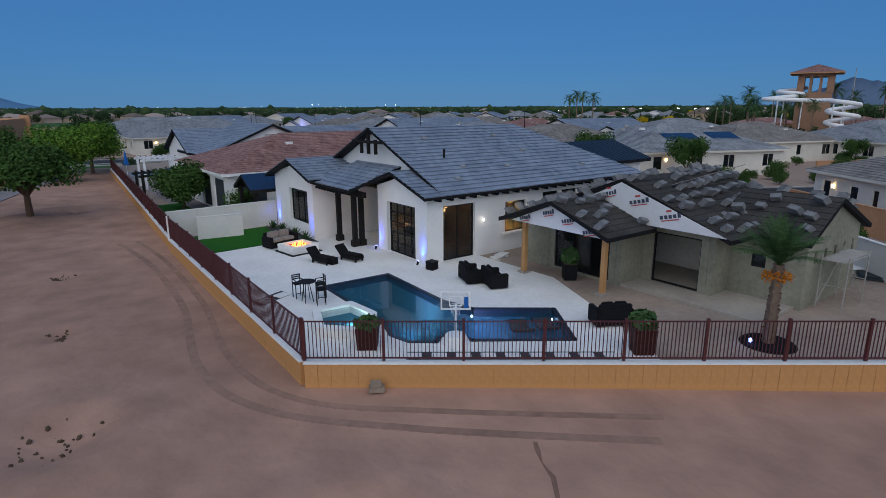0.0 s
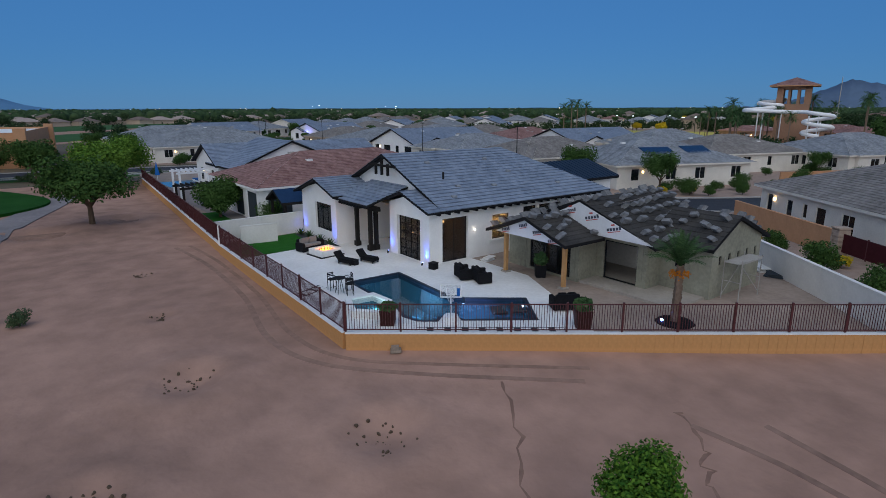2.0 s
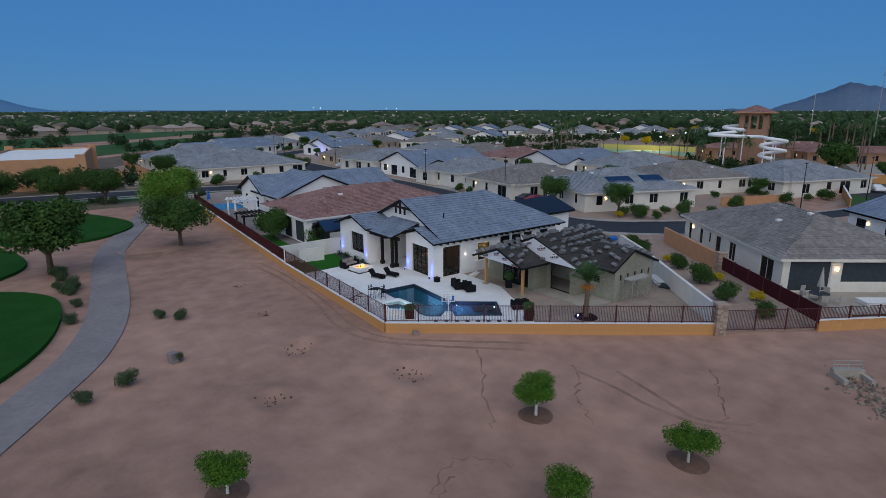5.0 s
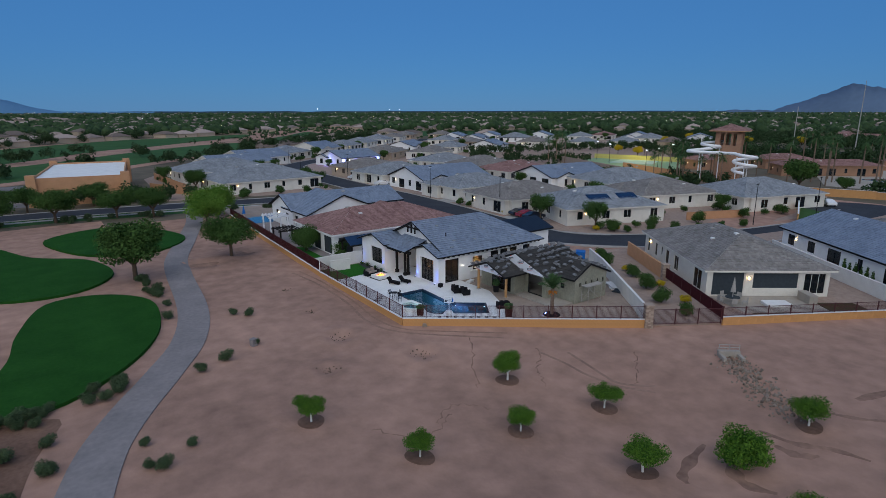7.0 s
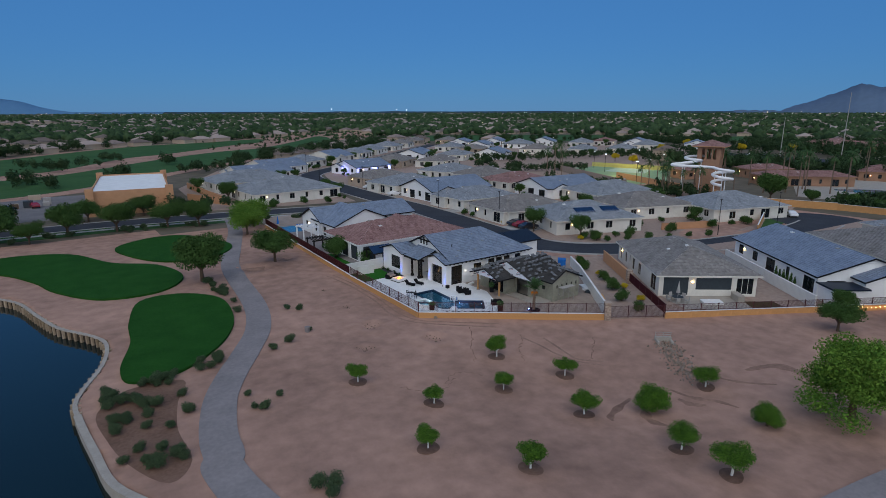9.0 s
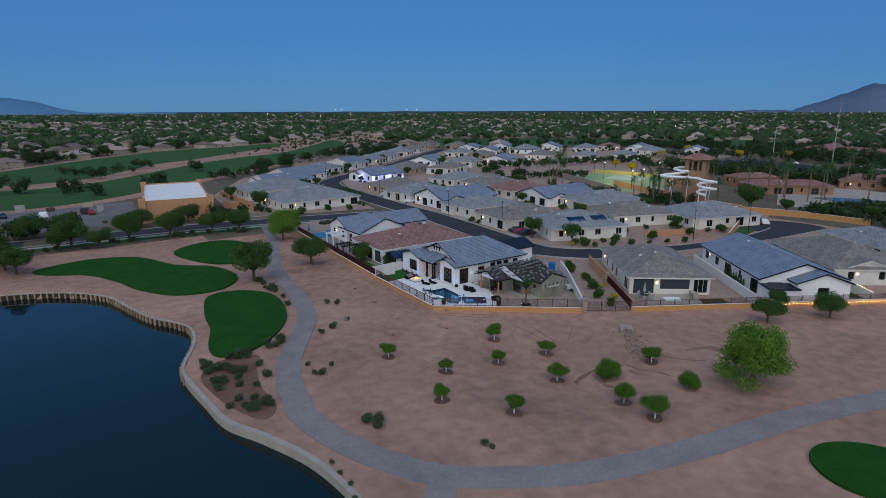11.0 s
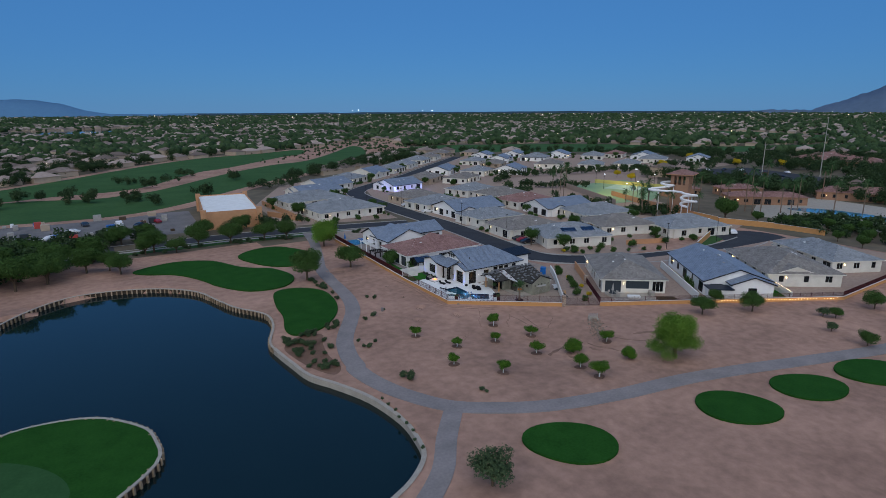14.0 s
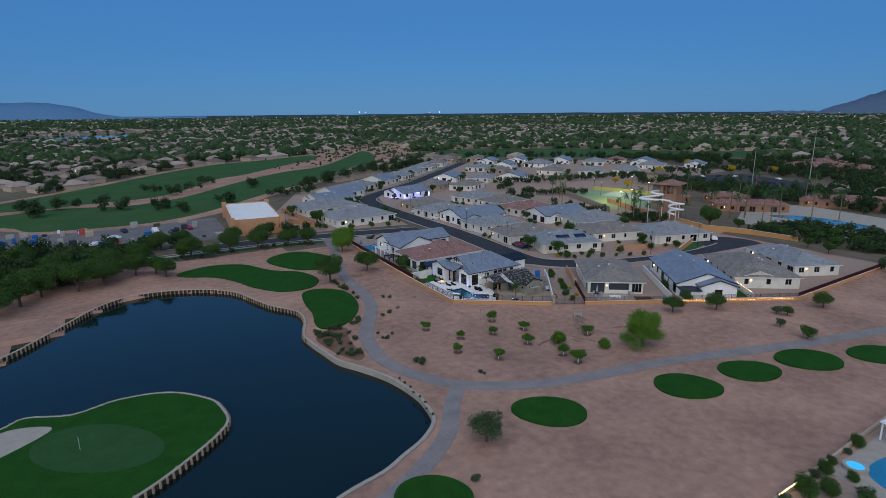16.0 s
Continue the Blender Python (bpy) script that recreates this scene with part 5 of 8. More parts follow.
HOUSES = [
    (24.3, 110.0, 24.5, 18.5, 3, 'hip', 'C', 'G'), (22.5, 139.5, 25, 16.5, 6, 'hip', 'C', 'G'), (33.0, 161.0, 20, 14, 10, 'gable', 'C', 'S'), (47.0, 180.0, 19, 15, 16, 'gable', 'C', 'S'),
    (66.0, 198.5, 17, 14, 30, 'hip', 'C', 'G'), (88.5, 216.0, 18.8, 16.0, 36, 'gable', 'C', 'S'), (110.5, 231.5, 17, 13, 38, 'hip', 'C', 'G'), (132.0, 252.0, 18.1, 13.7, 38, 'hip', 'C', 'G'),
    (156.5, 274.5, 18.7, 15, 40, 'hip', 'C', 'G'), (180.5, 295.0, 18, 13.5, 40, 'hip', 'C', 'B'), (209.0, 322.0, 18, 13, 40, 'hip', 'T', 'B'), (235.0, 312.0, 19, 13, 38, 'hip', 'T', 'B'),
    (76.9, 159.1, 17.4, 14.0, 12, 'gable', 'BL', 'S'), (102.8, 176.3, 18.7, 14.0, 34, 'hip', 'T', 'B'), (120.0, 163.6, 18.1, 12.1, 30, 'hip', 'C', 'B'), (134.2, 205.0, 18.1, 13.3, 36, 'gable', 'W', 'S'),
    (148.3, 187.5, 17.1, 13.6, 34, 'hip', 'C', 'G'), (170.6, 182.7, 18.3, 15.1, 34, 'gable', 'W', 'S'), (187.1, 244.1, 18.1, 12.7, 38, 'hip', 'C', 'G'), (186.2, 219.5, 17.9, 12.9, 36, 'hip', 'T', 'B'),
    (226.0, 283.0, 18.5, 13.0, 38, 'gable', 'W', 'S'), (216.1, 248.2, 18.3, 13.2, 36, 'gable', 'W', 'S'), (255.1, 278.1, 18.8, 12.9, 36, 'gable', 'W', 'S'), (244.7, 240.5, 20.0, 17.5, 36, 'hip', 'W', 'G'),
    (279.1, 249.9, 19.6, 16.5, 36, 'gable', 'W', 'S'), (215.0, 194.0, 19.6, 15.4, 36, 'hip', 'C', 'B'), (292.0, 224.0, 20.4, 15.1, 36, 'hip', 'C', 'G'), (234.8, 174.0, 18.6, 14.2, 36, 'hip', 'C', 'G'),
    (318.0, 224.0, 19.4, 14, 30, 'hip', 'C', 'R'), (258.0, 163.0, 19.0, 14.5, 30, 'hip', 'C', 'G'), (322.1, 198.0, 20.3, 16.6, 30, 'gable', 'W', 'S'), (304.0, 176.0, 20.1, 17, 30, 'hip', 'C', 'G'), (336.0, 160.0, 19, 14, 30, 'gable', 'W', 'S'),
    (63.5, 120.5, 17, 13, 5, 'hip', 'T', 'B'), (62.0, 100.5, 18, 14, 3, 'hip', 'C', 'G'), (65.4, 83.2, 20.3, 15.6, 0, 'gable', 'W', 'S'), (96.6, 123.2, 17.5, 13, 8, 'hip', 'C', 'G'),
    (98.5, 104.5, 18, 14, 4, 'hip', 'C', 'B'), (95.5, 84.6, 18, 13, 2, 'hip', 'C', 'R'), (96.5, 66.0, 20.5, 14, -4, 'gable', 'W', 'S'), (61.5, 64.0, 17, 13, -2, 'hip', 'C', 'G'),
    (59.6, 44.5, 18.6, 13.4, -6, 'hip', 'C', 'B'), (62.6, 27.2, 18.6, 15.5, -22, 'hip', 'C', 'G'), (98.8, 48.0, 20, 15.0, -12, 'hip', 'C', 'G'), (87.5, 29.0, 18, 14.0, -20, 'hip', 'C', 'B'), (103.5, 15.5, 20, 15.5, -20, 'hip', 'C', 'G')]
WALLS = {'C': (STUCCO_C, STUCCO_C, "cream stucco"), 'T': (STUCCO_T, STUCCO_T, "tan stucco"), 'W': (STUCCO_W, BLACKTRIM, "white stucco"), 'BL': (STUCCO_W, BLACKTRIM, "blue-lit white")}
ROOFS = {'G': (ROOF_GREY, "grey tile"), 'B': (ROOF_BROWN, "brown tile"), 'S': (ROOF_SLATE, "slate grey tile"), 'R': (ROOF_RED, "red tile")}
for i, (x, y, w, d, a, k, wl, rf) in enumerate(HOUSES):
    wm, tm, wn_ = WALLS[wl]
    rm, rn = ROOFS[rf]
    simple_house(pose(x, y, 0.05, 0, 0, a), w * 1.08, d * 1.08, 3.2, k, wm, rm, tm, f"{wn_} house with a {rn} {k} roof", wing=((-w * 0.3, -d * 0.35, 7, 7, k) if i % 2 else (-w * 0.36, d * 0.3, 8, 7, k)), pitch=0.33, plain=(1, 2))


def shed():
    sh = thing("maintenance_building", "orange stucco building with a flat white roof", "building", pose(-14.5, 127.5, 0, 0, 0, -8.4))
    bm = bmesh.new()
    hs = [(4 + 8 * i, 8 + 8 * i, 0.1, 4.0) for i in range(5)]
    w = wall_run(bm, (-9, 21.5), (-9, -21.5), -0.2, 6.2, hs, 0.3)
    wall_run(bm, (-9, -21.5), (9, -21.5), -0.2, 6.2, [(12, 14, 2.2, 3.4)], 0.3)
    wall_run(bm, (9, -21.5), (9, 21.5), -0.2, 6.2, [], 0.3)
    wall_run(bm, (9, 21.5), (-9, 21.5), -0.2, 6.2, [], 0.3)
    for x, y in ((-9, -21.5), (9, -21.5), (9, 21.5), (-9, 21.5)):
        add_box(bm, x - 0.9, y - 0.9, -0.2, x + 0.9, y + 0.9, 6.9)
    part("wall", bm, STUCCO_O, sh)
    boxpart("roof", (-8.7, -21.2, 5.6, 8.7, 21.2, 5.8), PAVER, sh, "flat white roof membrane")
    for h in hs:
        boxpart("roller_door", (h[0], 0.1, h[2], h[1], 0.16, h[3]), CURB, sh, m=w)
    boxpart("lit_window", (3.2, -21.45, 2.2, 5.0, -21.4, 3.4), WARMFAR, sh)


shed()


# ---- plants ----
def leaf_mesh(name, count, shape, size, material, seed, flat=0.6):
    """A crown of many small leaf pairs scattered in clumps. shape: list of (x, y, z, rx, ry, rz) lobes."""
    rnd = np.random.default_rng(seed)
    lobes = np.array(shape, float)
    vol = (lobes[:, 3] * lobes[:, 4] * lobes[:, 5]) ** 0.75
    pick = rnd.choice(len(lobes), count, p=vol / vol.sum())
    u = rnd.normal(size=(count, 3))
    u /= np.linalg.norm(u, axis=1)[:, None]
    r = rnd.random(count) ** 0.38
    r *= 1 + 0.16 * np.sin(u[:, 0] * 9 + u[:, 1] * 7 + pick) * np.cos(u[:, 2] * 8)
    c = lobes[pick, :3] + u * r[:, None] * lobes[pick, 3:]
    n = u + rnd.normal(size=(count, 3)) * 0.7 + np.array([0, 0, flat])
    n /= np.linalg.norm(n, axis=1)[:, None]
    a = np.cross(n, rnd.normal(size=(count, 3)))
    a /= np.linalg.norm(a, axis=1)[:, None]
    b = np.cross(n, a)
    s = (size * rnd.uniform(0.6, 1.3, count))[:, None]
    v = np.stack([c - a * s - b * s * 0.15, c + b * s * -0.6, c + a * s, c + b * s * 0.6 + n * s * 0.2], 1).reshape(-1, 3)
    me = bpy.data.meshes.new(name)
    me.from_pydata(v.tolist(), [], np.arange(count * 4).reshape(-1, 4).tolist())
    me.materials.append(material)
    return me


def trunk_bm(h, r, limbs, seed, spread_=1.0):
    rnd = random.Random(seed)
    bm = bmesh.new()
    add_cyl(bm, (0, 0, -0.15), (rnd.uniform(-.05, .05), 0, h), r, r * 0.75, 8)
    for i in range(limbs):
        a = 6.28 * i / limbs + rnd.uniform(-.3, .3)
        p1 = Vector((math.cos(a) * spread_ * 0.5, math.sin(a) * spread_ * 0.5, h + spread_ * 0.55))
        p2 = Vector((math.cos(a + .3) * spread_, math.sin(a + .3) * spread_, h + spread_ * rnd.uniform(0.9, 1.4)))
        add_cyl(bm, (0, 0, h - 0.08), p1, r * 0.6, r * 0.38, 6)
        add_cyl(bm, p1, p2, r * 0.38, r * 0.12, 5)
    return bm


def tree_kit(name, label, trunk_h, trunk_r, lobes, leaves, leaf_size, leaf_mat, trunk_mat, seed, limbs=5, spread_=1.0, flat=0.6):
    t = thing(name, label, "tree", pose(0, 0, -50))
    part("trunk", trunk_bm(trunk_h, trunk_r, limbs, seed, spread_), trunk_mat, t)
    cr = new("crown", leaf_mesh("crown", leaves, lobes, leaf_size, leaf_mat, seed, flat))
    cr.parent = t
    return t


def lobes_of(cx, cy, cz, rx, rz, n, seed, jitter=0.55):
    rnd = random.Random(seed)
    out = [(cx, cy, cz, rx * 0.75, rx * 0.75, rz * 0.8)]
    for i in range(n):
        a = 6.28 * i / n + rnd.uniform(-.4, .4)
        d = rx * jitter * rnd.uniform(0.7, 1.2)
        k = rnd.uniform(0.38, 0.6)
        out.append((cx + math.cos(a) * d, cy + math.sin(a) * d, cz + rz * rnd.uniform(-0.45, 0.5), rx * k, rx * k, rz * k * 1.05))
    return out


def put(kit, spots, zf=ground_z, first=True):
    for i, (x, y, s, a) in enumerate(spots):
        m = Matrix.Translation((x, y, zf(x, y))) @ Matrix.Rotation(a, 4, 'Z') @ Matrix.Scale(s, 4)
        if i == 0:
            kit.matrix_basis = m
        else:
            c = copy_thing(kit, m)
            c.matrix_basis = m


CITRUS = []
for k in range(3):
    CITRUS.append(tree_kit("citrus_tree", "round green citrus tree with a whitewashed trunk on sand", 0.72, 0.09, lobes_of(0, 0, 1.52, 1.22 + 0.06 * k, 0.74, 10, 20 + k, 0.6), 7000, 0.06, LEAF_CIT, WHITEWASH, 30 + k, 5, 0.55))
put(CITRUS[0], [(0.9, -14.0, 1.0, 0.0), (-14.5, -11.1, 0.85, 2.0), (-10.4, -30.7, 0.95, 4.0), (-15.2, -24.2, 0.8, 1.1)])
put(CITRUS[1], [(-3.2, -19.7, 0.8, 1.0), (-10.7, -18.6, 0.75, 3.0), (-0.1, -27.1, 1.0, 5.0), (0.8, -40.0, 1.15, 2.0)])
put(CITRUS[2], [(4.2, -20.9, 0.85, 0.5), (1.2, -35.8, 0.95, 2.2), (12.6, -31.3, 0.9, 4.1)])
BIGCIT = tree_kit("shrub_tree", "dense dark green citrus tree branching from the ground", 0.35, 0.12, lobes_of(0, 0, 1.25, 1.35, 1.05, 9, 44), 9000, 0.065, LEAF_CIT, BARK, 45, 6, 0.6)
put(BIGCIT, [(5.1, -30.6, 1.15, 0.0), (9.8, -38.3, 0.95, 2.0)])
WILLOW = tree_kit("acacia_tree", "large lime green feathery tree drooping to the sand", 2.0, 0.3, lobes_of(0, 0, 3.9, 2.9, 2.6, 13, 53, 0.62) + lobes_of(0, 0, 1.9, 3.0, 1.6, 11, 54, 0.78)[1:] + lobes_of(0.2, 0, 4.9, 2.4, 1.6, 8, 55, 0.65), 27000, 0.095, LEAF_LIME, BARK, 51, 6, 1.7, 0.0)
put(WILLOW, [(16.2, -42.2, 1.16, 0.0)])
MESQ = []
for k in range(3):
    MESQ.append(tree_kit("mesquite_tree", "spreading green desert tree with an airy crown", 1.25, 0.2, lobes_of(0, 0, 3.1, 2.3 + 0.3 * k, 1.75, 12, 60 + k, 0.62), 9500, 0.115, LEAF_MES, BARK, 63 + k, 6, 1.4))
put(MESQ[0], [(-18.3, 33.0, 1.6, 0.0), (-76, 62, 1.7, 2.2), (-88, 56, 1.8, 0.7), (-68, 76, 1.6, 4.2), (-95, 70, 1.9, 3.3), (-62, 70, 1.4, 5.2), (-84, 84, 1.2, 1), (-66.8, 84, 1.1, 2), (-47.4, 82, 1.1, 4), (-71, 73.6, 1.3, 3), (-57, 69, 1.1, 1), (-88, 70, 1.4, 5), (-33, 84, 1.5, 1.0), (-60, 82, 1.5, 2.0), (-8, 79, 1.3, 3.0), (46, -31, 0.62, 1.0), (-45, 101, 1.2, 4), (66, 96, 0.9, 2), (-80, 76, 1.7, 1), (8.5, 114, 1.2, 3)])
put(MESQ[1], [(-78.2, 81, 1.2, 1), (-82, 68, 1.7, 2.9), (-92, 50, 1.7, 1.9), (-70, 64, 1.5, 3.9), (-100, 64, 1.9, 0.2), (-55, 64, 1.2, 2.0), (-60.4, 80, 1.1, 2), (-39.7, 80, 1.0, 4), (-78.5, 72.5, 1.2, 3), (-84, 62, 1.3, 2), (-5.6, 36.2, 1.3, 1.0), (-14, 82, 1.3, 4.0), (-45, 84, 1.55, 2.0), (-72, 84, 1.6, 0.4), (37.8, -33.4, 0.85, 2.0), (-28, 100, 1.2, 2), (-90, 97, 1.6, 2), (57, -49, 0.5, 1), (-95, 60, 1.5, 2)])
put(tree_kit("palo_verde_tree", "pale lime green desert tree beside the orange wall", 1.3, 0.18, lobes_of(0, 0, 3.0, 2.5, 1.9, 13, 68, 0.6), 9500, 0.115, LEAF_LIME, BARK, 69, 6, 1.4), [(-1.8, 63.5, 1.35, 2.0), (2.0, 71.0, 1.4, 5.0)])
put(MESQ[2], [(-24, 83, 1.35, 0.0), (-52, 99, 1.3, 3.0), (47.5, -38.0, 0.8, 2.0), (-16, 101, 1.1, 1), (-70, 68, 1.5, 5), (69, -51.0, 0.75, 2), (47.0, -58.0, 0.55, 3), (-100, 84, 1.6, 1)])
put(tree_kit("desert_tree", "grey-green rounded desert tree near the lake path", 0.8, 0.15, lobes_of(0, 0, 2.0, 1.9, 1.3, 9, 71), 4200, 0.1, LEAF_DRY, BARK, 72, 6, 0.9), [(-28.8, -51.3, 1.4, 0.0), (56, -47.2, 0.62, 0), (49, -51.6, 0.6, 2)])
SHRUB = [tree_kit("shrub", "low dry grey-green desert shrub", 0.1, 0.03, lobes_of(0, 0, 0.36, 0.56, 0.38, 6, 80 + k, 0.4), 1500, 0.045, LEAF_DRY, BARK, 82 + k, 5, 0.3) for k in range(2)]
rs = random.Random(9)
spots = [(-13.2, 3.9, 0.9), (-12.4, 12.9, 1), (-11.2, 11.7, 1.1), (-18.5, 1.1, 1.1), (-16.3, 2.1, 1.3), (-24.1, -7.6, 0.8), (-24.3, -10.3, 0.8), (-21.7, -9.4, 0.8), (-23.6, -10.9, 1.1), (-24.2, -23.6, 1.4), (-23.3, -24.4, 1.5), (-23.8, -25.2, 1.2), (-16.8, -33.6, 0.9), (-16.6, -34.5, 0.7), (-35.4, -57.6, 1.3), (29, -55, 0.9), (45, -73, 1)]
for i in range(34):
    a = rs.random()
    x, y = -33.5 + rs.uniform(-1.5, 4.8), -16 + 17 * a
    if inside(x, y, LAKE) or x > -30 + (y + 16) * 0.22:
        continue
    spots.append((x, y, rs.uniform(0.9, 1.5)))
for i in range(34):
    x, y = -17.2 + rs.uniform(-1.2, 0.6) - 0.02 * i * 0, 5 + 28 * rs.random()
    if inside(x, y, TEES[2]):
        continue
    spots.append((x - (8 - y) * 0.35 if y < 8 else x, y, rs.uniform(0.8, 1.4)))
for i in range(40):
    t = rs.random()
    p = ROAD1[int((0.35 + 0.6 * t) * (len(ROAD1) - 1))]
    spots.append((p[0] + rs.uniform(-2, 2), p[1] - rs.uniform(9.5, 13), rs.uniform(1.0, 1.9)))
for i in range(10):
    spots.append((-30 - i * 0.2 + rs.uniform(-.4, .4), -28 - i * 1.9, 0.55))
edge = [(-17.4, 13.3), (-18.1, 9.3), (-19.7, 7.3), (-21.8, 4.1), (-24.3, 1.8), (-26.6, 0.5), (-29.6, 0.0), (-31.2, -0.6)]
for i in range(36):
    q = rs.random() * 6.99
    (ax, ay), (bx, by) = edge[int(q)], edge[int(q) + 1]
    spots.append((ax + (bx - ax) * (q % 1) + rs.gauss(0, 0.5), ay + (by - ay) * (q % 1) + rs.gauss(0, 0.5), rs.uniform(0.9, 1.5)))
spots = [q for q in spots if min(math.hypot(q[0] - c[0], q[1] - c[1]) for c in PATH1 + PATH2) > 1.5 + 0.55 * q[2]]
put(SHRUB[0], [(x, y, s, rs.random() * 6) for x, y, s in spots[::2]])
put(SHRUB[1], [(x, y, s, rs.random() * 6) for x, y, s in spots[1::2]])
GREENSH = tree_kit("garden_shrub", "rounded green garden shrub in gravel", 0.1, 0.04, lobes_of(0, 0, 0.7, 0.85, 0.65, 7, 90), 3000, 0.055, LEAF_MES, BARK, 91, 5, 0.4)
gs = [(34, 2, 1.3), (26, -11.5, 1.3), (29, -7.5, 1.5), (32, -3.5, 1.2), (24.5, -15.2, 1.0), (36, 4.5, 1.2), (53, 15, 1.5), (62, 13.5, 1.6), (72, 10.5, 1.7), (84, 8.0, 1.5), (95, 6.5, 1.3), (48, 18, 1.2), (46, 30, 1.3), (46, 46, 1.4), (46.5, 52, 1.4), (47, 66, 1.4), (48, 86, 1.5), (49, 98, 1.5), (30, 92, 1.5), (14, 92, 1.5), (24, 95, 1.6), (32, 110, 1.4), (7.2, 28, 1.7), (6, 25, 1.3), (110, 10, 1.5), (55, 112, 1.5), (52, 122, 1.5)]


def clear(x, y):
    """Whether a spot lies off the streets and the houses of the estate."""
    if min(math.hypot(x - p[0], y - p[1]) for p in STREET + STREET2) < 5.4:
        return False
    for hx, hy, w, d, a, *rest in HOUSES:
        c, s_ = math.cos(radians(a)), math.sin(radians(a))
        if abs((x - hx) * c + (y - hy) * s_) < w / 2 + 1.0 and abs((y - hy) * c - (x - hx) * s_) < d / 2 + 1.0:
            return False
    return True


gs += [(49.6, 32 + 3.1 * q, 0.7 + 0.5 * ((q * 7) % 5) / 4) for q in range(32)] + [(50 + 4.2 * q, 15.2 - 1.9 * q, 0.8 + 0.12 * (q % 4)) for q in range(10)] + [(37.2 + 0.08 * q, 96 + 3.6 * q, 0.8 + 0.15 * (q % 4)) for q in range(16)]
put(GREENSH, [(x, y, s, rs.random() * 6) for x, y, s in gs if clear(x, y)], lambda x, y: 0.15)
put(tree_kit("ficus_tree", "dense round green tree behind a white block wall", 0.9, 0.16, lobes_of(0, 0, 2.1, 2.1, 1.75, 14, 101), 9000, 0.12, LEAF_MES, BARK, 102, 6, 0.7), [(4.3, 33.0, 1.0, 0.4)], lambda x, y: 0.3)
YELTREE = tree_kit("flowering_tree", "yellow flowering desert tree beside the parking lot", 1.4, 0.15, lobes_of(0, 0, 3.0, 2.2, 1.6, 9, 111), 2600, 0.2, LEAF_YEL, BARK, 112, 6, 1.0)
put(YELTREE, [(x, y, q, x) for x, y, q in ((196, 110, 1.1), (262, 138, 1.5), (318, 120, 1.3), (330, 96, 1.4), (206, 128, 1.0), (340, 170, 1.3))], lambda x, y: 0.0)
YELSH = tree_kit("flowering_shrub", "yellow flowering desert shrub in gravel", 0.1, 0.04, lobes_of(0, 0, 0.4, 0.55, 0.38, 6, 95), 700, 0.07, LEAF_YEL, BARK, 96, 5, 0.3)
put(YELSH, [(x, y, s, rs.random() * 6) for x, y, s in ((31, -8, 1.1), (33.5, -1.5, 1.1), (28, -13, 1.2), (38, 6.5, 1.0), (51, 17.3, 1.3), (54.5, 15.6, 1.2), (49.4, 39, 1.2))], lambda x, y: 0.15)


def palm_kit(name, label, h, fronds, length, seed, fruit=False, lean=(-0.35, 1.35), droop=0.17):
    rnd = random.Random(seed)
    t = thing(name, label, "palm tree", pose(0, 0, -50))
    bm = bmesh.new()
    n = int(h / 0.13)
    for i in range(n):
        z = h * i / n
        r = 0.2 - 0.05 * i / n
        o = Vector((rnd.uniform(-.02, .02), rnd.uniform(-.02, .02), 0))
        add_cyl(bm, Vector((0, 0, z)) + o, Vector((0, 0, z + h / n * 1.2)) + o, r * 0.88, r * rnd.uniform(1.05, 1.22), 7, False)
    part("trunk", bm, PALMBARK, t)
    bm = bmesh.new()
    for i in range(fronds):
        a = 6.283 * i / fronds * 2.4 + rnd.uniform(-.2, .2)
        el = rnd.uniform(*lean)
        d = Vector((math.cos(a) * math.cos(el), math.sin(a) * math.cos(el), math.sin(el)))
        p = Vector((0, 0, h))
        side = Vector((-math.sin(a), math.cos(a), 0))
        segs = 12
        for k in range(segs):
            q = p + d * (length / segs)
            w = length * 0.17 * math.sin(3.14 * (k + 0.8) / (segs + 0.6))
            for sg in (-1, 1):
                for j in range(3):
                    b0 = p + (q - p) * (j * 0.33)
                    tip = b0 + side * sg * w + d * w * 0.8 - Vector((0, 0, w * 0.35))
                    v = [bm.verts.new(b0), bm.verts.new(b0 + (q - p) * 0.22), bm.verts.new(tip)]
                    bm.faces.new(v)
            p = q
            d = (d + Vector((0, 0, -droop))).normalized()
    part("frond", bm, PALMLEAF, t)
    if fruit:
        bm = bmesh.new()
        for i in range(170):
            a, r = rnd.random() * 6.28, rnd.uniform(0.15, 0.5)
            bmesh.ops.create_icosphere(bm, subdivisions=1, radius=0.035, matrix=Matrix.Translation((math.cos(a) * r, math.sin(a) * r, h - 0.15 - 0.55 * r + rnd.uniform(-.18, .12))))
        tagged(part("fruit", bm, PALMFRUIT, t, "orange date clusters"), kind="stuff")
    return t


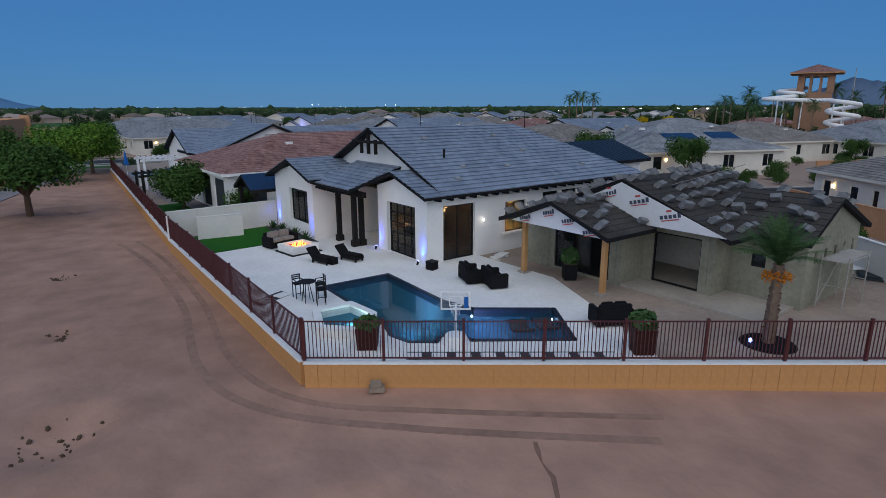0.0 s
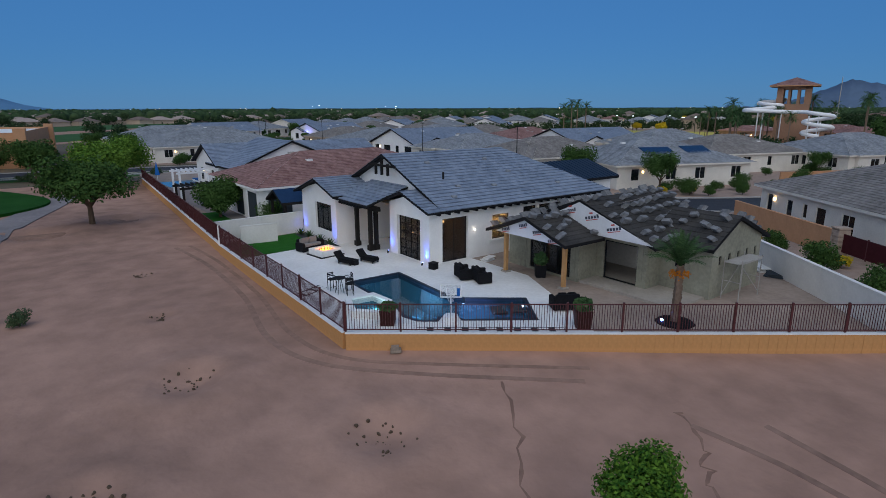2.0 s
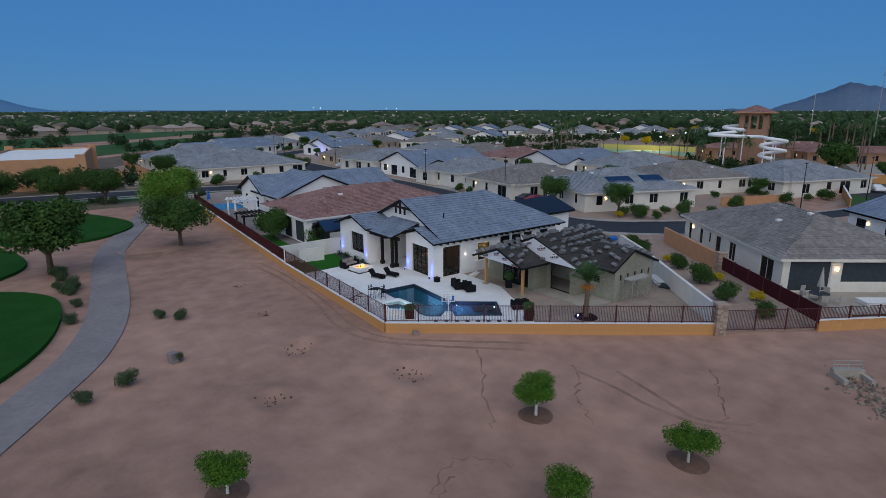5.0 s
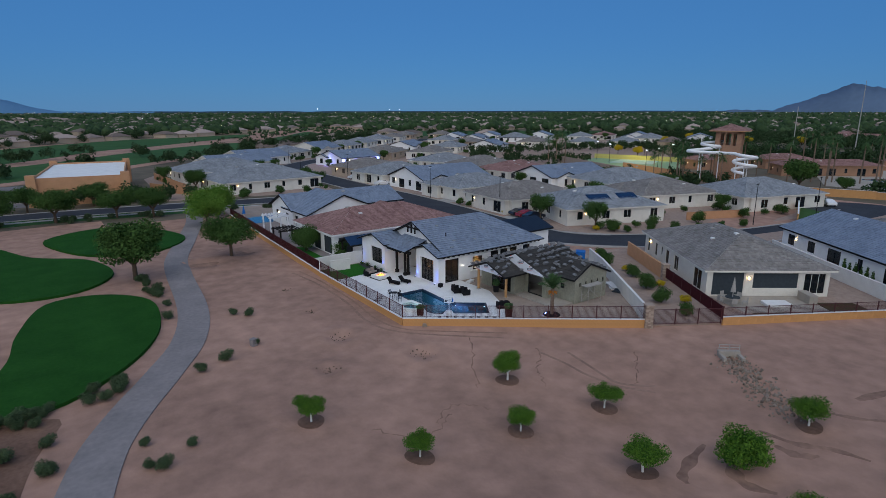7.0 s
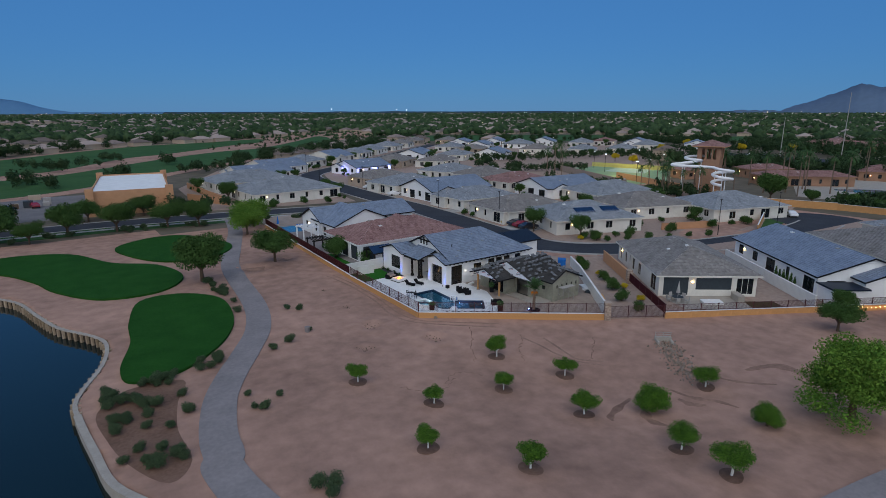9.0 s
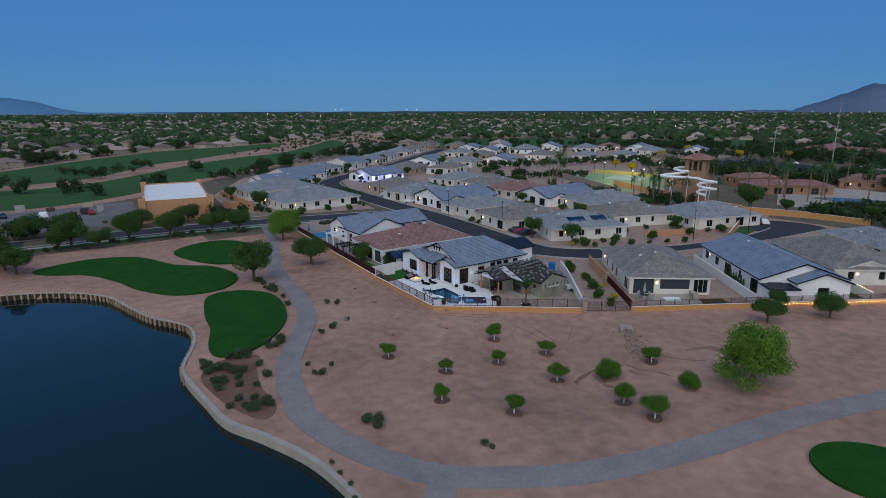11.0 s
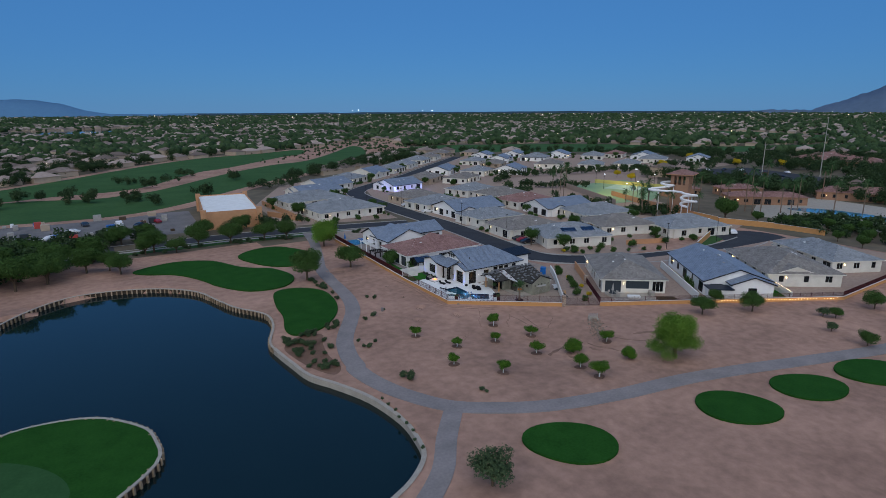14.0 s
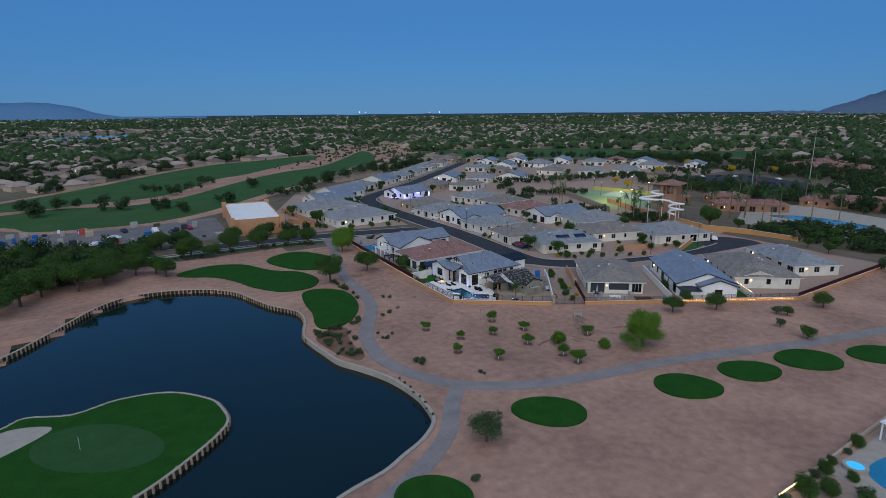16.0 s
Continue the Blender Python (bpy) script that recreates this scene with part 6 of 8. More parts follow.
put(palm_kit("date_palm", "young date palm with orange fruit beside the railing", 2.7, 46, 1.75, 3, True, (0.75, 1.5), 0.10), [(13.2, -7.3, 1.0, 0.0)], lambda x, y: 0.38)
FPALM = palm_kit("fan_palm", "tall palm beside the recreation centre", 11.5, 34, 3.0, 4)
put(FPALM, [(x, y, s, rs.random() * 6) for x, y, s in ((127, 47, 0.8), (131, 50, 0.95), (121, 45, 0.75), (137, 44, 0.9), (124, 52, 0.8), (117, 50, 0.7), (133, 55, 0.8), (140, 36, 1.0), (139, 107, 1.0), (149, 113, 1.0), (165, 40, 0.9), (201, 75, 1.0), (160, 20, 1.0), (173, 0, 1.1), (180, 30, 1.0), (150, 18, 0.9), (190, 40, 1.1), (210, 20, 1.1), (125, 98, 0.9), (118, 84, 0.9), (222, 50, 1.1), (240, 30, 1.1), (185, -5, 1.0), (170, 52, 0.9), (150, 28, 1.0), (156, 24, 1.1), (163, 14, 1.0), (168, 24, 1.1), (158, 8, 1.05), (176, 14, 1.1), (122, 33, 0.72), (119, 37, 0.66), (124.5, 36.5, 0.8), (117, 42, 0.62), (120.5, 45, 0.7), (126, 46, 0.75), (133, 29, 0.7))], lambda x, y: 0.0)


# ---- recreation centre ----
def tower():
    t = thing("slide_tower", "orange stucco tower with a hipped tile roof over open arches", "tower", pose(134.3, 37.9, 0, 0, 0, 20) @ Matrix.Diagonal((1.28, 1.28, 1.07, 1.0)))
    bm = bmesh.new()
    add_box(bm, -2.5, -2.5, -0.2, 2.5, 2.5, 10.2)
    for x in (-2.1, 2.1):
        for y in (-2.1, 2.1):
            add_box(bm, x - 0.5, y - 0.5, 10.2, x + 0.5, y + 0.5, 13.8)
    for x in (-0.7, 0.7):
        for y in (-2.3, 2.3):
            add_box(bm, x - 0.2, y - 0.2, 10.2, x + 0.2, y + 0.2, 13.8)
            add_box(bm, y - 0.2, x - 0.2, 10.2, y + 0.2, x + 0.2, 13.8)
    add_box(bm, -2.6, -2.6, 13.2, 2.6, 2.6, 14.2)
    tagged(part("wall", bm, CLUB, t), kind="stuff")
    roof(t, hip_planes(-2.6, -2.6, 2.6, 2.6, 14.5, 0.45, 1.2), ROOF_RED, STUCCO_O)
    s = thing("water_slide", "white spiral water slide beside the tower", "slide")
    cu = bpy.data.curves.new("flume", 'CURVE')
    cu.dimensions, cu.bevel_depth, cu.bevel_resolution = '3D', 0.42, 3
    flume = [(130.5 + math.cos(t) * 2.6, 41.0 + math.sin(t) * 2.6, 11.6 - t * 0.22) for t in np.arange(-1.2, 5.0, 0.3)]
    flume += [(127.5 - t * 1.9, 39.6 + t * 0.9, 10.1 - t * 0.16) for t in np.arange(0.0, 3.2, 0.4)]
    flume += [(121.2 + math.sin(t) * -1.6, 40.4 + math.cos(t) * 2.0, 9.6 - t * 0.06) for t in np.arange(0.2, 3.2, 0.3)]
    flume += [(121.4 + t * 1.7, 37.6 - t * 1.5, 9.4 - t * 0.1) for t in np.arange(0.2, 2.4, 0.4)]
    coil = [(127.0 + math.cos(t) * 2.7, 29.6 + math.sin(t) * 2.7, 9.2 - (t - 2.4) * 0.36) for t in np.arange(2.4, 16.4, 0.3)]
    for pts in (flume + coil,):
        sp = cu.splines.new('POLY')
        sp.points.add(len(pts) - 1)
        for p, q in zip(sp.points, pts):
            p.co = (*q, 1)
    f = new("flume_curve", cu)
    dg = bpy.context.evaluated_depsgraph_get()
    me = bpy.data.meshes.new_from_object(f.evaluated_get(dg))
    bpy.data.objects.remove(f)
    me.materials.clear()
    me.materials.append(PLASTIC_W)
    fl = new("flume", me)
    fl.parent = s
    for x, y, z in ((127.0, 29.6, 8.6), (124.2, 30.4, 8.4), (129.9, 30.2, 7.4), (130.5, 38.6, 10.6), (121.6, 38.6, 9.2), (124.5, 41.0, 9.7)):
        bm = bmesh.new()
        add_cyl(bm, (x, y, -0.1), (x, y, z), 0.14, 0.14, 8)
        part("support", bm, PLASTIC_W, s)


tower()
slab("tennis_court", [(128, 66), (150, 62), (196, 86), (197, 116), (152, 118)], 0.12, 0.3, mat("court_paint", (0.16, 0.27, 0.17), 0.7, scale=0.08, color2=(0.26, 0.36, 0.22)), (), "floodlit green sports court", "court")
slab("tennis_court", [(168, 84), (190, 94), (190, 110), (162, 100)], 0.14, 0.1, mat("court_paint_pale", (0.30, 0.42, 0.40), 0.7, scale=0.1), (), "pale green sports court", "court")
slab("public_pool", smooth_loop([(174, 17), (184, 10), (186, -4), (182, -20), (172, -22), (174, -4)], 4), 0.16, 0.3, mat("public_pool_water", (0.06, 0.20, 0.29), 0.08, scale=0.1, spec=0.5), (), "pale blue public pool", "pool")
slab("pool_deck", [(150, 18), (176, 30), (215, 25), (205, -20), (180, -40), (152, -20)], 0.12, 0.3, CONC, (), "pale concrete pool deck", "deck")
for x, y in ((150, 70), (160, 98), (178, 82), (192, 104), (140, 68), (170, 112)):
    fl = thing("floodlight", "court floodlight on a tall pole", "lamp", pose(x, y, 0))
    bm = bmesh.new()
    add_cyl(bm, (0, 0, 0), (0, 0, 7.5), 0.09, 0.07, 8)
    part("pole", bm, BLACKTRIM, fl)
    boxpart("lamp_head", (-0.3, -0.18, 7.5, 0.3, 0.18, 7.62), COOLFAR, fl)
for x, y, e in ((150, 84, 3600), (180, 98, 3800), (136, 76, 1500)):
    lp = new("court_light", bpy.data.lights.new("court_light", 'POINT'))
    lp.data.energy, lp.data.color, lp.data.shadow_soft_size, lp.location = e, (1.0, 0.74, 0.16), 0.6, (x, y, 8.5)
# the floodlights' yellow is painted into this screen's colour
block_wall("court_wall", (176, 118), (188, 76), 0, 2.0, mat("yellow_lit_court_screen", (0.46, 0.42, 0.15), 0.8, scale=0.2), "court screen wall with yellow floodlight in its colour", cap=False)
slab("parking_lot", [(236, 44), (262, 36), (300, 60), (318, 112), (262, 132), (244, 96)], 0.12, 0.3, ASPHALT, (), "dark asphalt parking lot of the clubhouse", "parking lot")
block_wall("court_wall", (126, 62), (152, 121), 0, 2.6, LOTDIRT, "dark screen fence round the courts", cap=False)
for x, y, w, d, a in ((181, 24, 30, 10, -43), (226, 2, 40, 14, -62), (384, 80, 58, 20, -78), (420, 100, 30, 20, -10), (196, 44, 18, 10, -30), (172, 58, 16, 9, -20)):
    simple_house(pose(x, y + 6, 0.0, 0, 0, a), w, d, 3.6, 'hip', CLUB, ROOF_RED, CLUB, "brown stucco clubhouse building with a red tile roof", group="clubhouse buildings", pitch=0.3)

# ---- far suburbs ----
FAIR = [smooth_loop([(-135, 182), (-101, 178), (-90, 161), (-63, 155), (-42, 158), (-20, 174), (6, 203), (39, 236), (87, 279), (131, 324), (172, 392), (204, 471), (200, 490), (152, 418), (97, 346), (62, 325), (20, 283), (-23, 229), (-37, 220), (-53, 212), (-83, 221), (-104, 214), (-135, 216)], 4),
        smooth_loop([(-140, 232), (-92, 224), (-71, 230), (-33, 240), (6, 302), (34, 326), (88, 388), (122, 421), (136, 472), (86, 443), (41, 427), (3, 394), (-35, 348), (-70, 300), (-108, 257)], 4),
        smooth_loop([(212, 408), (234, 355), (280, 326), (326, 292), (372, 245), (420, 208), (560, 150), (630, 190), (490, 250), (450, 330), (400, 380), (330, 420), (275, 442)], 4),
        smooth_loop([(728, 360), (731, 229), (803, 253), (865, 350), (868, 480), (770, 440)], 4)]
GOLFSAND = smooth_loop([(-150, 172), (-101, 171), (-90, 154), (-60, 149), (-38, 152), (-15, 167), (10, 197), (43, 230), (92, 273), (140, 320), (180, 350), (215, 366), (262, 480), (290, 580), (235, 575), (180, 520), (134, 484), (86, 450), (41, 434), (0, 402), (-40, 354), (-75, 306), (-112, 262), (-150, 250)], 3)
slab("golf_sand", GOLFSAND, 0.08, 0.2, SAND, (), "pale desert sand round the far fairways", "ground")
FARLAKE = smooth_loop([(-190, 1150), (-90, 1115), (10, 1110), (60, 1290), (150, 1490), (20, 1400), (-110, 1290)], 4)
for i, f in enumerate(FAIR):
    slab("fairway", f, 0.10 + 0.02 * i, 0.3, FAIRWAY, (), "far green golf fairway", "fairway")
slab("far_lake", FARLAKE, 0.2, 0.3, WATER, (), "far lake reflecting the sky", "lake")


ESTATE = [(-25, 60), (130, -50), (215, -45), (215, 122), (345, 110), (352, 240), (262, 330), (225, 345), (170, 300), (90, 250), (20, 215), (-25, 170)]


def far_field():
    rnd = np.random.default_rng(12)
    eye0 = np.array([-6.0, -15.0])
    hv, hf, rv, rf = [], [], [], []
    tv, tf = [], []
    ico = [(0, 0, 1)] + [(math.cos(a) * 0.9, math.sin(a) * 0.9, 0.35) for a in np.arange(0, 6.28, 1.2567)] + [(math.cos(a + .6) * 0.85, math.sin(a + .6) * 0.85, -0.4) for a in np.arange(0, 6.28, 1.2567)]
    icof = [(0, 1 + i, 1 + (i + 1) % 5) for i in range(5)] + [(1 + i, 6 + i, 1 + (i + 1) % 5) for i in range(5)] + [(6 + i, 6 + (i + 1) % 5, 1 + (i + 1) % 5) for i in range(5)]

    def free(x, y):
        if r_lake < math.hypot(x, y) < 1600 and (inside(x, y, FARLAKE) or inside(x + 14, y + 90, FARLAKE) or inside(x + 6, y + 40, FARLAKE)) or (234 < x < 318 and 36 < y < 132):
            return False
        if math.hypot(x, y) < 1000 and (inside(x, y, GOLFSAND) or inside(x, y, ESTATE) or inside(x, y, FAIR[2]) or inside(x, y, FAIR[3])):
            return False
        return not (-115 < x < 5 and y < 170)

    r_lake = 850
    near = []

    def tree(x, y, s):
        if math.hypot(x + 60, y + 90) < 560:
            for k in range(4):
                o = rnd.normal(size=3) * s * 0.15
                r = s * rnd.uniform(0.24, 0.36)
                near.append((x + o[0], y + o[1], s * 0.52 + o[2] * 0.7, r, r, s * rnd.uniform(0.24, 0.34)))
            return
        for k in range(2 if s < 6 else 3):
            o = rnd.normal(size=3) * s * 0.22
            b = len(tv)
            j = rnd.uniform(0.75, 1.25, (11, 3))
            for (px, py, pz), q in zip(ico, j):
                tv.append((x + o[0] + px * s * 0.5 * q[0], y + o[1] + py * s * 0.5 * q[1], max(0.05, s * 0.52 + o[2] * 0.6 + pz * s * 0.46 * q[2])))
            tf.extend([tuple(b + i for i in f) for f in icof])

    def home(x, y, a, w, d, h):
        c, s = math.cos(a), math.sin(a)
        b = len(hv)
        for z in (0, h):
            for px, py in ((-w, -d), (w, -d), (w, d), (-w, d)):
                hv.append((x + c * px - s * py, y + s * px + c * py, z))
        hf.extend([(b, b + 1, b + 5, b + 4), (b + 1, b + 2, b + 6, b + 5), (b + 2, b + 3, b + 7, b + 6), (b + 3, b, b + 4, b + 7)])
        b = len(rv)
        o = 0.6
        for px, py in ((-w - o, -d - o), (w + o, -d - o), (w + o, d + o), (-w - o, d + o)):
            rv.append((x + c * px - s * py, y + s * px + c * py, h - 0.2))
        for px in (-w + d, w - d):
            rv.append((x + c * px, y + s * px, h + d * 0.42))
        rf.extend([(b, b + 1, b + 5, b + 4), (b + 2, b + 3, b + 4, b + 5), (b + 1, b + 2, b + 5), (b + 3, b, b + 4)])

    # view sector only, denser near
    for k in range(25500):
        r = 190 + 3900 * rnd.random() ** 1.7
        a = radians(rnd.uniform(2, 106))
        x, y = eye0[0] + r * math.cos(a), eye0[1] + r * math.sin(a)
        if not free(x, y):
            continue
        tree(x, y, rnd.uniform(3.8, 8.5) * (1.0 if r < 1500 else 1.3))
    # streets of houses back to back, then scattered ones
    ca, sa = math.cos(0.42), math.sin(0.42)
    for i in range(-60, 150):
        for j in range(-40, 75):
            for side in (-1, 1):
                u, v = i * 18.5 + rnd.uniform(-2, 2), j * 46 + side * 10.5 + rnd.uniform(-1.5, 1.5)
                x, y = u * ca - v * sa, u * sa + v * ca
                r, a = math.hypot(x - eye0[0], y - eye0[1]), math.degrees(math.atan2(y - eye0[1], x - eye0[0]))
                if not (260 < r < 2300 and 0 < a < 108) or noise.noise((x / 260, y / 260, 0)) < -0.22 or rnd.random() < 0.1 or not free(x, y):
                    continue
                home(x, y, 0.42 + rnd.normal() * 0.05 + (1.5708 if rnd.random() < 0.2 else 0), rnd.uniform(6.0, 8.2), rnd.uniform(4.8, 6.0), rnd.choice([3.0, 3.3, 5.6], p=[.5, .42, .08]))
    for k in range(700):
        r, a = rnd.uniform(2300, 4000), radians(rnd.uniform(2, 106))
        home(eye0[0] + r * math.cos(a), eye0[1] + r * math.sin(a), rnd.uniform(0, 3), rnd.uniform(8, 16), rnd.uniform(5, 9), rnd.uniform(3.5, 7))
    # near woods by the road, the yard and the recreation centre
    for (x0, y0, x1, y1, n, lo, hi) in ((-130, 66, -74, 112, 90, 4, 8), (-76, 96, -40, 110, 26, 3.5, 6), (134, -38, 152, 4, 90, 2.8, 4.6), (148, -48, 166, 0, 100, 2.8, 4.6), (150, -60, 260, -25, 70, 3.5, 6), (108, -66, 150, -44, 46, 2.5, 4.5), (212, -25, 260, 0, 20, 3.5, 5.5), (218, 120, 340, 148, 46, 3.5, 6), (215, 40, 238, 118, 26, 3.5, 6), (318, 40, 420, 130, 50, 3.5, 7), (114, 60, 127, 130, 22, 3, 5), (-22, 99, 4, 102, 8, 3.5, 5.5), (330, 235, 420, 260, 26, 3.5, 6)):
        for k in range(n):
            tree(rnd.uniform(x0, x1), rnd.uniform(y0, y1), rnd.uniform(lo, hi))
    for k in range(26):
        tree(rnd.uniform(117, 128), rnd.uniform(32, 50), rnd.uniform(2.6, 4.6))
    # rows of trees behind the courts, clumps on the course
    for (ax, ay), (bx, by), n in (((150, 172), (172, 158), 10), ((172, 160), (215, 150), 16), ((215, 152), (250, 146), 12), ((130, 128), (142, 116), 8), ((142, 117), (160, 107), 8), ((128, 146), (150, 160), 8), ((212, 352), (176, 340), 10), ((340, 262), (420, 205), 14)):
        for k in range(n):
            q = (k + rnd.uniform(0.1, 0.9)) / n
            tree(ax + (bx - ax) * q, ay + (by - ay) * q, rnd.uniform(3.6, 5.6))
    for x, y in [(-43.4, 190.6), (-27.6, 240.6), (-16.7, 252.5), (-2.7, 284.8), (-9.9, 195.8), (15.2, 201.8), (16.3, 247.0), (-60.6, 197.1), (-54.7, 198.6), (-29.9, 181.0), (-92.4, 202.0), (-96.2, 216.9), (-78.5, 215.6), (-69.0, 222.9), (-35.4, 260.3), (38.9, 200.6), (27.5, 200.7)]:
        for k in range(3):
            tree(x + rnd.normal() * 3, y + rnd.normal() * 3, rnd.uniform(4, 7))
    # dark shrubs dotted over the course's sand
    for k in range(700):
        x, y = rnd.uniform(60, 290), rnd.uniform(300, 580)
        if inside(x, y, GOLFSAND) and not inside(x, y, FAIR[0]) and not inside(x, y, FAIR[1]):
            tree(x, y, rnd.uniform(1.6, 3.0))
    me = leaf_mesh("woodland_trees", min(700000, len(near) * 75), near, 0.40, LEAF_FAR, 17, 0.3)
    tagged(new("woodland_trees", me), "dark green trees between the streets and courts", "trees", "", "stuff")
    for nm, v, f, m, lab, cat in (("far_trees", tv, tf, LEAF_FAR, "scattered dark green trees among the far suburbs", "trees"), ("far_house_walls", hv, hf, STUCCO_T, "tan walls of far suburban houses", "houses"), ("far_house_roofs", rv, rf, ROOF_FAR, "brown tile roofs of far suburban houses", "houses")):
        me = bpy.data.meshes.new(nm)
        me.from_pydata(v, [], f)
        me.materials.append(m)
        if nm == "far_trees":
            me.polygons.foreach_set("use_smooth", [True] * len(f))
        tagged(new(nm, me), lab, cat, "", "stuff")


ROOF_FAR = mat("far_roof_tile", (0.16, 0.125, 0.11), 0.9, scale=0.05, color2=(0.38, 0.30, 0.265), island=0.8)
far_field()


def far_lights():
    rnd = np.random.default_rng(3)
    for nm, n, m, lab in (("far_street_lights", 80, WARMFAR, "small warm lights of far streets"), ("far_stadium_lights", 24, COOLFAR, "small white lights of far streets")):
        bm = bmesh.new()
        for k in range(n):
            r, a = 350 + 3500 * rnd.random() ** 0.8, radians(rnd.uniform(8, 104))
            s = 0.10 + r * 0.00020
            bmesh.ops.create_icosphere(bm, subdivisions=1, radius=s, matrix=Matrix.Translation((r * math.cos(a), r * math.sin(a), 6 + s + (6 if r > 1500 else 0))))
        if m is COOLFAR:
            for aa, zz in ((65.0, 34), (65.6, 34), (57.6, 30), (58.6, 30)):
                bmesh.ops.create_icosphere(bm, subdivisions=2, radius=2.2, matrix=Matrix.Translation((4200 * math.cos(radians(aa)), 4200 * math.sin(radians(aa)), zz)))
        tagged(part(nm, bm, m), lab, "lights", "", "stuff")


far_lights()


def ridge(name, r, az0, az1, hf, label, m=None):
    bm = bmesh.new()
    n = 120
    prev = None
    for i in range(n + 1):
        t = i / n
        a = radians(az0 + (az1 - az0) * t)
        x, y = r * math.cos(a), r * math.sin(a)
        row = [bm.verts.new((x * 0.94, y * 0.94, -2)), bm.verts.new((x * 0.97, y * 0.97, hf(t) * 0.55)), bm.verts.new((x, y, hf(t))), bm.verts.new((x * 1.03, y * 1.03, -2))]
        if prev:
            for k in range(3):
                bm.faces.new((prev[k], prev[k + 1], row[k + 1], row[k]))
        prev = row
    tagged(part(name, bm, m or MOUNTAIN, smooth=True), label, "mountain", "", "structure")


def peak(t):
    return 22 + 160 * max(0.0, 1 - abs(t - 0.52) / (0.30 if t > 0.52 else 0.5)) ** 1.2 + 18 * noise.noise((t * 9, 1, 0)) + 9 * noise.noise((t * 40, 2, 0))


# backdrop ridges; their haze is painted in the material, there is no air
ridge("backdrop_peak", 4300, 8, 27, peak, "mountain with blue-grey haze in its colour")
ridge("backdrop_range", 4350, 80, 112, lambda t: 16 + 95 * min(1.0, max(0.0, (t - 0.21) / 0.17)) ** 1.3 * (1 + 0.25 * noise.noise((t * 14, 5, 0))), "mountain range with blue haze in its colour", RANGE)
ridge("backdrop_plain", 4380, -60, 170, lambda t: 17 + 6 * noise.noise((t * 90, 8, 0)), "low horizon of the plain with haze in its colour", HORIZON)

# orange walls and trees on the bank between the street and the recreation centre
block_wall("street_wall", (87, -0.4), (107, 7.5), 0, 1.7, BLOCK_O, "orange stucco block wall beside the street")
block_wall("street_wall", (128.5, 28), (126.0, 17), 0, 2.2, BLOCK_O, "orange stucco block wall on the street bank")
block_wall("street_wall", (126.0, 17), (132.5, 1), 0, 1.9, BLOCK_O, "orange stucco block wall on the street bank")
block_wall("street_wall", (132.5, 1), (134, -14), 0, 1.7, BLOCK_O, "orange stucco block wall on the street bank")
slab("lawn", [(86, -0.8), (93, -0.9), (103, 1.2), (106, 6.6), (96, 2.8)], 0.09, 0.1, FAIRWAY, (), "narrow green lawn beside the street", "lawn")
put(tree_kit("bank_tree", "dense dark green tree on the street bank", 1.6, 0.2, lobes_of(0, 0, 3.6, 2.6, 2.0, 12, 161), 7000, 0.19, LEAF_MES, BARK, 162, 6, 1.2), [(x, y, s, x) for x, y, s in ((130.5, 17, 1.5), (137, 9, 0.75), (139, 0, 0.7), (137, -7, 0.6), (143, -11, 0.75), (139, -18, 0.7), (146, -20, 0.8), (128, -20, 0.6), (124, -28, 0.7), (133, -26, 0.75), (140, -30, 0.8))], lambda x, y: 0.0)


# ---- patio furniture ----
def chaise(x, y, a):
    c = thing("chaise_longue", "black wicker chaise longue with a raised back on the patio", "lounger", pose(x, y, 0.4, 0, 0, a) @ Matrix.Scale(0.84, 4), "chaises by the pool")
    boxpart("seat", (0, -0.36, 0.14, 1.35, 0.36, 0.36), WICKER, c, bevel=0.03)
    bm = bmesh.new()
    add_box(bm, -0.75, -0.36, 0, 0, 0.36, 0.16)
    bmesh.ops.bevel(bm, geom=bm.edges[:], offset=0.03, segments=2, affect='EDGES')
    part("backrest", bm, WICKER, c, m=pose(0.02, 0, 0.24, 0, 48, 0))
    for px in (0.05, 1.25):
        for py in (-0.3, 0.3):
            boxpart("leg", (px - 0.04, py - 0.04, 0, px + 0.04, py + 0.04, 0.16), WICKER, c)
    boxpart("cushion", (0.02, -0.32, 0.36, 1.32, 0.32, 0.44), WICKER, c, bevel=0.03)


chaise(5.7, 11.6, -72)
chaise(7.1, 11.2, -72)


def cube_table(x, y, s, h, label, name="side_table"):
    t = thing(name, label, "table", pose(x, y, 0.4, 0, 0, 12) @ Matrix.Scale(0.68, 4))
    boxpart("body", (-s, -s, 0, s, s, h - 0.04), WICKER, t, bevel=0.02)
    boxpart("top", (-s - 0.02, -s - 0.02, h - 0.04, s + 0.02, s + 0.02, h), BLACKTRIM, t)


cube_table(6.15, 10.6, 0.28, 0.5, "small black wicker side table between the chaises")
cube_table(9.55, 6.75, 0.33, 0.62, "square black patio speaker box by the house corner", "speaker_box")


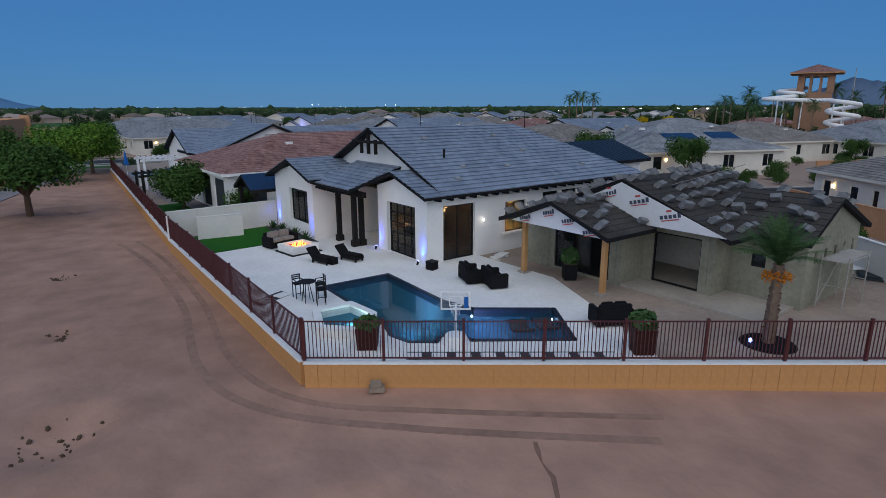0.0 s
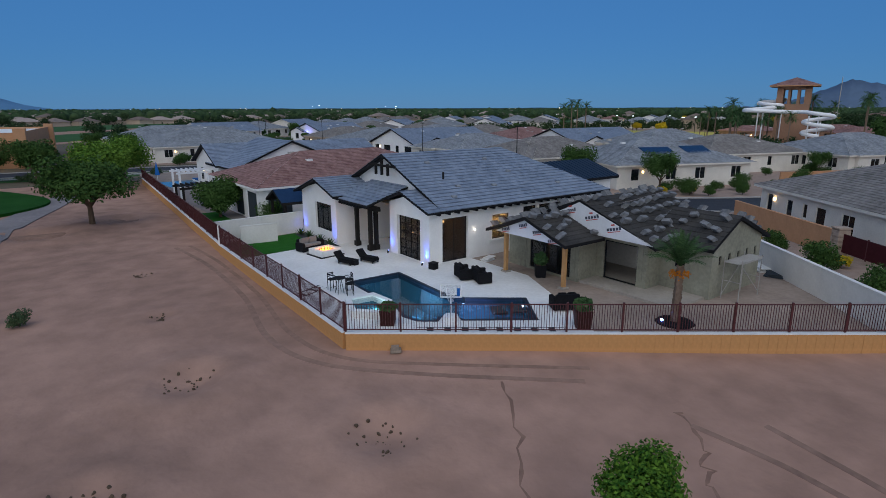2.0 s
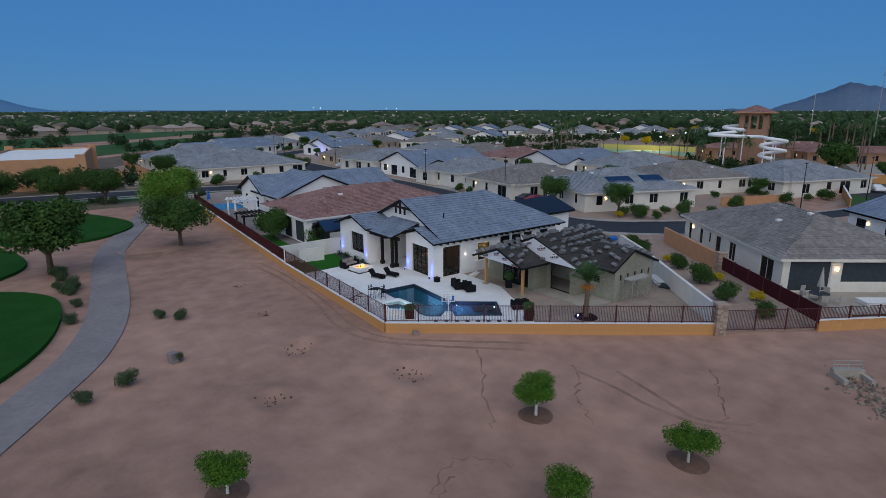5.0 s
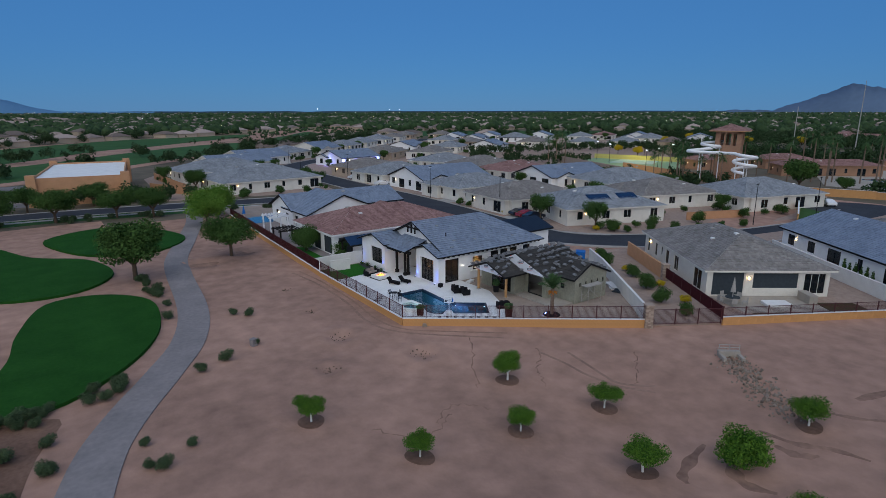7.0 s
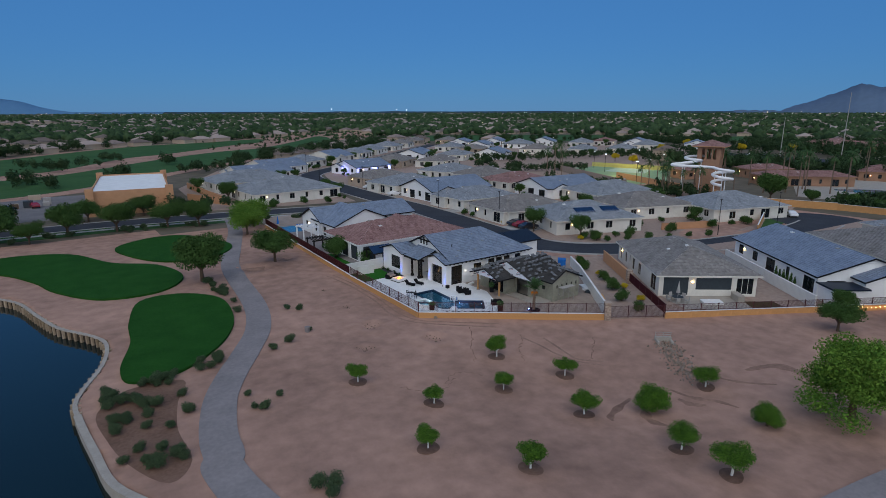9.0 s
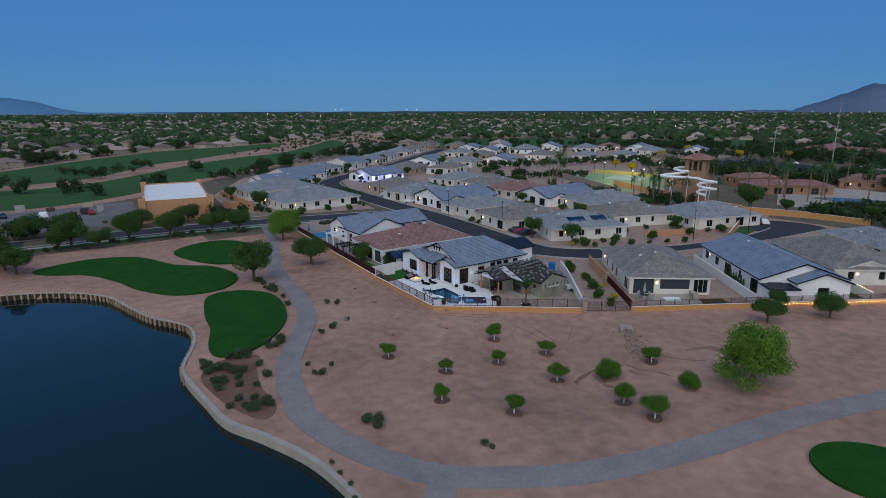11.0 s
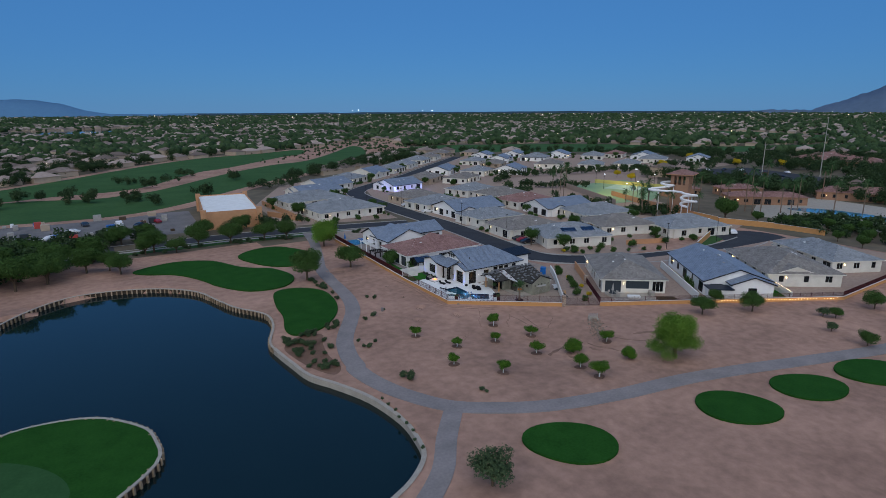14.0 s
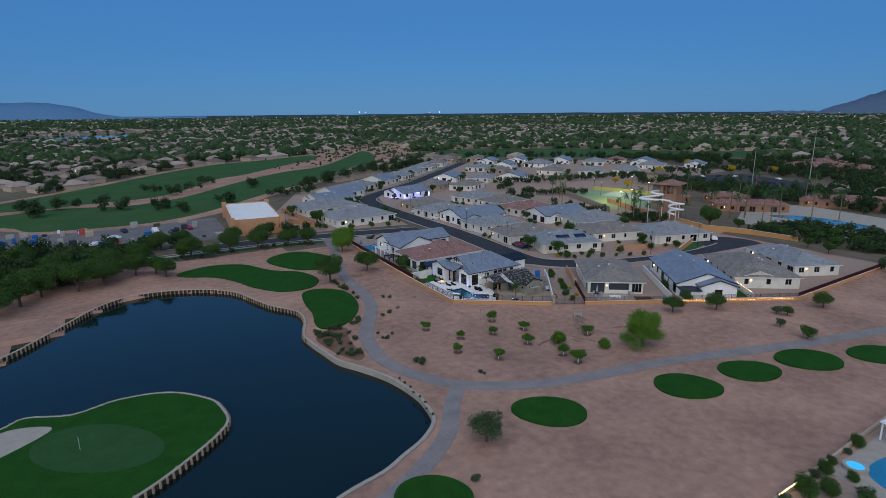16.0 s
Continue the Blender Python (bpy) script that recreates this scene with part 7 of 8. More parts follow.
def club_sofa(x, y, a, w, label, cush=WICKER):
    c = thing("patio_sofa", label, "sofa", pose(x, y, 0.4, 0, 0, a))
    boxpart("base", (-w / 2, -0.4, 0.05, w / 2, 0.4, 0.36), WICKER, c, bevel=0.03)
    boxpart("backrest", (-w / 2, 0.26, 0.3, w / 2, 0.45, 0.85), WICKER, c, bevel=0.03)
    for sg in (-1, 1):
        boxpart("armrest", (sg * w / 2 - 0.1, -0.42, 0.05, sg * w / 2 + 0.1, 0.44, 0.66), WICKER, c, bevel=0.03)
    for i in range(2):
        boxpart("cushion", (-w / 2 + 0.12 + i * (w / 2 - 0.12), -0.38, 0.36, -w / 2 + 0.12 + (i + 1) * (w / 2 - 0.12) - 0.02, 0.26, 0.52), cush, c, bevel=0.04)
    for i in range(2):
        boxpart("back_cushion", (-w / 2 + 0.12 + i * (w / 2 - 0.12), 0.1, 0.5, -w / 2 + 0.12 + (i + 1) * (w / 2 - 0.12) - 0.02, 0.28, 0.9), cush, c, bevel=0.05)


club_sofa(9.85, 4.1, 70, 1.05, "black wicker patio armchair beside its twin")
club_sofa(10.2, 2.95, 70, 1.05, "black wicker patio armchair beside its twin")
club_sofa(10.5, -3.0, 150, 1.2, "black wicker patio sofa at the edge of the patio")
club_sofa(5.55, 16.0, 15, 1.7, "black wicker sofa with grey cushions by the fire", CUSHION)


def fire_pit():
    f = thing("fire_pit", "square white stone fire pit with gas flames", "fire pit", pose(5.85, 14.2, 0.4, 0, 0, 8) @ Matrix.Scale(0.85, 4))
    bm = bmesh.new()
    for d in ((-0.95, -0.95, 0.95, -0.6), (-0.95, 0.6, 0.95, 0.95), (-0.95, -0.6, -0.6, 0.6), (0.6, -0.6, 0.95, 0.6)):
        add_box(bm, d[0], d[1], 0.06, d[2], d[3], 0.5)
    bmesh.ops.remove_doubles(bm, verts=bm.verts[:], dist=0.002)
    part("surround", bm, PAVER, f, "white stone surround")
    boxpart("plinth", (-1.1, -1.1, 0, 1.1, 1.1, 0.06), BLACKTRIM, f)
    boxpart("burner", (-0.6, -0.6, 0.06, 0.6, 0.6, 0.4), WRAPRED, f, "reddish lava rock bed")
    bm = bmesh.new()
    rnd = random.Random(4)
    for i in range(16):
        x, y, h = rnd.uniform(-.4, .4), rnd.uniform(-.4, .4), rnd.uniform(0.08, 0.26)
        add_cyl(bm, (x, y, 0.38), (x + rnd.uniform(-.05, .05), y, 0.42 + h), 0.05, 0.006, 6)
    tagged(part("flame", bm, FIREGLOW, f, "orange gas flames"), kind="stuff")


fire_pit()
lp = new("fire_light", bpy.data.lights.new("fire_light", 'POINT'))
lp.data.energy, lp.data.color, lp.data.shadow_soft_size, lp.location = 18, (1.0, 0.45, 0.12), 0.25, (5.85, 14.2, 1.15)


def bar_set(x, y):
    t = thing("bar_table", "round black metal bar table near the spa", "table", pose(x, y, 0.4) @ Matrix.Scale(0.84, 4))
    bm = bmesh.new()
    add_cyl(bm, (0, 0, 1.0), (0, 0, 1.04), 0.42, 0.42, 24)
    part("tabletop", bm, BLACKTRIM, t)
    for i in range(4):
        a = 0.78 + i * 1.5708
        bm = bmesh.new()
        add_cyl(bm, (math.cos(a) * 0.3, math.sin(a) * 0.3, 0), (math.cos(a) * 0.12, math.sin(a) * 0.12, 1.0), 0.02, 0.02, 6)
        part("leg", bm, BLACKTRIM, t)
    for dx, dy, a in ((-0.1, 0.85, 0), (0.35, -0.75, 160), (0.8, 0.2, 260)):
        c = thing("bar_chair", "tall black metal bar chair at the round table", "chair", pose(x + dx * 0.85, y + dy * 0.85, 0.4, 0, 0, a) @ Matrix.Scale(0.84, 4), "bar chairs")
        boxpart("seat", (-0.22, -0.22, 0.72, 0.22, 0.22, 0.77), WICKER, c)
        for px in (-0.2, 0.2):
            for py in (-0.2, 0.2):
                boxpart("leg", (px - 0.018, py - 0.018, 0, px + 0.018, py + 0.018, 1.15 if py > 0 else 0.95), BLACKTRIM, c)
        for z in (0.9, 1.0, 1.1):
            boxpart("back_slat", (-0.2, 0.19, z, 0.2, 0.21, z + 0.06), BLACKTRIM, c)
        for px in (-0.2, 0.2):
            boxpart("armrest", (px - 0.02, -0.2, 0.93, px + 0.02, 0.2, 0.96), BLACKTRIM, c)
        boxpart("footrest", (-0.2, -0.21, 0.25, 0.2, -0.19, 0.28), BLACKTRIM, c)


bar_set(2.75, 6.0)


def planter(x, y, s, h, label, plant, grow):
    p = thing("planter", label, "planter", pose(x, y, 0.4, 0, 0, -37))
    bm = bmesh.new()
    vs = add_box(bm, -s * 0.86, -s * 0.86, 0, s * 0.86, s * 0.86, h)
    for v in vs[4:]:
        v.co.x *= 1.16
        v.co.y *= 1.16
    part("pot", bm, plant, p)
    boxpart("soil", (-s * 0.9, -s * 0.9, h, s * 0.9, s * 0.9, h + 0.02), BARK, p)
    lm = new("plant", leaf_mesh("plant", 420, [(0, 0, h + grow * 0.4, s * 1.1, s * 1.1, grow * 0.55)], 0.16, PALMLEAF, int(x * 10) + 3, 0.0))
    lm.parent = p


POTRED = mat("dark_red_brown_pot", (0.045, 0.018, 0.016), 0.6, scale=3)
planter(2.45, 0.55, 0.36, 0.75, "tall dark red planter with a spiky plant by the railing", POTRED, 0.22)
planter(9.25, -5.15, 0.36, 0.85, "tall dark red planter with a leafy plant by the railing", POTRED, 0.55)
planter(13.6, 1.6, 0.32, 0.75, "square black planter with a leafy plant by the casita", WICKER, 0.75)


def hoop():
    h = thing("pool_basketball_hoop", "clear poolside basketball hoop on a white pole and base", "basketball hoop", pose(4.95, -0.95, 0.0, 0, 0, -37.6))
    bm = bmesh.new()
    add_cyl(bm, (0, 0, 0.39), (0, 0, 0.7), 0.5, 0.34, 16)
    part("base", bm, PLASTIC_W, h)
    bm = bmesh.new()
    add_cyl(bm, (0, 0, 0.65), (0, 0.05, 1.75), 0.035, 0.035, 8)
    part("pole", bm, PLASTIC_W, h)
    bm = bmesh.new()
    for d in ((-0.5, 1.55, 0.5, 1.6), (-0.5, 2.15, 0.5, 2.2), (-0.5, 1.6, -0.45, 2.15), (0.45, 1.6, 0.5, 2.15), (-0.22, 1.68, 0.22, 1.71), (-0.22, 2.0, 0.22, 2.03), (-0.22, 1.71, -0.19, 2.0), (0.19, 1.71, 0.22, 2.0)):
        add_box(bm, d[0], 0.04, d[1], d[2], 0.075, d[3])
    part("backboard_frame", bm, PLASTIC_W, h)
    boxpart("backboard", (-0.46, 0.052, 1.58, 0.46, 0.062, 2.18), ACRYLIC, h, "clear acrylic backboard")
    boxpart("panel", (0.28, 0.04, 1.62, 0.42, 0.05, 2.0), mat("blue_print", (0.02, 0.12, 0.4), 0.5), h, "blue printed strip")
    bm = bmesh.new()
    for i in range(20):
        a, b = 6.2832 * i / 20, 6.2832 * (i + 1) / 20
        add_cyl(bm, (math.cos(a) * 0.2, 0.28 + math.sin(a) * 0.2, 1.62), (math.cos(b) * 0.2, 0.28 + math.sin(b) * 0.2, 1.62), 0.012, 0.012, 5)
    for i in range(10):
        a = 6.2832 * i / 10
        add_cyl(bm, (math.cos(a) * 0.2, 0.28 + math.sin(a) * 0.2, 1.62), (math.cos(a + .4) * 0.12, 0.28 + math.sin(a + .4) * 0.12, 1.28), 0.006, 0.006, 4)
    tagged(part("rim", bm, PLASTIC_W, h, "rim with a white net"), kind="stuff")


hoop()
# stepping pads in a dark gravel strip along the front railing
slab("gravel_strip", [(2.9, -1.05), (8.2, -5.1), (8.55, -4.65), (3.25, -0.6)], 0.412, 0.06, ASPHALT, (), "dark gravel strip with pale stepping pads", "gravel strip")
for i in range(9):
    m = pose(3.25 + i * 0.62, -1.0 - i * 0.474, 0.40, 0, 0, -37.4)
    tagged(boxpart("stepping_stone", (-0.24, -0.2, 0, 0.24, 0.2, 0.04), PAVER, None, m=m, bevel=0.01), "square pale stepping stone in dark gravel", "stepping stone", "stepping stones by the railing")
slab("gravel_strip", [(1.0, 6.6), (2.6, 7.3), (2.4, 8.0), (0.9, 7.3)], 0.412, 0.06, ASPHALT, (), "dark gravel strip by the bar table", "gravel strip")
for i in range(2):
    tagged(boxpart("stepping_stone", (-0.3, -0.25, 0, 0.3, 0.25, 0.04), PAVER, None, m=pose(1.4 + i * 0.8, 7.1 + i * 0.3, 0.40, 0, 0, 20), bevel=0.01), "square pale stepping stone in dark gravel", "stepping stone", "stepping stones by the table")


def pool_lounger(x, y, a):
    p = thing("pool_lounger", "dark moulded lounger lying in the shallow shelf", "lounger", pose(x, y, 0.22, 0, 0, a), "loungers in the pool")
    bm = bmesh.new()
    pts = [(-0.8, 0.32), (-0.45, 0.12), (0.0, 0.02), (0.4, 0.16), (0.8, 0.05)]
    rows = []
    for px, pz in pts:
        rows.append([bm.verts.new((px, py, pz + dz)) for py in (-0.32, 0.32) for dz in (0, 0.09)])
    for r, q in zip(rows, rows[1:]):
        for i, j in ((0, 1), (1, 3), (3, 2), (2, 0)):
            bm.faces.new((r[i], r[j], q[j], q[i]))
    for r in (rows[0], rows[-1]):
        bm.faces.new((r[0], r[1], r[3], r[2]))
    bmesh.ops.recalc_face_normals(bm, faces=bm.faces[:])
    part("shell", bm, SCREEN, p, smooth=True)


pool_lounger(8.6, -1.6, 60)
pool_lounger(7.7, -1.2, 60)
AGAVE = thing("agave", "spiky green agave in the dark planting bed", "plant", pose(7.25, 18.0, 0.42))
bm = bmesh.new()
for i in range(26):
    a, el = i * 2.4, 0.35 + 0.04 * i
    d = Vector((math.cos(a) * math.cos(el), math.sin(a) * math.cos(el), math.sin(el)))
    s = Vector((-math.sin(a), math.cos(a), 0)) * 0.05
    bm.faces.new([bm.verts.new(v) for v in (Vector((0, 0, 0.02)) - s, Vector((0, 0, 0.02)) + s, d * 0.35 + s * 0.9, d * 0.62, d * 0.35 - s * 0.9)])
part("leaf", bm, PALMLEAF, AGAVE)
for x, y in ((7.2, 16.3), (7.15, 19.8), (7.0, 21.0), (1.4, 19.5)):
    copy_thing(AGAVE, pose(x, y, 0.42))

# ---- building site clutter ----
def scaffold(x, y, a):
    s = thing("scaffold", "tubular steel scaffold against the grey end wall", "scaffold", pose(x, y, 0.36, 0, 0, a))
    for px in (0, 2.1):
        for py in (0, -0.9):
            bm = bmesh.new()
            add_cyl(bm, (px, py, 0), (px, py, 2.2), 0.025, 0.025, 6)
            part("upright", bm, CURB, s)
    for (a0, b0) in (((0, 0, 2.0), (2.1, 0, 2.0)), ((0, -0.9, 2.0), (2.1, -0.9, 2.0)), ((0, 0, 0.2), (2.1, 0, 1.9)), ((0, -0.9, 1.9), (2.1, -0.9, 0.2)), ((0, 0, 1.0), (0, -0.9, 1.0)), ((2.1, 0, 1.0), (2.1, -0.9, 1.0))):
        bm = bmesh.new()
        add_cyl(bm, a0, b0, 0.02, 0.02, 6)
        part("brace", bm, CURB, s)
    boxpart("plank", (-0.2, -0.85, 2.0, 2.4, -0.1, 2.05), CURB, s)


scaffold(18.3, -6.8, 0)
scaffold(22.9, -5.2, 40)
for x, y, w, d, h, a, m, lab, nm in ((26.0, -5.2, 2.4, 1.2, 0.25, 50, PAVER, "heap of pale scrap sheets on the dirt", "scrap_pile"), (25.0, -6.6, 1.4, 0.9, 0.18, 20, SCREEN, "heap of dark scrap on the dirt", "scrap_pile"), (24.8, -9.0, 2.2, 0.3, 0.06, 45, TIMBER, "planks lying on the dirt", "plank_pile"), (23.4, -10.6, 2.4, 0.25, 0.06, 55, DARKWOOD, "planks lying on the dirt", "plank_pile"), (13.8, 6.4, 0.9, 0.5, 0.2, 10, PAVER, "pale bags lying by the house wall", "bag_pile")):
    t = thing(nm, lab, "debris", pose(x, y, 0.36, 0, 0, a))
    rnd = random.Random(int(x * 10))
    for k in range(5):
        o = rnd.uniform(-.2, .2)
        boxpart("piece", (-w / 2 + o, -d / 2 + rnd.uniform(-.15, .15), h * k / 5, w / 2 + o, d / 2, h * (k + 1) / 5), m, t, m=pose(0, 0, 0, 0, 0, rnd.uniform(-14, 14)))


def crate(x, y, z, w, d, h, m, label, name, cat, a=0):
    t = thing(name, label, cat, pose(x, y, z, 0, 0, a))
    boxpart("body", (-w / 2, -d / 2, 0, w / 2, d / 2, h * 0.92), m, t, bevel=0.03)
    boxpart("lid", (-w / 2 - 0.03, -d / 2 - 0.03, h * 0.92, w / 2 + 0.03, d / 2 + 0.03, h), m, t, bevel=0.02)
    return t


BLUEP = mat("blue_plastic", (0.02, 0.13, 0.42), 0.5, scale=2)
crate(29.2, 2.6, 0.36, 1.2, 1.2, 2.3, BLUEP, "blue portable site toilet by the white wall", "portable_toilet", "toilet", 40)
crate(16.9, 6.3, 0.36, 0.75, 0.75, 1.1, SCREEN, "dark grey bin beside the house wall", "waste_bin", "bin")
crate(18.3, 6.4, 0.36, 0.75, 0.75, 1.1, SCREEN, "dark grey bin beside the house wall", "waste_bin", "bin")
pl = thing("pallet", "wooden pallet leaning on the white wall", "pallet", pose(26.0, -5.95, 0.36, 0, 0, 52.4))
for i in range(6):
    boxpart("slat", (-0.5, 0.0, 0.05 + i * 0.2, 0.5, 0.03, 0.18 + i * 0.2), BARK, pl)
for i in (-0.45, 0, 0.45):
    boxpart("runner", (i - 0.05, 0.03, 0.0, i + 0.05, 0.12, 1.2), BARK, pl)
MULCH = tagged(part("mulch_ring", (lambda b: (add_cyl(b, (13.2, -7.3, 0.3), (13.2, -7.3, 0.43), 0.95, 0.8, 20), b)[1])(bmesh.new()), WICKER), "dark mulch ring round the palm", "mulch", "", "structure")
up = thing("uplight", "small spotlight with a violet-blue lens by the palm", "spotlight", pose(12.6, -7.0, 0.43))
bm = bmesh.new()
bmesh.ops.create_icosphere(bm, subdivisions=2, radius=0.07, matrix=Matrix.Translation((0, 0, 0.12)))
part("lens", bm, BLUEGLOW, up)

SAND_TRACK = mat("tracked_sand", (0.185, 0.114, 0.089), 0.95, scale=0.3, color2=(0.37, 0.228, 0.175), bump=0.03, bscale=4)


# ---- on the sand ----
def rubble(name, label, spots, seed, mt=ROCK, zf=ground_z):
    rnd = random.Random(seed)
    bm = bmesh.new()
    for x, y, r in spots:
        m = Matrix.Translation((x, y, zf(x, y) + r * 0.3)) @ Euler((rnd.random() * 6, rnd.random() * 6, rnd.random() * 6)).to_matrix().to_4x4() @ Matrix.Diagonal((r, r * rnd.uniform(.6, 1), r * rnd.uniform(.4, .8), 1))
        n0 = len(bm.verts)
        bmesh.ops.create_icosphere(bm, subdivisions=1, radius=1, matrix=m)
        bm.verts.ensure_lookup_table()
        for v in bm.verts[n0:]:
            v.co += Vector((rnd.uniform(-.2, .2), rnd.uniform(-.2, .2), rnd.uniform(-.2, .2))) * r
    return tagged(part(name, bm, mt), label, "rubble", "", "stuff")


rnd = random.Random(77)
rubble("riprap", "grey rubble apron spreading from the concrete outlet", [(18.6 - t * 5.6 + rnd.gauss(0, .75), -22.6 - t * 7.5 + rnd.gauss(0, .75), rnd.uniform(.06, .18)) for t in (rnd.random() for _ in range(480))], 1)
out = thing("outlet_headwall", "pale concrete drain outlet with a rail", "headwall", pose(18.7, -22.6, -0.5, 0, 0, -40))
bm = bmesh.new()
add_box(bm, -0.9, -0.2, -0.3, 0.9, 0.2, 0.9)
add_box(bm, -0.9, -1.2, -0.3, -0.65, -0.2, 0.7)
add_box(bm, 0.65, -1.2, -0.3, 0.9, -0.2, 0.7)
part("wall", bm, CONC, out)
for z in (1.15, 1.4):
    boxpart("rail", (-0.9, -0.02, z, 0.9, 0.02, z + 0.04), CURB, out)
for x in (-0.85, 0, 0.85):
    boxpart("post", (x - 0.02, -0.02, 0.9, x + 0.02, 0.02, 1.45), CURB, out)
for i in (3, 6):
    px, py, r = PITS[i]
    slab("scrape", blob(px, py, r * 0.8, r * 0.5, i, wob=0.25), 0.012, 0.2, SAND_TRACK, (), "dark scraped patch in the sand", "ground", relief=ground_z)
for i, (px, py, r) in enumerate(PITS[:3] + PITS[4:6]):
    rubble("debris", "dark roots and clods in a shallow scrape", [(px + rnd.gauss(0, r * .33), py + rnd.gauss(0, r * .33), rnd.uniform(.03, .10)) for _ in range(26)], 30 + i, BARK)
stone = thing("stone_block", "loose grey concrete blocks against the orange wall", "block", pose(1.5, -1.6, 0.02, 0, 0, -30) @ Matrix.Scale(0.78, 4))
boxpart("lower_block", (-0.3, -0.2, 0, 0.3, 0.2, 0.2), ROCK, stone, bevel=0.02)
boxpart("upper_block", (-0.24, -0.16, 0.2, 0.18, 0.16, 0.38), ROCK, stone, bevel=0.02)
crate(-13.4, 3.8, 0.0, 0.5, 0.5, 0.7, PATHM, "pale grey utility box standing on the sand", "utility_box", "box", 20)
for line, w in zip([[(5.7, -27.8), (3.8, -28.1), (1.6, -28.7), (1.0, -29.4)], [(6.5, -29.1), (4.4, -30.3), (3.5, -31.6), (3.9, -33.1)], [(9.8, -29.3), (9.9, -31.6), (10.8, -33.3), (11.1, -35.3)], [(8.8, -30.8), (8.7, -32.2), (9.5, -33.1)], [(14.9, -30.5), (16.0, -33.2), (18.0, -35.4)], [(18.7, -32.1), (22.0, -33.5), (22.2, -36.0), (20.9, -38.0)]], (0.9, 1.1, 0.7, 0.9, 0.5, 1.6)):
    ribbon("damp_track", smooth_loop(line, 6, False), lambda t, w=w: w * (0.2 + 0.8 * math.sin(3.14 * min(max(t, 0.04), 0.96)) * (0.7 + 0.3 * math.sin(t * 19))), 0.012, SAND_DAMP, "faint damp stain in the sand where water has flowed", "ground", ground=ground_z, thick=0.15)
for line, w in (([(-1.6, 24), (-1.0, 17.3), (-1.2, 9.8), (-2.2, 3.4), (-1.5, -0.5), (1.5, -4.0), (6, -8)], 0.30), ([(-0.6, 24), (-0.2, 17.7), (-0.4, 9.9), (-1.2, 3.3), (-0.5, -0.6), (2.4, -3.6), (7, -7.4)], 0.26), ([(6.6, -12.0), (6.9, -14.6), (6.9, -17.0), (7.5, -19.6), (9, -22)], 0.26), ([(8.6, -13.5), (8.2, -16.2), (7.9, -18.1), (8.0, -19.6), (9.8, -21.6)], 0.26)):
    ribbon("tyre_track", smooth_loop(line, 10, False), w, 0.012, SAND_TRACK, "faint tyre track pressed into the sand", "ground", ground=ground_z, thick=0.15)
crk = random.Random(41)
for line in ([(7.1, -11.3), (5.6, -13.0), (4.2, -14.2), (3.0, -16.2)], [(13.3, -17.1), (11.0, -19.0), (8.9, -20.3)], [(3.5, -6.3), (0.7, -10.0), (-2.0, -13.7)], [(-6.0, -15.5), (-9.0, -17.0), (-11.5, -14.5)], [(-7.5, -16.2), (-5.0, -14.6), (-3.0, -16.5)]):
    pts = [(x + crk.uniform(-.22, .22), y + crk.uniform(-.22, .22)) for x, y in smooth_loop(line, 8, False)]
    ribbon("runnel", pts, lambda t: 0.09 + 0.06 * math.sin(t * 37), 0.010, SAND_DAMP, "narrow crooked runnel washed into the sand", "ground", ground=ground_z, thick=0.12)
for i, (x, y) in enumerate(((0.9, -14.0), (-14.5, -11.1), (-10.4, -30.7), (-15.2, -24.2), (-3.2, -19.7), (-10.7, -18.6), (-0.1, -27.1), (0.8, -40), (4.2, -20.9), (1.2, -35.8), (12.6, -31.3))):
    slab("tree_basin", blob(x, y, 0.95, 0.85, i), 0.03, 0.2, SAND_WET, (), "dark damp watering basin round a tree", "ground", relief=ground_z)

slab("planting_bed", smooth_loop([(-33.0, 0.3), (-28.2, -0.6), (-29.6, -5.0), (-30.6, -10.0), (-30.6, -15.0), (-32.6, -17.0), (-34.6, -13.0), (-35.6, -8.0), (-35.8, -3.0)], 4), 0.015, 0.2, SAND_WET, (), "dark planted bank between the lake and the path", "planting bed", relief=ground_z)

# ---- neighbours' yards ----
def pergola(x, y, w, d, h, m, label, a=0):
    p = thing("pergola", label, "pergola", pose(x, y, 0.3, 0, 0, a))
    for px in (-w / 2, w / 2):
        for py in (-d / 2, d / 2):
            boxpart("post", (px - 0.1, py - 0.1, 0, px + 0.1, py + 0.1, h), m, p)
    for py in (-d / 2, d / 2):
        boxpart("beam", (-w / 2 - 0.3, py - 0.08, h, w / 2 + 0.3, py + 0.08, h + 0.2), m, p)
    n = int(w / 0.45)
    for i in range(n + 1):
        px = -w / 2 + w * i / n
        boxpart("slat", (px - 0.05, -d / 2 - 0.3, h + 0.2, px + 0.05, d / 2 + 0.3, h + 0.34), m, p)


pergola(5.6, 48.6, 3.0, 3.4, 2.8, PLASTIC_W, "white pergola beside a pool")
pergola(3.9, 39.5, 3.0, 3.0, 2.2, DARKWOOD, "dark timber pergola over a patio")
gz = thing("gazebo", "dark timber gazebo with a blue metal roof", "gazebo", pose(8.3, 24.6, 0.35))
for px in (-1.6, 1.6):
    for py in (-1.4, 1.4):
        boxpart("post", (px - 0.1, py - 0.1, 0, px + 0.1, py + 0.1, 2.4), DARKWOOD, gz)
roof(gz, gable_planes(-1.6, -1.4, 1.6, 1.4, 2.6, 0.5, 'x', 0.4), mat("blue_metal_roof", (0.02, 0.045, 0.10), 0.4, metal=0.2), DARKWOOD, course=3.0, lift=0.0)
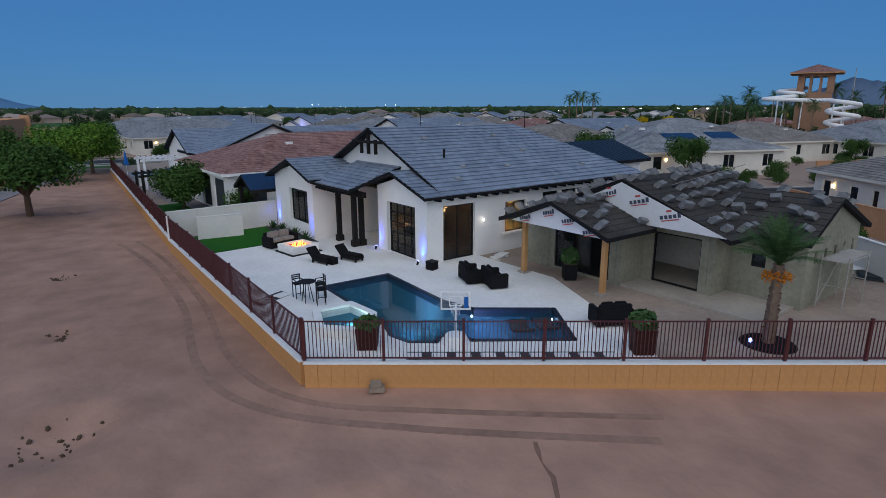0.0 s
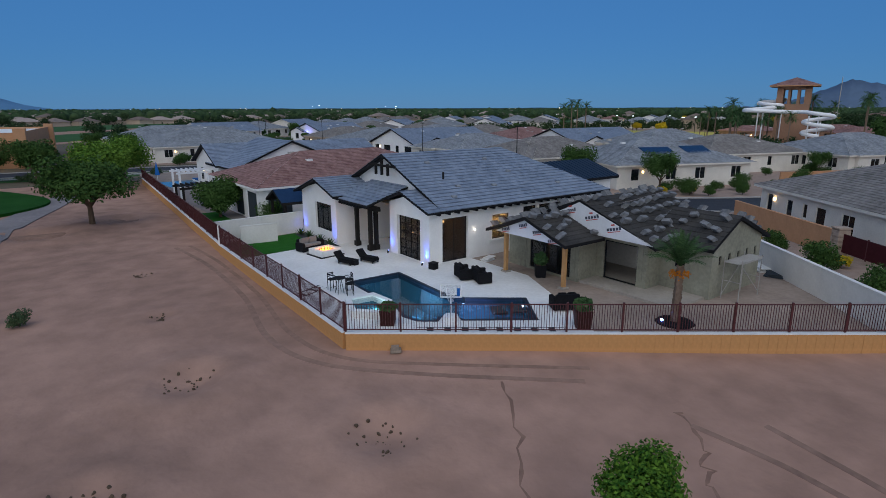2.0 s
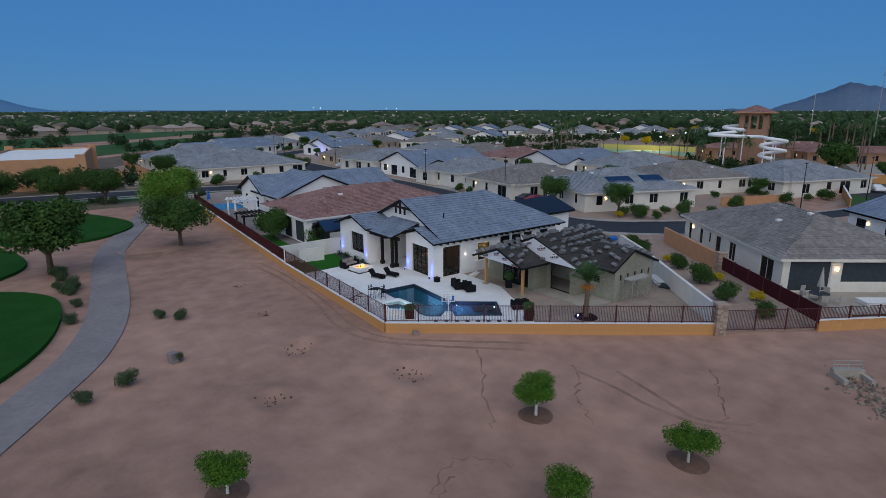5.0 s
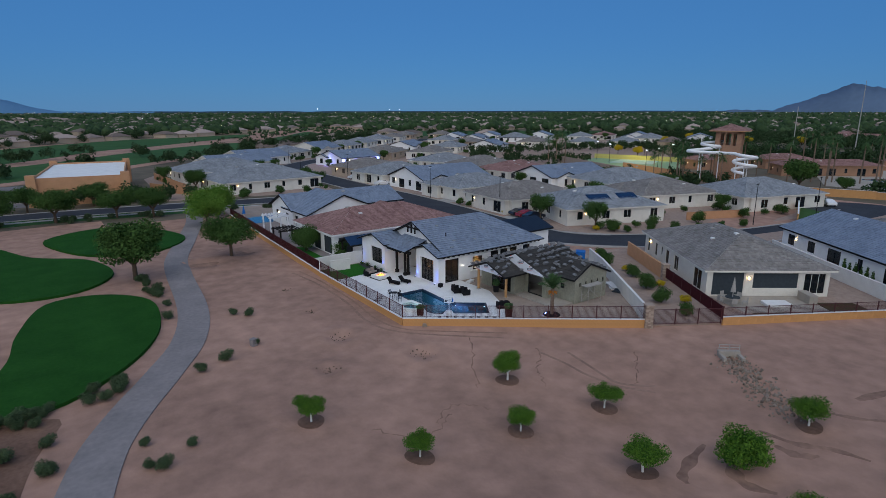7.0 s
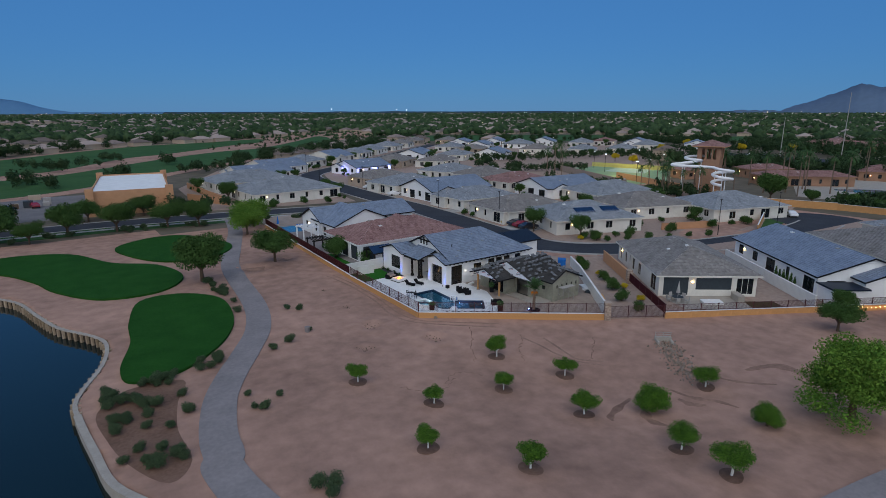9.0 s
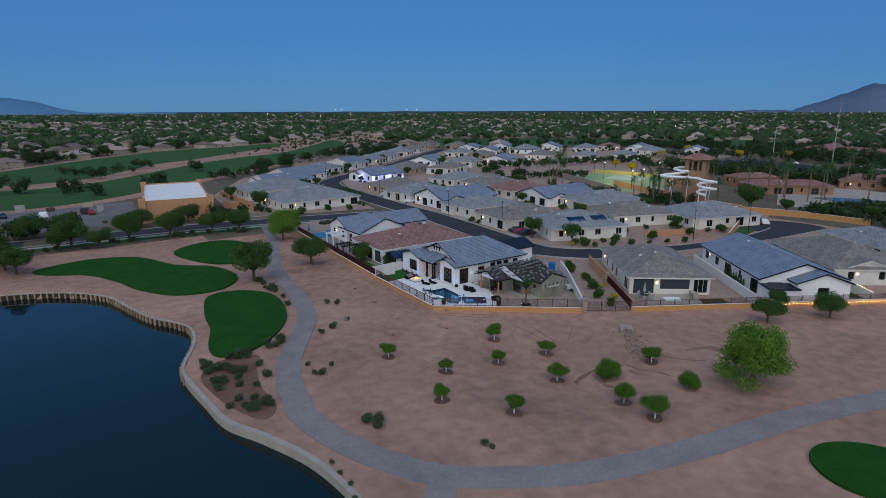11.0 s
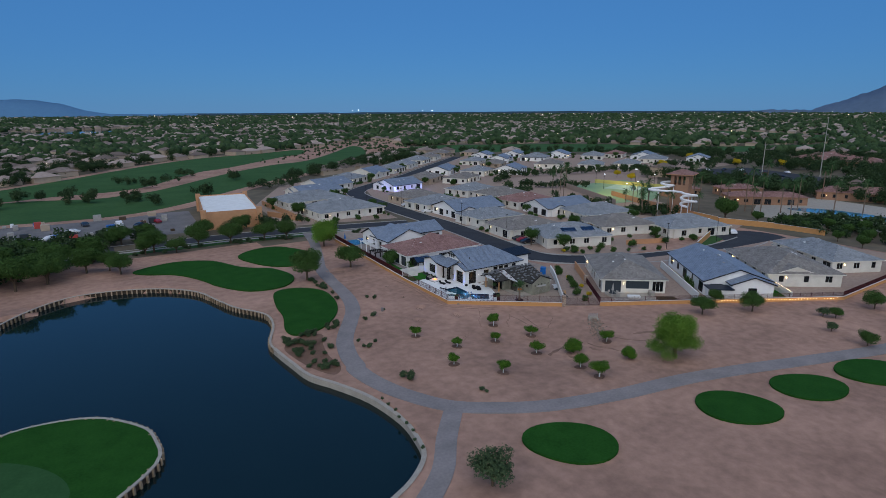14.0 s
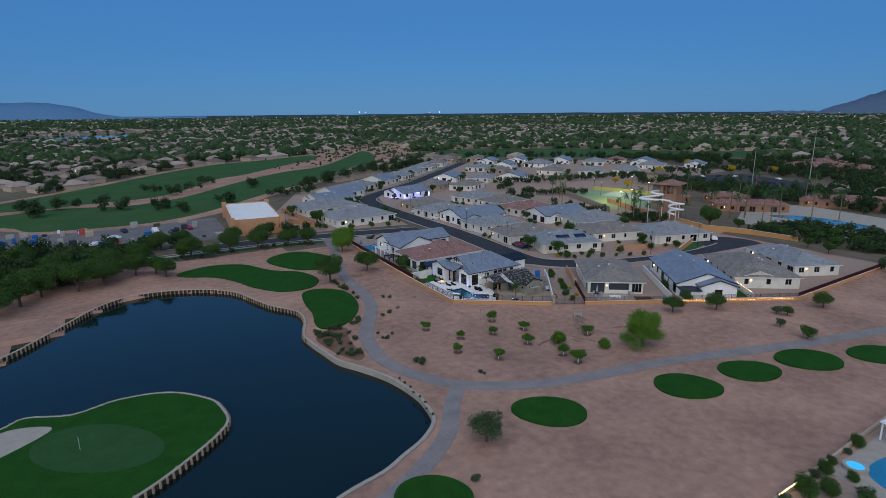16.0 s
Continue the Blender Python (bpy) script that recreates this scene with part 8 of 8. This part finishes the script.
slab("neighbour_pool", [(5.2, 58), (9.5, 58), (9.5, 64.5), (5.2, 64.5)], 0.39, 0.1, mat("neighbour_pool_water", (0.02, 0.12, 0.2), 0.06, scale=0.3, spec=0.5), (), "dark blue pool behind the neighbour's house", "pool")
slab("neighbour_patio", [(3.8, 24), (9, 24), (9, 66), (4.2, 66)], 0.375, 0.05, PATHM, (), "grey paved yard behind the neighbours' houses", "patio")
slab("neighbour_lawn", [(1.0, 23.5), (4.5, 23.5), (4.8, 36), (1.6, 36)], 0.385, 0.05, TURF, (), "small green lawn behind the red-roofed house", "lawn")
for i in range(5):
    t = thing("sun_lounger", "blue sun lounger beside the neighbour's pool", "lounger", pose(10.3, 58.6 + i * 1.3, 0.36, 0, 0, 0), "blue loungers")
    boxpart("mattress", (-0.9, -0.3, 0.25, 0.9, 0.3, 0.38), BLUEP, t, bevel=0.02)
    boxpart("frame", (-0.9, -0.3, 0, 0.9, 0.3, 0.24), PLASTIC_W, t)
up = thing("parasol", "closed blue parasol on a white pole", "parasol", pose(4.8, 63, 0.36))
bm = bmesh.new()
add_cyl(bm, (0, 0, 0), (0, 0, 1.4), 0.03, 0.03, 6)
part("pole", bm, PLASTIC_W, up)
bm = bmesh.new()
add_cyl(bm, (0, 0, 1.2), (0, 0, 2.9), 0.32, 0.03, 8)
part("canopy", bm, BLUEP, up)

RV = Matrix.Translation((43.6, -9.1, 0.1)) @ Matrix.Rotation(radians(V), 4, 'Z')


def rowpt(x, y):
    p = RV @ Vector((x, y, 0))
    return (p.x, p.y)


slab("neighbour_patio", [rowpt(*p) for p in ((-10.2, 6.5), (-10.2, -4), (-15.2, -4), (-15.8, 5))], 0.16, 0.1, CONC, (), "pale patio behind the cream house", "patio")
slab("neighbour_lawn", [rowpt(*p) for p in ((-12.6, -4.2), (-12.6, -8), (-15.0, -8.4), (-16.2, 2), (-16.0, 4.4), (-15.3, -4))], 0.17, 0.1, mat("brown_turf", (0.05, 0.04, 0.02), 0.95, scale=1, color2=(0.07, 0.06, 0.03)), (), "dry brown turf behind the cream house", "lawn")
px_, py_ = rowpt(-13.4, 0.6)
crate(px_, py_, 0.16, 2.6, 1.4, 0.32, PAVER, "low white framed spa on the patio", "spa", "spa", V + 90)
px_, py_ = rowpt(-12.2, -3.4)
crate(px_, py_, 0.16, 2.2, 0.9, 0.95, CONC, "outdoor kitchen counter with a grill", "kitchen_counter", "counter", V)
tx, ty = rowpt(-12.8, 5.0)
dt = thing("dining_table", "round patio table under a closed grey parasol", "table", pose(tx, ty, 0.16))
bm = bmesh.new()
add_cyl(bm, (0, 0, 0.68), (0, 0, 0.73), 0.75, 0.75, 20)
part("tabletop", bm, SCREEN, dt)
bm = bmesh.new()
add_cyl(bm, (0, 0, 0), (0, 0, 2.2), 0.04, 0.04, 8)
part("pole", bm, CURB, dt)
bm = bmesh.new()
add_cyl(bm, (0, 0, 1.3), (0, 0, 2.9), 0.28, 0.03, 8)
part("parasol", bm, CURB, dt)
for i in range(5):
    a = i * 1.257
    c = thing("patio_chair", "grey metal patio chair at the round table", "chair", pose(tx + math.cos(a) * 1.25, ty + math.sin(a) * 1.25, 0.16, 0, 0, math.degrees(a) - 90), "patio chairs")
    boxpart("seat", (-0.25, -0.25, 0.4, 0.25, 0.25, 0.46), CURB, c)
    boxpart("backrest", (-0.25, 0.22, 0.46, 0.25, 0.27, 0.95), CURB, c)
    for qx in (-0.22, 0.22):
        for qy in (-0.22, 0.22):
            boxpart("leg", (qx - 0.02, qy - 0.02, 0, qx + 0.02, qy + 0.02, 0.4), CURB, c)
block_wall("side_wall", rowpt(-15.0, -12.2), rowpt(11, -12.2), -0.2, 1.8, BLOCK_W, "pale block wall between two lots")
RW = Matrix.Translation((61.5, -21.5, 0.1)) @ Matrix.Rotation(radians(V), 4, 'Z')


def rowq(x, y):
    p = RW @ Vector((x, y, 0))
    return (p.x, p.y)


block_wall("side_wall", rowq(-14.2, -10.2), rowq(10, -10.0), -0.2, 1.8, BLOCK_W, "white block wall strung with small lights")
qx, qy = rowq(-13.6, 4.6)
sh = thing("garden_shed", "white garden shed with a flat dark roof", "shed", pose(qx, qy, 0.1, 0, 0, V))
boxpart("wall", (-1.6, -2.2, 0, 1.6, 2.2, 2.2), STUCCO_W, sh)
boxpart("roof", (-1.9, -2.5, 2.2, 1.9, 2.5, 2.42), METALROOF, sh)
slab("neighbour_pool", [rowq(*p) for p in ((-14.8, 0), (-14.4, -6.5), (-12.4, -6.5), (-12.4, 0))], 0.17, 0.1, mat("neighbour_pool_blue", (0.05, 0.2, 0.32), 0.06, scale=0.3, spec=0.5), (), "pale blue pool behind the white house", "pool")
slab("neighbour_lawn", [rowq(*p) for p in ((-12.2, -6.5), (-12.2, -10), (-6, -10), (-6, -6.5))], 0.17, 0.1, TURF, (), "green turf strip behind the white house", "lawn")
fs = thing("string_lights", "string of small warm lights along the walls", "string lights")
bm = bmesh.new()
a, b = Vector(C2), Vector(C3)
for i in range(46):
    p = a + (b - a) * (0.42 + 0.55 * i / 45)
    bmesh.ops.create_icosphere(bm, subdivisions=1, radius=0.05, matrix=Matrix.Translation((p.x - 0.1, p.y - 0.15, 0.5 + 0.06 * math.sin(i))))
a, b = Vector(rowq(-14, -10.0)), Vector(rowq(8, -9.8))
for i in range(40):
    p = a + (b - a) * (i / 39)
    bmesh.ops.create_icosphere(bm, subdivisions=1, radius=0.045, matrix=Matrix.Translation((p.x, p.y, 1.92)))
tagged(part("bulb", bm, WARM, fs, "small warm bulbs"), kind="stuff")


# ---- cars, poles, street things ----
def car_kit(color, label):
    c = thing("car", label, "car", pose(0, 0, -50), "parked cars")
    body = mat("car_paint", color, 0.25, scale=4, var=0.03, spec=0.6)
    bm = bmesh.new()
    prof = [(-2.2, 0.35), (-2.25, 0.75), (-1.9, 0.95), (-1.35, 1.02), (-0.75, 1.42), (0.7, 1.45), (1.5, 1.05), (2.15, 0.95), (2.25, 0.6), (2.2, 0.35)]
    l, r = [[bm.verts.new((x, sg * (0.9 if z < 1.1 else 0.68), z)) for x, z in prof] for sg in (-1, 1)]
    bm.faces.new(l)
    bm.faces.new(r[::-1])
    for i in range(len(prof)):
        bm.faces.new((l[i], r[i], r[(i + 1) % len(prof)], l[(i + 1) % len(prof)]))
    bmesh.ops.recalc_face_normals(bm, faces=bm.faces[:])
    bmesh.ops.bevel(bm, geom=bm.edges[:], offset=0.04, segments=2, affect='EDGES')
    part("body", bm, body, c)
    for sg in (-1, 1):
        bm = bmesh.new()
        bm.faces.new([bm.verts.new((x, sg * y, z)) for x, y, z in ((-1.15, 0.885, 1.06), (1.3, 0.885, 1.06), (0.65, 0.715, 1.38), (-0.68, 0.715, 1.38))])
        part("side_window", bm, GLASS, c)
    for px in (-1.4, 1.4):
        for sg in (-1, 1):
            bm = bmesh.new()
            add_cyl(bm, (px, sg * 0.72, 0.33), (px, sg * 0.92, 0.33), 0.33, 0.33, 14)
            w = part("wheel", bm, WICKER, c)
            bm = bmesh.new()
            add_cyl(bm, (px, sg * 0.92, 0.33), (px, sg * 0.93, 0.33), 0.19, 0.19, 10)
            part("rim", bm, CURB, w)
    return c


for color, label, spots in (((0.02, 0.025, 0.04), "dark blue car parked outside", [(50.2, 31.6, 0.1), (50.8, 36.0, 0.1), (-44, 128, 1), (-60, 140, 2), (262, 88, 1.2), (270, 102, 0.4), (280, 72, 1.9), (300, 96, 0.4), (256, 60, 1.2), (290, 112, 0.4)]), ((0.25, 0.02, 0.03), "dark red car parked outside", [(50.5, 33.8, 0.1), (-52, 122, 1), (-38, 132, 2), (274, 90, 1.2), (286, 84, 1.2)]), ((0.7, 0.7, 0.72), "plain white car parked outside", [(53.0, 93, 0.1), (54, 111, 0.2), (113, 4, 1), (266, 70, 1.2), (250, 84, 1.2), (296, 104, 0.4), (278, 116, 0.4), (304, 80, 1.2), (-50, 133, 2), (-70, 120, 1), (-64, 128, 0)])):
    kit = car_kit(color, label)
    put(kit, [(x, y, 1.0, a + 2.9) for x, y, a in spots], lambda x, y: 0.12)
slab("driveway", [(46.8, 30), (54, 29.5), (54, 37), (46.8, 37)], 0.11, 0.2, CURB, (), "pale concrete driveway", "driveway")
slab("driveway", [(49.3, 57.5), (53.4, 57.5), (53.4, 63), (49.6, 63)], 0.11, 0.2, CURB, (), "pale concrete driveway", "driveway")
slab("driveway", [(50.4, 91), (55.5, 91), (55.5, 96), (50.5, 96)], 0.11, 0.2, CURB, (), "pale concrete driveway", "driveway")


def pole(x, y, h, label, lamp=True):
    p = thing("street_lamp", label, "street lamp", pose(x, y, 0), "street lamps")
    bm = bmesh.new()
    add_cyl(bm, (0, 0, 0), (0, 0, h), 0.08, 0.05, 8)
    part("pole", bm, BLACKTRIM, p)
    boxpart("head", (-0.35, -0.12, h, 0.35, 0.12, h + 0.12), BLACKTRIM, p)


for x, y in ((49.4, 40.5), (50.2, 66), (52.0, 112), (78, 3.4), (43.6, 128), (58, 174), (99, 1.0)):
    pole(x, y, 7.5, "slim black street lamp beside the street")
for x, y, h in ((300, 60, 34), (255, 70, 22)):
    p = thing("mast", "tall pale mast beyond the recreation centre", "mast", pose(x, y, 0))
    bm = bmesh.new()
    add_cyl(bm, (0, 0, 0), (0, 0, h), 0.3, 0.12, 8)
    part("pole", bm, CURB, p)
for u, v, w, rz in ((-4.2, -6.4, 4.6, 0), (2.2, -6.2, 4.0, 0)):
    s = thing("solar_array", "dark blue solar panels on a grey roof", "solar panel", pose(62.6, 27.2, 3.33 + (7.75 + v) * 0.38, 0, 0, -22) @ Matrix.Translation((u, v, 0)) @ Matrix.Rotation(math.atan(0.38), 4, 'X'))
    for i in range(4):
        for j in range(2):
            boxpart("panel", (i * w / 4, j * 1.5, 0.0, (i + 1) * w / 4 - 0.04, j * 1.5 + 1.45, 0.05), SOLAR, s)
for dx, dy in ((-9, -7.2), (0, -7.4), (9, -7.3), (-10.6, 0)):
    lp = new("blue_house_light", bpy.data.lights.new("blue_house_light", 'POINT'))
    lp.data.energy, lp.data.color, lp.data.shadow_soft_size, lp.location = 420, (0.15, 0.2, 1.0), 0.1, (76.9 + dx * 0.95 - dy * 0.21, 159.1 + dx * 0.21 + dy * 1.1, 2.0)
cl = thing("yard_clutter", "machines and containers parked in the maintenance yard", "clutter")
rnd = random.Random(8)
for i in range(46):
    x, y = rnd.uniform(-100, -30), rnd.uniform(112, 152)
    w, d, h = rnd.uniform(0.8, 3.2), rnd.uniform(0.8, 2.2), rnd.uniform(0.6, 2.2)
    boxpart("container", (x, y, 0.05, x + w, y + d, h), rnd.choice([WRAPRED, CURB, SCREEN, BARK, BLUEP, PLASTIC_W, STUCCO_T]), cl, bevel=0.05)
# the yard that comes into view beyond the tees
slab("garden_ground", [(-14, -80.5), (8, -80.3), (31, -79.7), (34, -112), (-18, -112)], 0.12, 0.3, GRAVEL, (), "gravel garden at the edge of the sand", "ground")
block_wall("garden_wall", (-14, -80.4), (31, -79.6), -0.2, 0.7, STUCCO_T, "low pale wall at the garden's edge")
slab("neighbour_patio", [(3, -81), (22, -81), (24, -95), (2, -95)], 0.16, 0.1, CONC, (), "pale paved garden terrace", "patio")
slab("neighbour_pool", smooth_loop([(6.5, -84.2), (10.5, -83.4), (15, -85), (14, -90), (8, -91), (5, -88)], 5), 0.20, 0.1, mat("lit_pool_water", (0.02, 0.20, 0.36), 0.06, scale=0.3, spec=0.5), (), "blue freeform garden pool", "pool")
spa2 = thing("round_spa", "round raised spa with blue water glowing by itself", "spa", pose(6.6, -82.6, 0.15))
bm = bmesh.new()
for i in range(20):
    a, b = 6.2832 * i / 20, 6.2832 * (i + 1) / 20
    v = [bm.verts.new((math.cos(t) * r, math.sin(t) * r, z)) for t in (a, b) for r, z in ((1.45, 0), (1.45, 0.5), (1.05, 0.5), (1.05, 0.2))]
    for k in range(3):
        bm.faces.new((v[k], v[k + 4], v[k + 5], v[k + 1]))
bmesh.ops.remove_doubles(bm, verts=bm.verts[:], dist=0.002)
part("surround", bm, CONC, spa2)
# no lamp in this spa: the water itself emits the blue light
bm = bmesh.new()
add_cyl(bm, (0, 0, 0.2), (0, 0, 0.4), 1.06, 1.06, 20)
part("water", bm, glow_mat("self_glowing_spa_water", (0.05, 0.45, 0.8), 0.5), spa2, "blue water glowing by itself")
pav = thing("pavilion", "white patio cover on slim posts", "pavilion", pose(19.5, -84.0, 0.15, 0, 0, -8))
boxpart("roof", (-3.2, -2.4, 2.6, 3.2, 2.4, 2.78), PLASTIC_W, pav, bevel=0.03)
for px in (-2.9, 2.9):
    for py in (-2.1, 2.1):
        boxpart("post", (px - 0.09, py - 0.09, 0, px + 0.09, py + 0.09, 2.6), PLASTIC_W, pav)
for i, (x, y, s_) in enumerate(((0.5, -80.6, 1.5), (2.5, -80.8, 1.3), (5.2, -80.4, 0.9), (9.5, -80.6, 1.1), (12.5, -80.4, 1.3), (-4, -81.5, 1.9), (-7.5, -81, 1.6), (3.6, -83.5, 1.0), (-1.5, -83, 1.6), (1.0, -86, 2.2), (-3, -88, 2.4))):
    c_ = copy_thing(GREENSH if i % 3 else SHRUB[0], pose(x, y, 0.1))
    c_.matrix_basis = Matrix.Translation((x, y, 0.1)) @ Matrix.Scale(s_, 4)
sl = thing("string_lights", "short string of warm orange lights on a low wall", "string lights")
bm = bmesh.new()
for i in range(9):
    bmesh.ops.create_icosphere(bm, subdivisions=1, radius=0.09, matrix=Matrix.Translation((-7.6 + i * 0.55, -80.4, 0.9)))
tagged(part("bulb", bm, WARM, sl, "small orange bulbs"), kind="stuff")

# ---- greenery round the houses of the estate ----
ribbon("verge", smooth_loop([(-120, 83), (-94, 84), (-66, 87.5), (-44, 87), (-22, 85.5), (-4, 82.5), (12, 80)], 6, False), 5.5, 0.05, GRASS, "dark green planted verge along the road", "verge", thick=0.2)
YARDSH = [tree_kit("yard_shrub", "rounded green shrub in a gravel front yard", 0.1, 0.04, lobes_of(0, 0, 0.75, 0.9, 0.7, 6, 130 + k), 1800, 0.07, LEAF_MES, BARK, 131 + k, 4, 0.4) for k in range(2)]
YARDTREE = tree_kit("yard_tree", "small green tree in a gravel front yard", 1.0, 0.1, lobes_of(0, 0, 2.2, 1.5, 1.2, 8, 140), 4200, 0.09, LEAF_MES, BARK, 141, 5, 0.8)
rnd = random.Random(77)
lists = [[], [], []]
for i, (hx, hy, w, d, a, k, wl, rf) in enumerate(HOUSES):
    ca, sa = math.cos(radians(a)), math.sin(radians(a))
    for q in range(9):
        u, v = rnd.choice(((-w / 2 - rnd.uniform(3.6, 5.2), rnd.uniform(-d / 2, d / 2)), (w / 2 + rnd.uniform(1.2, 2.6), rnd.uniform(-d / 2, d / 2)), (rnd.uniform(-w / 2, w / 2), -d / 2 - rnd.uniform(4.2, 5.0))))
        px, py = hx + ca * u - sa * v, hy + sa * u + ca * v
        if min(math.hypot(px - p[0], py - p[1]) for p in list(STREET) + list(STREET2)) < 6.0:
            continue
        if any(abs((px - o[0]) * math.cos(radians(o[4])) + (py - o[1]) * math.sin(radians(o[4]))) < o[2] / 2 + 1.2 and abs((py - o[1]) * math.cos(radians(o[4])) - (px - o[0]) * math.sin(radians(o[4]))) < o[3] / 2 + 4 for o in HOUSES if o[:2] != (hx, hy)):
            continue
        lists[2 if q in (5, 8) else q % 2].append((px, py, rnd.uniform(0.8, 1.6), rnd.random() * 6))
for kit, spots in zip(YARDSH + [YARDTREE], lists):
    put(kit, spots, lambda x, y: 0.05)
CYP = tree_kit("cypress", "slim dark green cypress beside a white house wall", 0.2, 0.05, [(0, 0, 0.7, 0.3, 0.3, 0.6), (0, 0, 1.4, 0.26, 0.26, 0.7), (0, 0, 2.0, 0.15, 0.15, 0.6)], 700, 0.1, LEAF_MES, BARK, 150, 3, 0.1)
put(CYP, [(50.0 + 0.61 * q, -23.3 + 0.79 * q, 0.85 + 0.1 * (q % 2), q) for q in range(6)], lambda x, y: 0.1)
